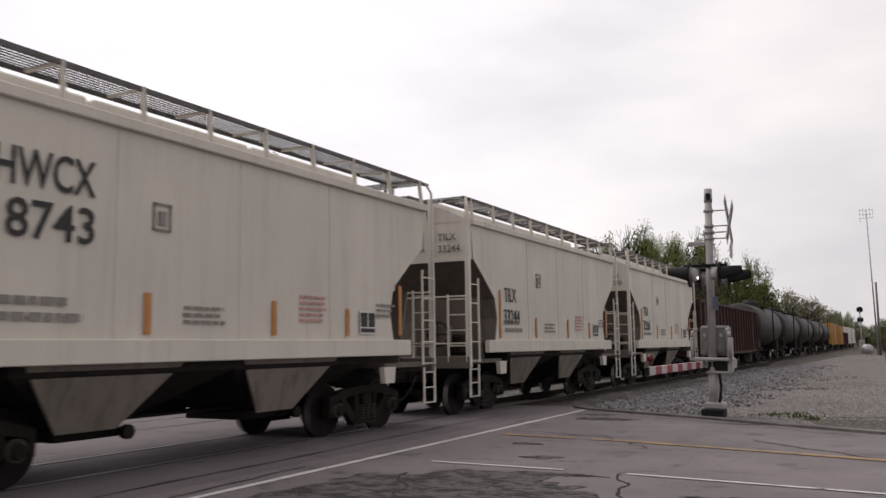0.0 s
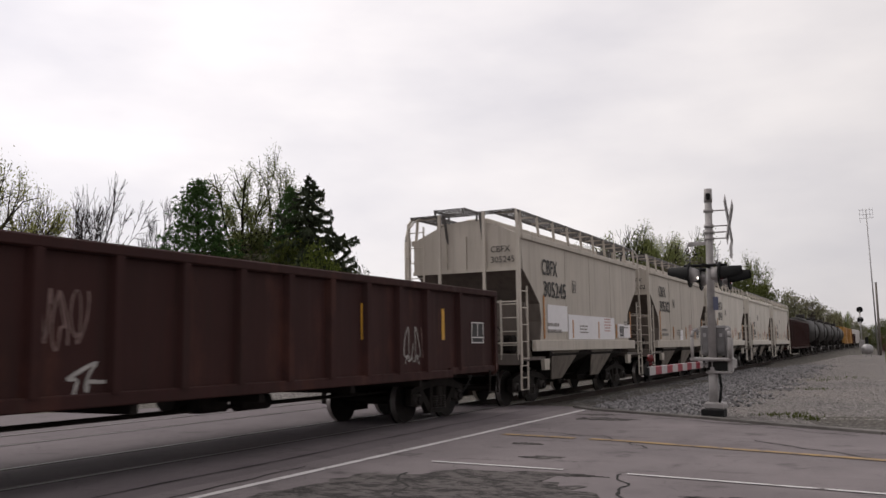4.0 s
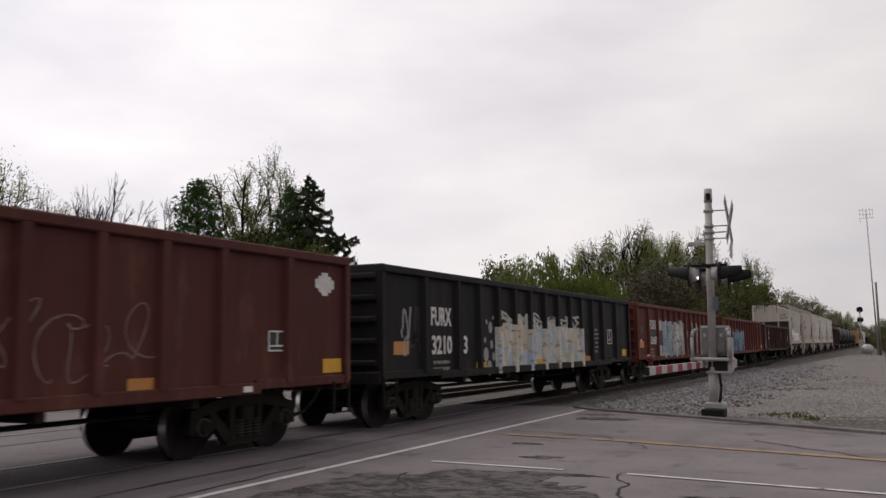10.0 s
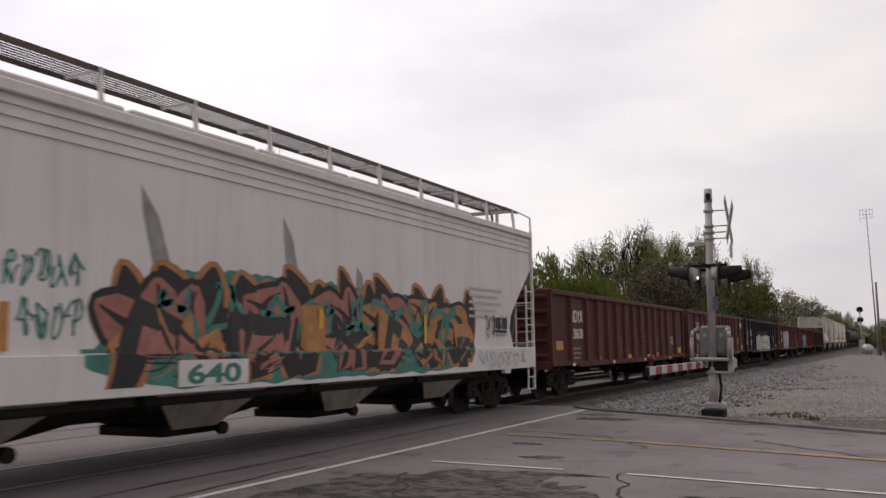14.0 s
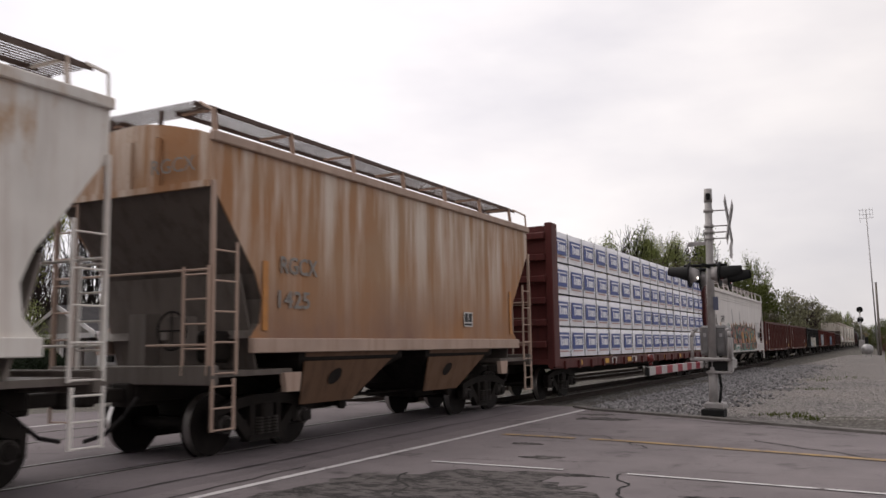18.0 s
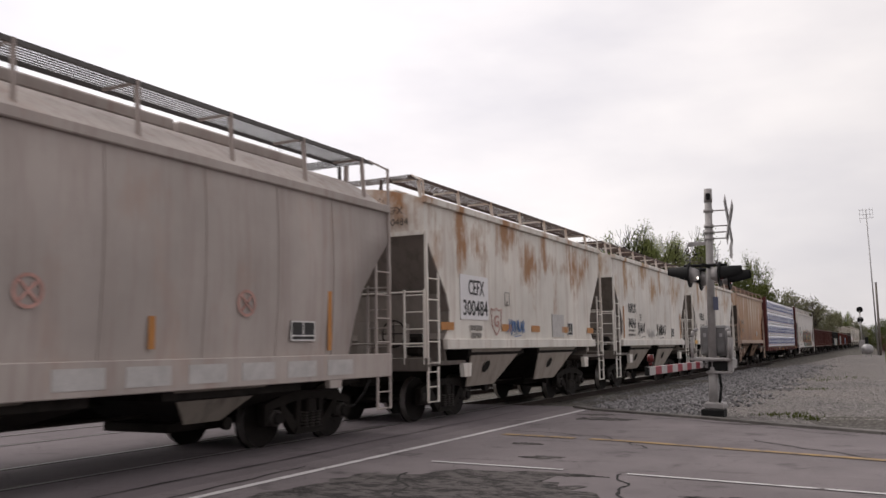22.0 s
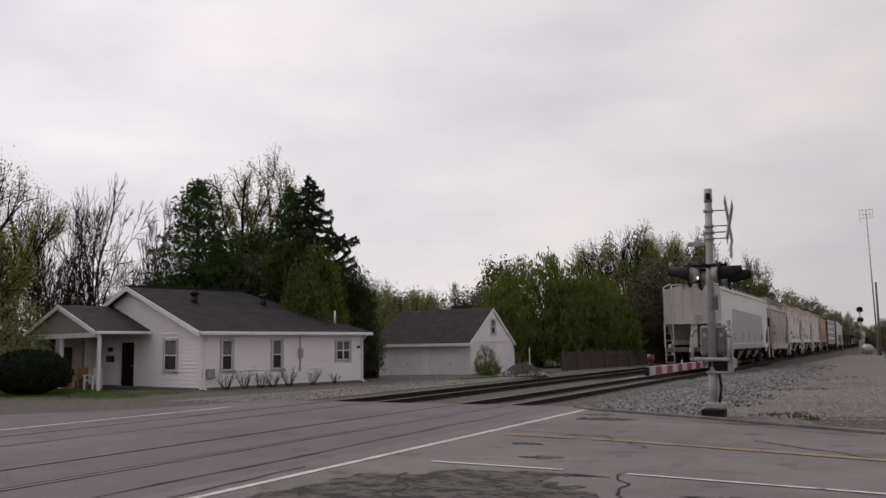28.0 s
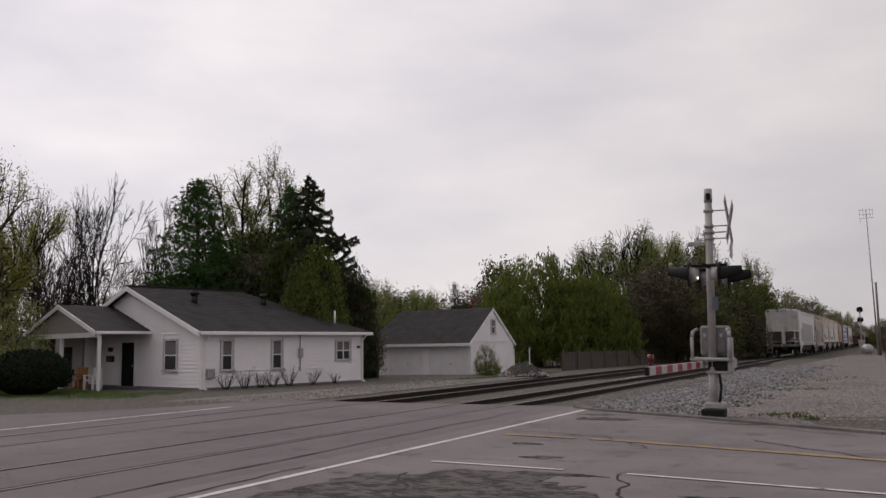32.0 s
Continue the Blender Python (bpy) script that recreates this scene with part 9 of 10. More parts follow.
def tube(t, pts, rr, seg):
    base = len(t.wv)
    for k, q in enumerate(pts):
        a = pts[min(k + 1, len(pts) - 1)] - pts[max(k - 1, 0)]
        s = a.orthogonal().normalized()
        u = a.normalized().cross(s)
        for j in range(seg):
            c = j * 2 * math.pi / seg
            t.wv.append(q + (s * math.cos(c) + u * math.sin(c)) * rr[k])
    for k in range(len(pts) - 1):
        for j in range(seg):
            t.wf.append((base + k * seg + j, base + k * seg + (j + 1) % seg, base + (k + 1) * seg + (j + 1) % seg, base + (k + 1) * seg + j))


def twigs(t, P, chains, per, length, radius, up=0.3, start=3):
    """Fine twigs along the outer ends of the limbs. Returns points along them."""
    tips = []
    for ch in chains[start:]:
        for k in ch[max(1, len(ch) - 4):]:
            for _ in range(per):
                d = (P[k] - P[ch[0]]).normalized()
                d = (d * 0.8 + Vector((t.r.gauss(0, 0.6), t.r.gauss(0, 0.6), t.r.gauss(0, 0.5) + up))).normalized()
                ln = length * t.r.uniform(0.45, 1.2)
                m = P[k] + d * ln * 0.5 + Vector((t.r.gauss(0, 0.06), t.r.gauss(0, 0.06), t.r.gauss(0, 0.06))) * ln
                e = m + (d + Vector((t.r.gauss(0, 0.25), t.r.gauss(0, 0.25), t.r.gauss(0, 0.2) + up * 0.3))).normalized() * ln * 0.5
                tube(t, [P[k], m, e], [radius, radius * 0.8, radius * 0.5], 3)
                tips += [m, e]
    return tips


def dome_crown(h):
    return math.sqrt(max(0.0, 1 - h ** 2.2)) * (0.86 + 0.14 * min(1, h * 4))


def forked_tree(seed, leafmat, bark, first, r0, stems=1, lean=0.2, levels=5, ratio=0.72, spread=0.55, kids=2, lift=0.15, bend=0.2, leaves=0, size=0.05, scatter=0.2, clump=1.0, leafy_from=0.0, twig=0.011):
    """A tree that forks again and again from its stems to fine twigs, with leaves in soft clumps round the outer twigs."""
    t = Plant(seed)
    r = t.r
    ends = []

    def turned(d, ang, az):
        s = d.orthogonal().normalized()
        q = d.normalized().cross(s)
        return d.normalized() * math.cos(ang) + (s * math.cos(az) + q * math.sin(az)) * math.sin(ang)

    def grow(p, d, ln, rad, lev):
        steps = (6, 5, 4, 3, 3, 2, 2)[lev]
        rad = max(rad, twig)
        r1 = max(twig * 0.75, rad * (0.75 if lev < 2 else 0.66))
        pts, e = t.limb(p, d, ln, rad, r1, (7, 6, 5, 4, 3, 3, 3)[lev], bend * (1.0 if lev else 0.5), steps, lift)
        if lev >= levels - 1:
            ends.extend(pts[1:])
        if lev >= levels:
            return
        az = r.random() * 6.28
        n = 3 if r.random() < 0.3 else 2
        for k in range(n):
            ang = spread * r.uniform(0.35, 0.95) * (0.55 if k == 0 else 1.0)
            grow(pts[-1], turned(e, ang, az + k * 6.283 / n + r.uniform(-0.4, 0.4)), ln * ratio * r.uniform(0.8, 1.12), r1 * (0.95 if k == 0 else 0.78), lev + 1)
        for k in range(kids if lev else max(0, kids - 1)):
            i = r.randint(max(1, steps // 3), steps - 1) if steps > 2 else 1
            dd = pts[i + 1] - pts[i]
            grow(pts[i], turned(dd, spread * r.uniform(1.0, 1.7), r.random() * 6.28), ln * ratio * r.uniform(0.45, 0.85), rad * 0.45, min(levels, lev + (1 if lev < 2 else 2)))

    for k in range(stems):
        a = 6.283 * k / stems + r.uniform(-0.5, 0.5)
        f = 0.0 if stems == 1 else lean * r.uniform(0.6, 1.2)
        grow(Vector((0.12 * (stems > 1) * math.cos(a), 0.12 * (stems > 1) * math.sin(a), 0)), Vector((f * math.cos(a), f * math.sin(a), 1)), first * r.uniform(0.9, 1.12), r0 * r.uniform(0.8, 1.1), 0)
    top = max(q.z for q in ends) if ends else 1.0
    for q in ends:
        if not leaves or q.z < top * leafy_from:
            continue
        thick = noise.noise((q.x * 0.7 + seed, q.y * 0.7, q.z * 0.7)) * 1.6 + 0.5
        for _ in range(int(leaves * max(0.0, min(1.0, thick * clump)) + r.random())):
            t.leaf(q, size, 1, scatter)
    for v in t.wv:
        v.z = max(v.z, 0.0)
    return t.meshes(bark, leafmat)


def massed_shrub(seed, leafmat, bark, n, W, shape, leaves, size, scatter, H=6.0, upright=0.0, lumpy=0.2, long=1.3):
    """A dense shrub down to the ground: many stems, and leaves in fine uneven tufts."""
    t = Plant(seed)
    P, chains = branching(t, crown_points(t.r, n, shape, lumpy), H, W, 0.10, 6, 0.007, 2.2, 0.12, 0.4)
    tips = twigs(t, P, chains, 1, 0.75, 0.006, 0.35 + upright)
    for q in tips:
        for _ in range(leaves):
            t.leaf(q, size, 1, scatter, Vector((0, 0, 1)) if upright else None, long)
    for v in t.lv:
        v.z = max(v.z, 0.02)
    for v in t.wv:
        v.z = max(v.z, 0.0)
    return t.meshes(bark, leafmat)


def tuft_pine(seed, leafmat, limbs=210, H=14.0):
    """A broad old pine: limbs that rise at their ends and carry bushy needle tufts."""
    t = Plant(seed)
    t.limb(Vector((0, 0, 0)), Vector((0, 0, 1)), H * 0.97, 0.28, 0.03, 7, 0.02, 6)
    for k in range(limbs):
        f = (k + t.r.random()) / limbs
        z = H * (0.05 + 0.92 * f)
        a = k * 2.4 + t.r.uniform(-0.5, 0.5)
        lump = 1 + 0.38 * noise.noise((1.6 * math.cos(a), 1.6 * math.sin(a), f * 4.5))
        ln = H * 0.31 * (min(1, 0.62 + f * 1.4) * max(0.0, 1 - f ** 1.35) ** 0.8 + 0.05) * lump * t.r.uniform(0.75, 1.08)
        pts, e = t.limb(Vector((0, 0, z)), Vector((math.cos(a), math.sin(a), 0.05 + 0.35 * f)), ln, 0.05 * (1 - f) + 0.015, 0.01, 4, 0.12, 5, 0.25)
        for _ in range(int(10 + 30 * (1 - f * 0.5) * ln / 2.5)):
            s = (0.25 + 0.75 * t.r.random() ** 0.6) * 4.99
            i = int(s)
            c = pts[i].lerp(pts[i + 1], s - i) + Vector((t.r.gauss(0, 0.28), t.r.gauss(0, 0.28), t.r.gauss(0.05, 0.16)))
            for _ in range(13):
                u = Vector((t.r.gauss(0, 1), t.r.gauss(0, 1), t.r.gauss(0.35, 0.8))).normalized()
                v = u.orthogonal().normalized() * 0.028
                g = 0.20 * t.r.uniform(0.6, 1.3)
                b = len(t.lv)
                t.lv += [c - v, c + v, c + u * g]
                t.lf.append((b, b + 1, b + 2))
    return t.meshes(M_BARKDARK, leafmat)


def weeping_spruce(seed, leafmat, limbs=135, H=15.0, width=0.36):
    """A spruce in open tiers: long limbs that sag and lift at the tip, with hanging curtains of twigs."""
    t = Plant(seed)
    t.limb(Vector((0, 0, 0)), Vector((0, 0, 1)), H * 0.99, 0.26, 0.025, 7, 0.015, 6)
    for k in range(limbs):
        f = (k + t.r.random() * 0.8) / limbs
        z = H * (0.06 + 0.92 * f) + t.r.gauss(0, 0.3) * (1 - f)
        a = k * 2.4 + t.r.uniform(-0.5, 0.5)
        ln = H * width * ((1 - f) ** 0.42) * t.r.choice((0.35, 0.5, 0.65, 0.8, 0.95, 1.05, 1.2)) * min(1, 0.3 + (1 - f) * 4)
        sag, rise = t.r.uniform(0.15, 0.75), t.r.uniform(0.15, 0.5)
        o = Vector((math.cos(a), math.sin(a), 0))
        side = Vector((-o.y, o.x, 0))
        pts = [Vector((0, 0, z)) + o * (ln * s) + Vector((0, 0, ln * (0.12 * s - sag * s * s + rise * s ** 3.2))) for s in (0, 0.2, 0.4, 0.6, 0.8, 1.0)]
        tube(t, pts, [0.045 * (1 - f) + 0.014 - 0.006 * i / 5 for i in range(6)], 4)
        for _ in range(int(20 + 230 * ln / 5.4)):
            s = (0.08 + 0.92 * t.r.random() ** 0.8) * 4.99
            i = int(s)
            q = pts[i].lerp(pts[i + 1], s - i)
            w = side * t.r.uniform(-1, 1) * 0.11 * ln * (1.1 - s / 5)
            hang = (0.15 + 0.35 * t.r.random()) * (0.5 + 0.5 * min(1, ln / 3))
            b = len(t.lv)
            c = q + w
            u = (o * t.r.uniform(0.1, 0.7) + side * t.r.gauss(0, 0.3) - Vector((0, 0, 1))).normalized() * hang
            v = (side * math.cos(t.r.random() * 3.14) + o * math.sin(t.r.random() * 3.14)).normalized() * 0.055
            t.lv += [c - v * 0.6, c + v * 0.6, c + u * 0.6 + v, c + u, c + u * 0.6 - v]
            t.lf.append((b, b + 1, b + 2, b + 3, b + 4))
            for _ in range(2):
                u2 = (o * t.r.uniform(0.2, 1) + side * t.r.gauss(0, 0.7) + Vector((0, 0, t.r.gauss(-0.2, 0.3)))).normalized() * 0.22
                v2 = u2.orthogonal().normalized() * 0.03
                b = len(t.lv)
                t.lv += [c - v2, c + v2, c + u2]
                t.lf.append((b, b + 1, b + 2))
    return t.meshes(M_BARKDARK, leafmat)


KINDS = {
    "maple": forked_tree(101, L_YELLOW, M_BARK, 2.4, 0.24, 1, 0.2, 5, 0.82, 0.55, 3, 0.08, 0.28, 20, 0.062, 0.20, 1.1),
    "bare": forked_tree(204, L_BROWN, M_BARKDARK, 3.9, 0.15, 3, 0.11, 5, 0.72, 0.56, 2, 0.10, 0.22, twig=0.021),
    "bare_slim": forked_tree(211, L_BROWN, M_BARKDARK, 4.2, 0.11, 2, 0.05, 5, 0.70, 0.34, 3, 0.2, 0.18, twig=0.018),
    "bare_fine": forked_tree(203, L_BROWN, M_TWIG, 2.5, 0.14, 3, 0.22, 5, 0.82, 0.48, 3, 0.12, 0.22, twig=0.016),
    "sparse": forked_tree(306, L_SPRING, M_BARKDARK, 3.7, 0.40, 1, 0.2, 5, 0.77, 0.66, 3, 0.08, 0.36, 34, 0.060, 0.19, 1.2, 0.35, twig=0.022),
    "sparse_tall": forked_tree(305, L_PALE, M_BARKDARK, 3.4, 0.15, 2, 0.12, 4, 0.76, 0.62, 4, 0.2, 0.24, 14, 0.085, 0.22, twig=0.02),
    "green_tall": forked_tree(307, L_SPRING, M_BARKDARK, 3.2, 0.16, 2, 0.12, 4, 0.76, 0.54, 4, 0.18, 0.24, 14, 0.09, 0.24, twig=0.018),
    "pine": tuft_pine(401, L_PINE),
    "spruce": weeping_spruce(402, L_SPRUCE, 190),
    "willow": massed_shrub(501, L_WILLOW, M_BARK, 520, 3.4, dome_crown, 11, 0.075, 0.13, 6.5, 0.5, 0.0, 1.7),
    "shrub_green": massed_shrub(502, L_GREEN, M_BARKDARK, 240, 2.8, dome_crown, 9, 0.08, 0.18),
    "shrub_yellow": massed_shrub(503, L_PALE, M_BARK, 200, 2.8, dome_crown, 7, 0.06, 0.16),
    "thicket": massed_shrub(504, L_BROWN, M_TWIG, 170, 2.6, dome_crown, 7, 0.12, 0.26),
    "thicket_green": massed_shrub(507, L_OLIVE, M_BARKDARK, 170, 2.6, dome_crown, 7, 0.12, 0.26),
    "far_wood": massed_shrub(509, L_FAR, M_TWIG, 170, 2.6, dome_crown, 7, 0.12, 0.26),
    "evergreen": massed_shrub(508, L_EVERGREEN, M_BARKDARK, 260, 2.4, dome_crown, 10, 0.13, 0.26),
    "redbud": massed_shrub(505, L_RED, M_BARK, 120, 4.0, dome_crown, 6, 0.07, 0.16),
    "pine_small": tuft_pine(403, L_SPRUCE, 90),
}
NAMES = {
    "maple": ("maple_tree", "tree in young yellow-green leaf"), "bare": ("bare_tree", "leafless tree with several dark stems"), "bare_slim": ("bare_tree", "slim upright leafless tree with dark twigs"),
    "bare_fine": ("bare_tree", "leafless tree with fine purple-brown twigs"), "sparse": ("budding_tree", "tall tree with sparse pale new leaves"),
    "sparse_tall": ("budding_tree", "slender tree with sparse pale new leaves"), "green_tall": ("tree", "tall tree in thin spring green leaf"),
    "pine": ("pine_tree", "dense dark green pine behind the house"), "spruce": ("spruce_tree", "dark spruce with drooping ragged branches"),
    "willow": ("willow_shrub", "large rounded green willow-like shrub"), "shrub_green": ("shrub", "dense green shrub in spring leaf"),
    "shrub_yellow": ("shrub", "pale yellow-green budding shrub"), "thicket": ("thicket_shrub", "brown leafless thicket shrub"),
    "thicket_green": ("thicket_shrub", "tangled shrub with thin green leaf"), "redbud": ("redbud_tree", "small redbud with pink blossom"),
    "far_wood": ("thicket_shrub", "budding thicket, distance haze put into its pale leaf colour"),
    "evergreen": ("evergreen_shrub", "dense dark evergreen growth behind the house"),
    "pine_small": ("spruce_tree", "small dark evergreen in the distance"),
}


def plant(kind, x, y, h, r, turn):
    (trunk, crown), ext = KINDS[kind]
    nm, lab = NAMES[kind]
    z = terrain(x, y) - 0.05
    k = h - z
    ob = thing(nm, lab, "tree" if "shrub" not in nm else "shrub", pose(x, y, z, 0, 0, turn) @ Matrix.Diagonal((r / ext, r / ext, k, 1)))
    part("trunk", trunk, None, ob)
    if crown:
        part("crown", crown, None, ob)
    return ob


random.seed(77)
GROVE = [
    # px, distance, top row, half width in columns, kind
    (-62, 42, 250, 135, "maple"), (-20, 46, 275, 110, "maple"), (88, 56, 318, 85, "bare_fine"), (30, 66, 330, 95, "bare_fine"), (170, 53, 296, 74, "bare"),
    (274, 56, 340, 42, "bare_slim"), (215, 75, 425, 60, "bare_fine"), (348, 49, 310, 102, "pine"), (310, 62, 430, 50, "bare_fine"), (446, 54, 238, 112, "sparse"), (545, 48, 304, 118, "spruce"), (630, 51, 445, 36, "evergreen"),
    (372, 52, 395, 60, "thicket"), (400, 50, 440, 65, "thicket_green"), (452, 49, 425, 70, "thicket"), (505, 47, 405, 60, "thicket_green"), (560, 45, 420, 62, "shrub_green"), (600, 50, 450, 60, "thicket"), (640, 52, 495, 42, "thicket"), (540, 45, 455, 55, "thicket_green"), (435, 58, 390, 80, "thicket"), (520, 56, 380, 70, "thicket"),
    (512, 51, 322, 62, "pine"), (430, 50, 432, 75, "evergreen"), (490, 49, 418, 80, "evergreen"), (560, 51, 405, 70, "evergreen"), (608, 53, 440, 48, "evergreen"), (330, 50, 455, 62, "evergreen"),
    (652, 64, 484, 42, "shrub_yellow"), (676, 70, 488, 36, "shrub_yellow"), (640, 66, 500, 45, "thicket_green"), (670, 74, 505, 40, "thicket_green"), (728, 80, 500, 22, "sparse_tall"), (755, 82, 508, 26, "shrub_yellow"), (725, 92, 505, 45, "thicket_green"), (765, 96, 512, 42, "shrub_yellow"), (830, 96, 500, 40, "thicket"), (815, 88, 515, 30, "evergreen"),
    (668, 66, 482, 48, "shrub_yellow"), (738, 84, 500, 40, "sparse_tall"), (706, 95, 518, 45, "thicket_green"), (803, 84, 498, 26, "pine_small"), (848, 80, 520, 40, "redbud"), (840, 98, 488, 40, "bare_fine"), (775, 100, 515, 45, "thicket"), (690, 90, 505, 35, "thicket_green"),
    (950, 72, 436, 105, "willow"), (1040, 74, 470, 90, "willow"), (880, 84, 448, 52, "thicket_green"), (895, 78, 480, 60, "willow"),
    (1035, 96, 412, 70, "sparse_tall"), (1085, 93, 398, 75, "bare"), (1122, 92, 382, 72, "green_tall"), (1190, 96, 392, 70, "sparse_tall"), (1236, 100, 396, 60, "green_tall"), (1155, 104, 402, 65, "sparse_tall"), (1335, 112, 440, 36, "green_tall"), (1290, 106, 455, 45, "sparse_tall"), (1215, 108, 400, 60, "bare"), (1262, 112, 425, 50, "bare_fine"), (1060, 100, 420, 60, "bare_fine"),
    (1120, 82, 470, 70, "thicket"), (1165, 84, 455, 70, "thicket"), (1215, 86, 450, 70, "thicket"), (1260, 90, 455, 60, "thicket_green"), (1305, 94, 470, 55, "thicket_green"), (1345, 100, 495, 45, "thicket_green"), (1190, 80, 520, 65, "thicket"), (1250, 84, 520, 65, "thicket_green"), (1300, 88, 530, 55, "thicket"), (1140, 78, 545, 55, "thicket"), (1350, 96, 545, 40, "thicket"),
    (1385, 140, 508, 45, "far_wood"), (1412, 150, 518, 40, "bare_fine"), (1430, 170, 526, 35, "far_wood"), (1452, 190, 540, 32, "far_wood"), (1484, 230, 545, 24, "green_tall"), (1470, 215, 552, 26, "far_wood"), (1500, 270, 558, 20, "far_wood"), (1512, 330, 568, 18, "far_wood"), (1524, 360, 576, 16, "far_wood"),
    (1545, 190, 572, 20, "thicket_green"), (1562, 150, 560, 20, "thicket_green"), (1585, 130, 555, 30, "thicket_green"), (1556, 120, 590, 12, "redbud"), (1615, 120, 540, 40, "green_tall"), (1566, 60, 596, 8, "shrub_green"),
    (25, 40, 510, 75, "shrub_yellow"), (-60, 38, 500, 80, "shrub_yellow"), (70, 60, 528, 70, "far_wood"), (130, 66, 522, 65, "thicket"), (195, 68, 516, 60, "far_wood"), (250, 66, 505, 55, "thicket"), (320, 55, 470, 60, "thicket_green"), (-150, 45, 300, 120, "bare"), (-120, 50, 510, 90, "thicket"),
]
for px, dist, py, hw, kind in GROVE:
    gx, gy = bearing(px, dist)
    depth = dist * math.cos(math.atan((px - 784) / 1512))
    plant(kind, gx, gy, top_height(px, dist, py), hw * depth / 1512, random.uniform(0, 360))
# belt of woods behind
for k in range(34):
    px = -200 + 50 * k
    dist = random.uniform(118, 150)
    gx, gy = bearing(px, dist)
    if gx < -22:
        plant(random.choice(("far_wood", "thicket_green", "thicket")), gx, gy, random.uniform(5.0, 7.0), random.uniform(4.5, 6.0), random.uniform(0, 360))


BUSH_TALL = 0.98


def clipped_bush():
    rnd = random.Random(31)
    ob = thing("clipped_bush", "dark green rounded clipped evergreen bush on the lawn", "bush", pose(-30.6, 22.9, -0.3) @ Matrix.Diagonal((0.79, 0.79, BUSH_TALL, 1)))
    t = Plant(32)
    for k in range(14):
        a = rnd.random() * 6.28
        t.limb(Vector((0, 0, 0)), Vector((math.cos(a), math.sin(a), 1.2)), 1.5, 0.03, 0.01, 4, 0.2, 4)
    for _ in range(9000):
        a, f = rnd.random() * 6.28, math.acos(rnd.uniform(-0.55, 1))
        r = rnd.uniform(0.86, 1.02) * (1 + 0.06 * noise.noise((3 * math.cos(a), 3 * math.sin(a), 3 * math.cos(f))))
        p = Vector((2.0 * r * math.sin(f) * math.cos(a), 2.0 * r * math.sin(f) * math.sin(a), 0.95 + 0.98 * r * math.cos(f)))
        t.leaf(p, 0.07, 1, 0.03)
    wv = [tuple(v) for v in t.wv]
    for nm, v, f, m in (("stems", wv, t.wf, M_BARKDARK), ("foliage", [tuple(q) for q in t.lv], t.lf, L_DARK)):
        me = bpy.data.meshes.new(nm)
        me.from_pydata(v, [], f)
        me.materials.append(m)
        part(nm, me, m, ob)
    # solid core: the shade between the leaves is put into its colour
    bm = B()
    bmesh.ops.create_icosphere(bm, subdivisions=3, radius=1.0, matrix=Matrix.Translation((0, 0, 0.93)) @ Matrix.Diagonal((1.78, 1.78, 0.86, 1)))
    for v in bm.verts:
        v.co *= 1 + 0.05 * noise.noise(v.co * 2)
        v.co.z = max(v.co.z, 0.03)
    part("inner_foliage", bm, plain("painted_foliage_shade", (0.008, 0.013, 0.006), 0.95), ob)


clipped_bush()


def foundation_shrubs():
    for k, (y, s) in enumerate(((0.75, 1.0), (1.75, 1.05), (2.6, 0.95), (3.25, 0.9), (4.2, 1.1), (5.55, 0.95), (7.0, 0.6))):
        t = Plant(600 + k)
        for j in range(16):
            a = t.r.random() * 6.28
            pts, e = t.limb(Vector((0.05 * math.cos(a), 0.05 * math.sin(a), 0)), Vector((math.cos(a) * 0.5, math.sin(a) * 0.5, 1)), 0.95 * s * t.r.uniform(0.6, 1.1), 0.013, 0.004, 4, 0.3, 4, 0.1)
            t.limb(pts[2], Vector((t.r.uniform(-1, 1), t.r.uniform(-1, 1), 1)), 0.4 * s, 0.007, 0.003, 3, 0.3, 3)
            t.leaf(pts[-1], 0.03, 3, 0.08)
        ob = thing("foundation_shrub", "small bare twiggy shrub against the white wall", "shrub", HM @ pose(0.65, y, 0.0), "shrubs along the house wall")
        for nm, v, f, m in (("stem_cluster", t.wv, t.wf, M_TWIG), ("buds", t.lv, t.lf, L_BROWN)):
            me = bpy.data.meshes.new(nm)
            me.from_pydata([tuple(q) for q in v], [], f)
            me.materials.append(m)
            part(nm, me, m, ob)


foundation_shrubs()
plant("shrub_green", -22.6, 49.2, 1.75, 0.95, 40)
plant("shrub_green", -22.3, 48.8, 0.35, 0.7, 80)


def blades(name, label, area, count, hgt, seed, material):
    rnd = random.Random(seed)
    v, f = [], []
    for _ in range(count):
        x, y, z = area(rnd)
        a, h, w = rnd.random() * 6.28, hgt * rnd.uniform(0.4, 1.3), 0.012 + 0.01 * rnd.random()
        lx, ly = rnd.gauss(0, 0.35) * h, rnd.gauss(0, 0.35) * h
        b = len(v)
        v += [(x - w * math.cos(a), y - w * math.sin(a), z), (x + w * math.cos(a), y + w * math.sin(a), z), (x + lx, y + ly, z + h)]
        f.append((b, b + 1, b + 2))
    me = bpy.data.meshes.new(name)
    me.from_pydata(v, [], f)
    me.materials.append(material)
    return tagged(new(name, me), label, "grass", "", "stuff")


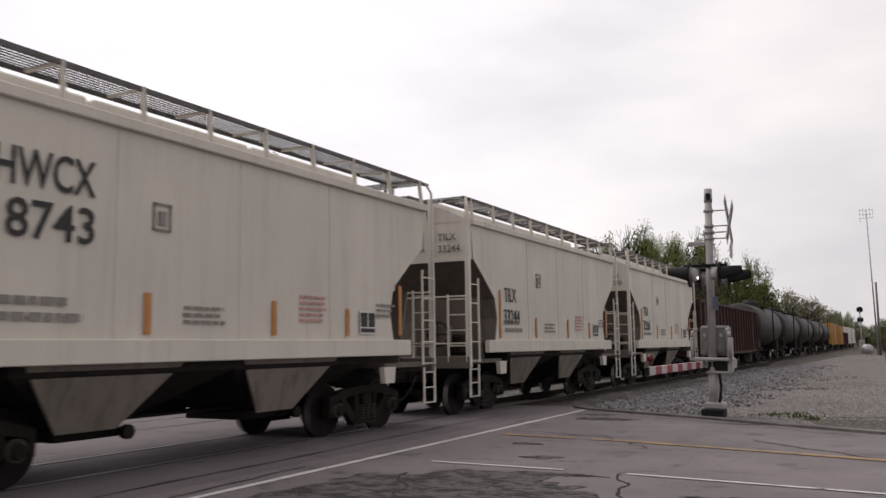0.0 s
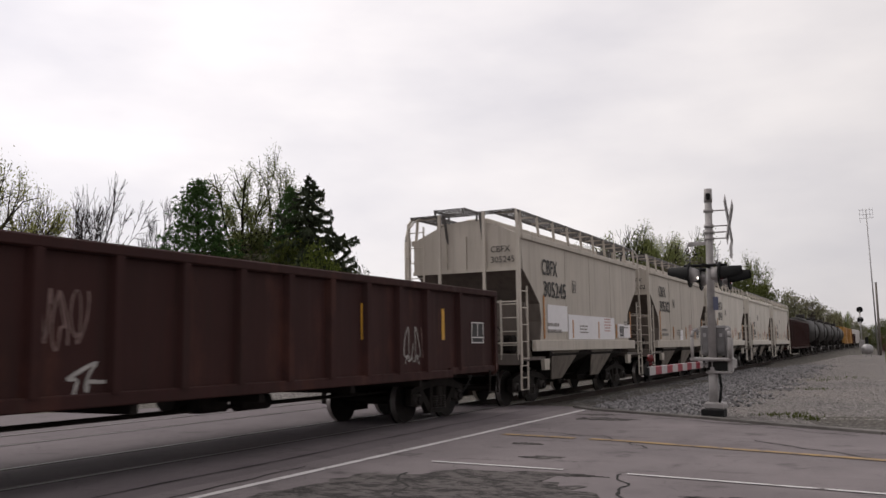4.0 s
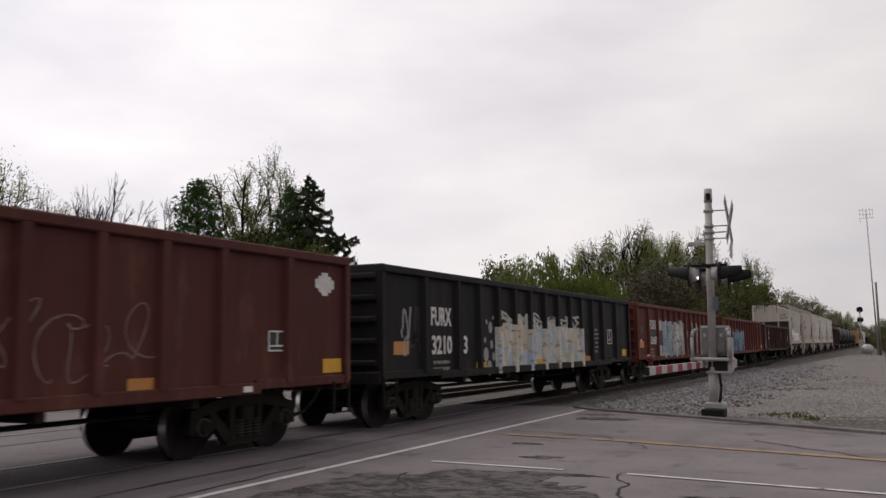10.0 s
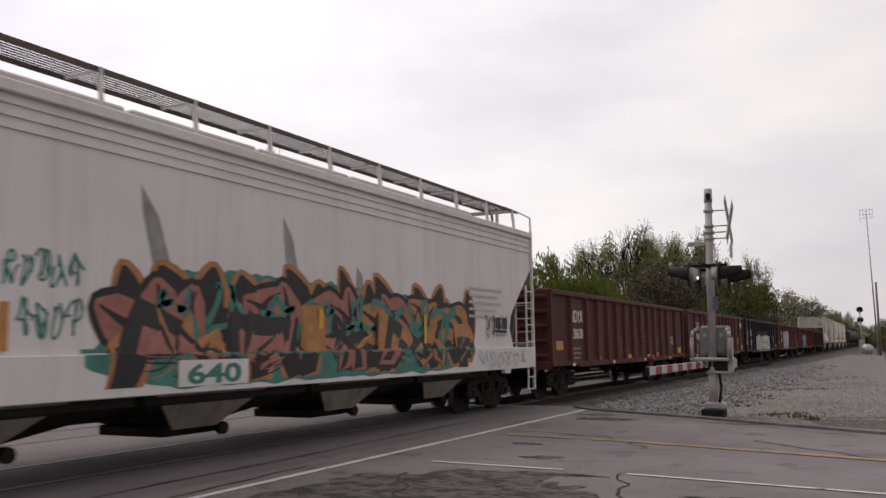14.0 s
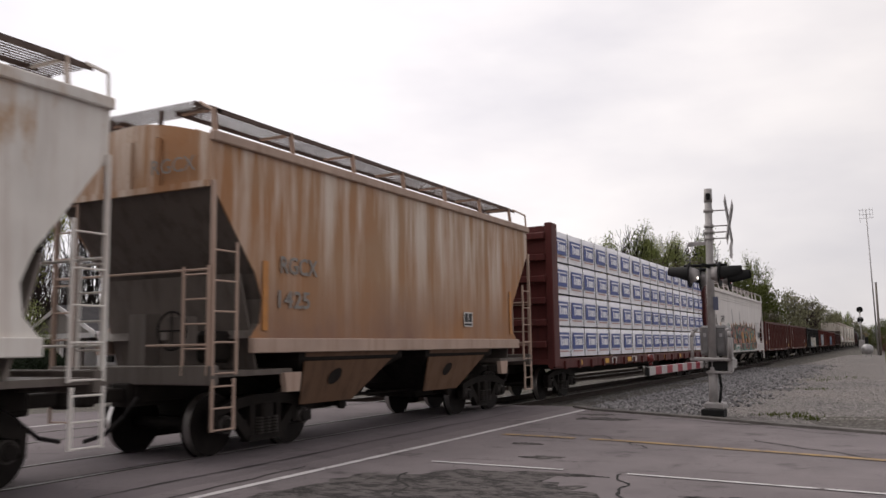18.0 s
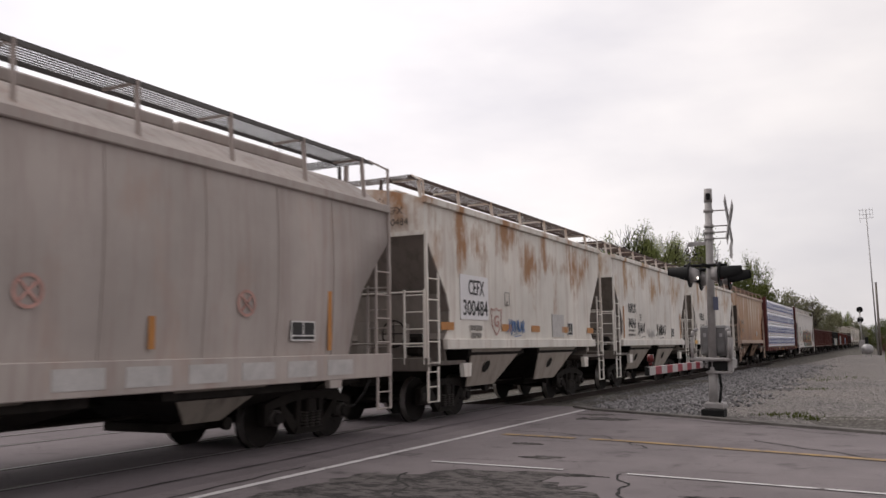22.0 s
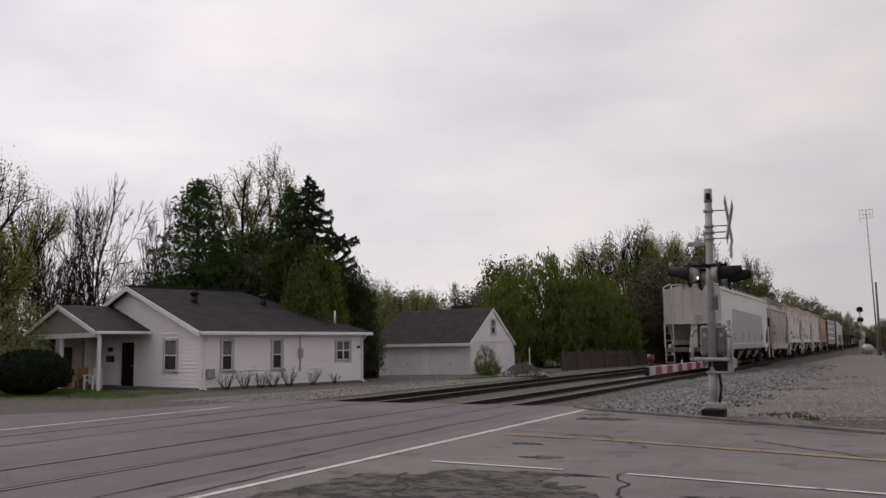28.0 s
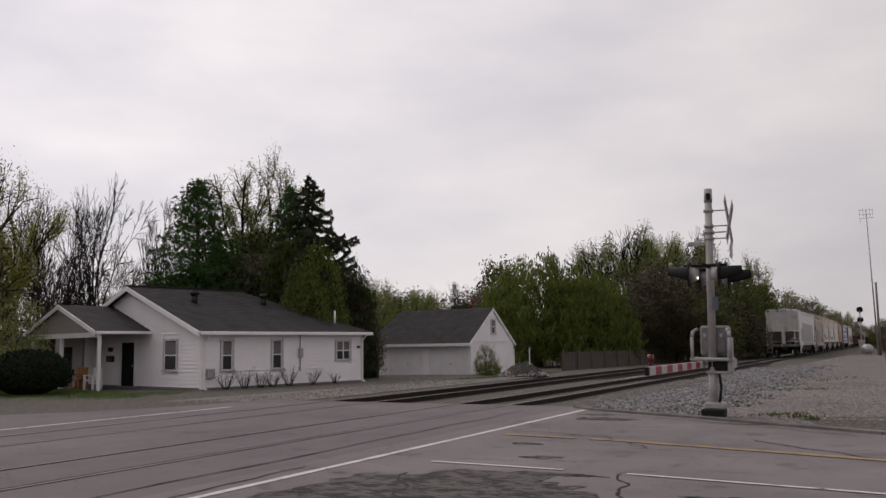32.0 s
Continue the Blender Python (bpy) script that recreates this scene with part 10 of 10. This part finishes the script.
def build_lawn():
    bm = B()
    pts = [(-23.7, 14.0), (-23.65, 16.8), (-23.8, 19), (-23.9, 21.2), (-24.6, 24), (-24.2, 27), (-23.4, 30), (-23.3, 37.5), (-25.5, 38.2), (-40, 40), (-60, 40), (-60, 12), (-30, 10.5)]
    prism(bm, pts, -0.6, -0.235, "z")
    setting("lawn", bm, M_SOIL, "strip of green lawn in front of the house", "lawn")

    def front(r):
        while True:
            x, y = r.uniform(-36, -21.5), r.uniform(12, 27)
            if x < -23.6 - 0.5 * math.sin(y) ** 2 - max(0, y - 21) * 0.25 and y > 12 + max(0, (-x - 21.6) * -0.2):
                q = HM.inverted() @ Vector((x, y, 0))
                if not (q.x < 0.02 and q.y > -2.6 and q.x > -11.5) and r.random() < 0.35 + 0.65 * (noise.noise((x * 0.6, y * 0.6, 0)) > -0.1):
                    return x, y, -0.24
    blades("lawn_grass", "short green grass on the lawn", front, 45000, 0.11, 41, M_GRASS)

    def side(r):
        while True:
            q = HM @ Vector((r.uniform(0.1, 3.0) * r.random(), r.uniform(0, 14), 0))
            if noise.noise((q.x * 0.5, q.y * 0.5, 3)) > -0.15:
                return q.x, q.y, -0.26 - 0.25 * smooth(36, 46, q.y)
    blades("verge_grass", "patchy grass along the house wall", side, 9000, 0.07, 42, M_GRASS)

    def yard(r):
        while True:
            x, y = r.uniform(-31, -18), r.uniform(38, 50)
            if noise.noise((x * 0.35, y * 0.35, 8)) > 0.0:
                return x, y, terrain(x, y)
    blades("yard_grass", "patchy grass before the garage", yard, 9000, 0.10, 43, M_GRASS)

    def weeds(r):
        c = r.choice(((-2.35, 19.3, 0.3), (-1.75, 18.9, 0.35), (-1.9, 19.6, 0.3), (-1.45, 18.4, 0.22), (-2.6, 37, 1.0), (-1.9, 40, 1.2), (-2.3, 30.0, 0.6)))
        return r.gauss(c[0], c[2] * 0.5), r.gauss(c[1], c[2] * 0.5), -0.04
    blades("lot_weeds", "small green weed tufts in the gravel", weeds, 420, 0.07, 44, L_OLIVE)

    def rightside(r):
        return r.uniform(4, 26), r.uniform(60, 110), -0.05
    blades("far_verge", "rough green verge beyond the lot", rightside, 6000, 0.5, 45, M_GRASS)


build_lawn()
build_ties(bed_1, TRACK_X)
build_ties(bed_2, TRACK2_X)


# ---- what moves ----
def motions():
    for ob in CARS + BUNDLES:
        mid = ob["mid"]
        del ob["mid"]
        walk(ob, [(t, pose(TRACK_X, mid + run(t), 0, 0, 0, 90)) for t in (0, 2, 4, 6, 8, 10, 12, 14, 16, 18, 20, 22, 24, 25, 26, 27, 28, 30, 32)])
    # wheels roll with the train
    for side, sets in WHEELSETS.items():
        first = sets[0]
        walk(first, [(k / FPS, pose(side * 0.89, 0, 0.434, 0, 0, 0) @ Matrix.Rotation(run(k / FPS) / 0.434, 4, "Y")) for k in range(32 * FPS + 1)])
        for ws in sets[1:]:
            ws.rotation_mode = "QUATERNION"
            ws.animation_data_create()
            ws.animation_data.action = first.animation_data.action
            ws.animation_data.action_slot = first.animation_data.action_slot


motions()
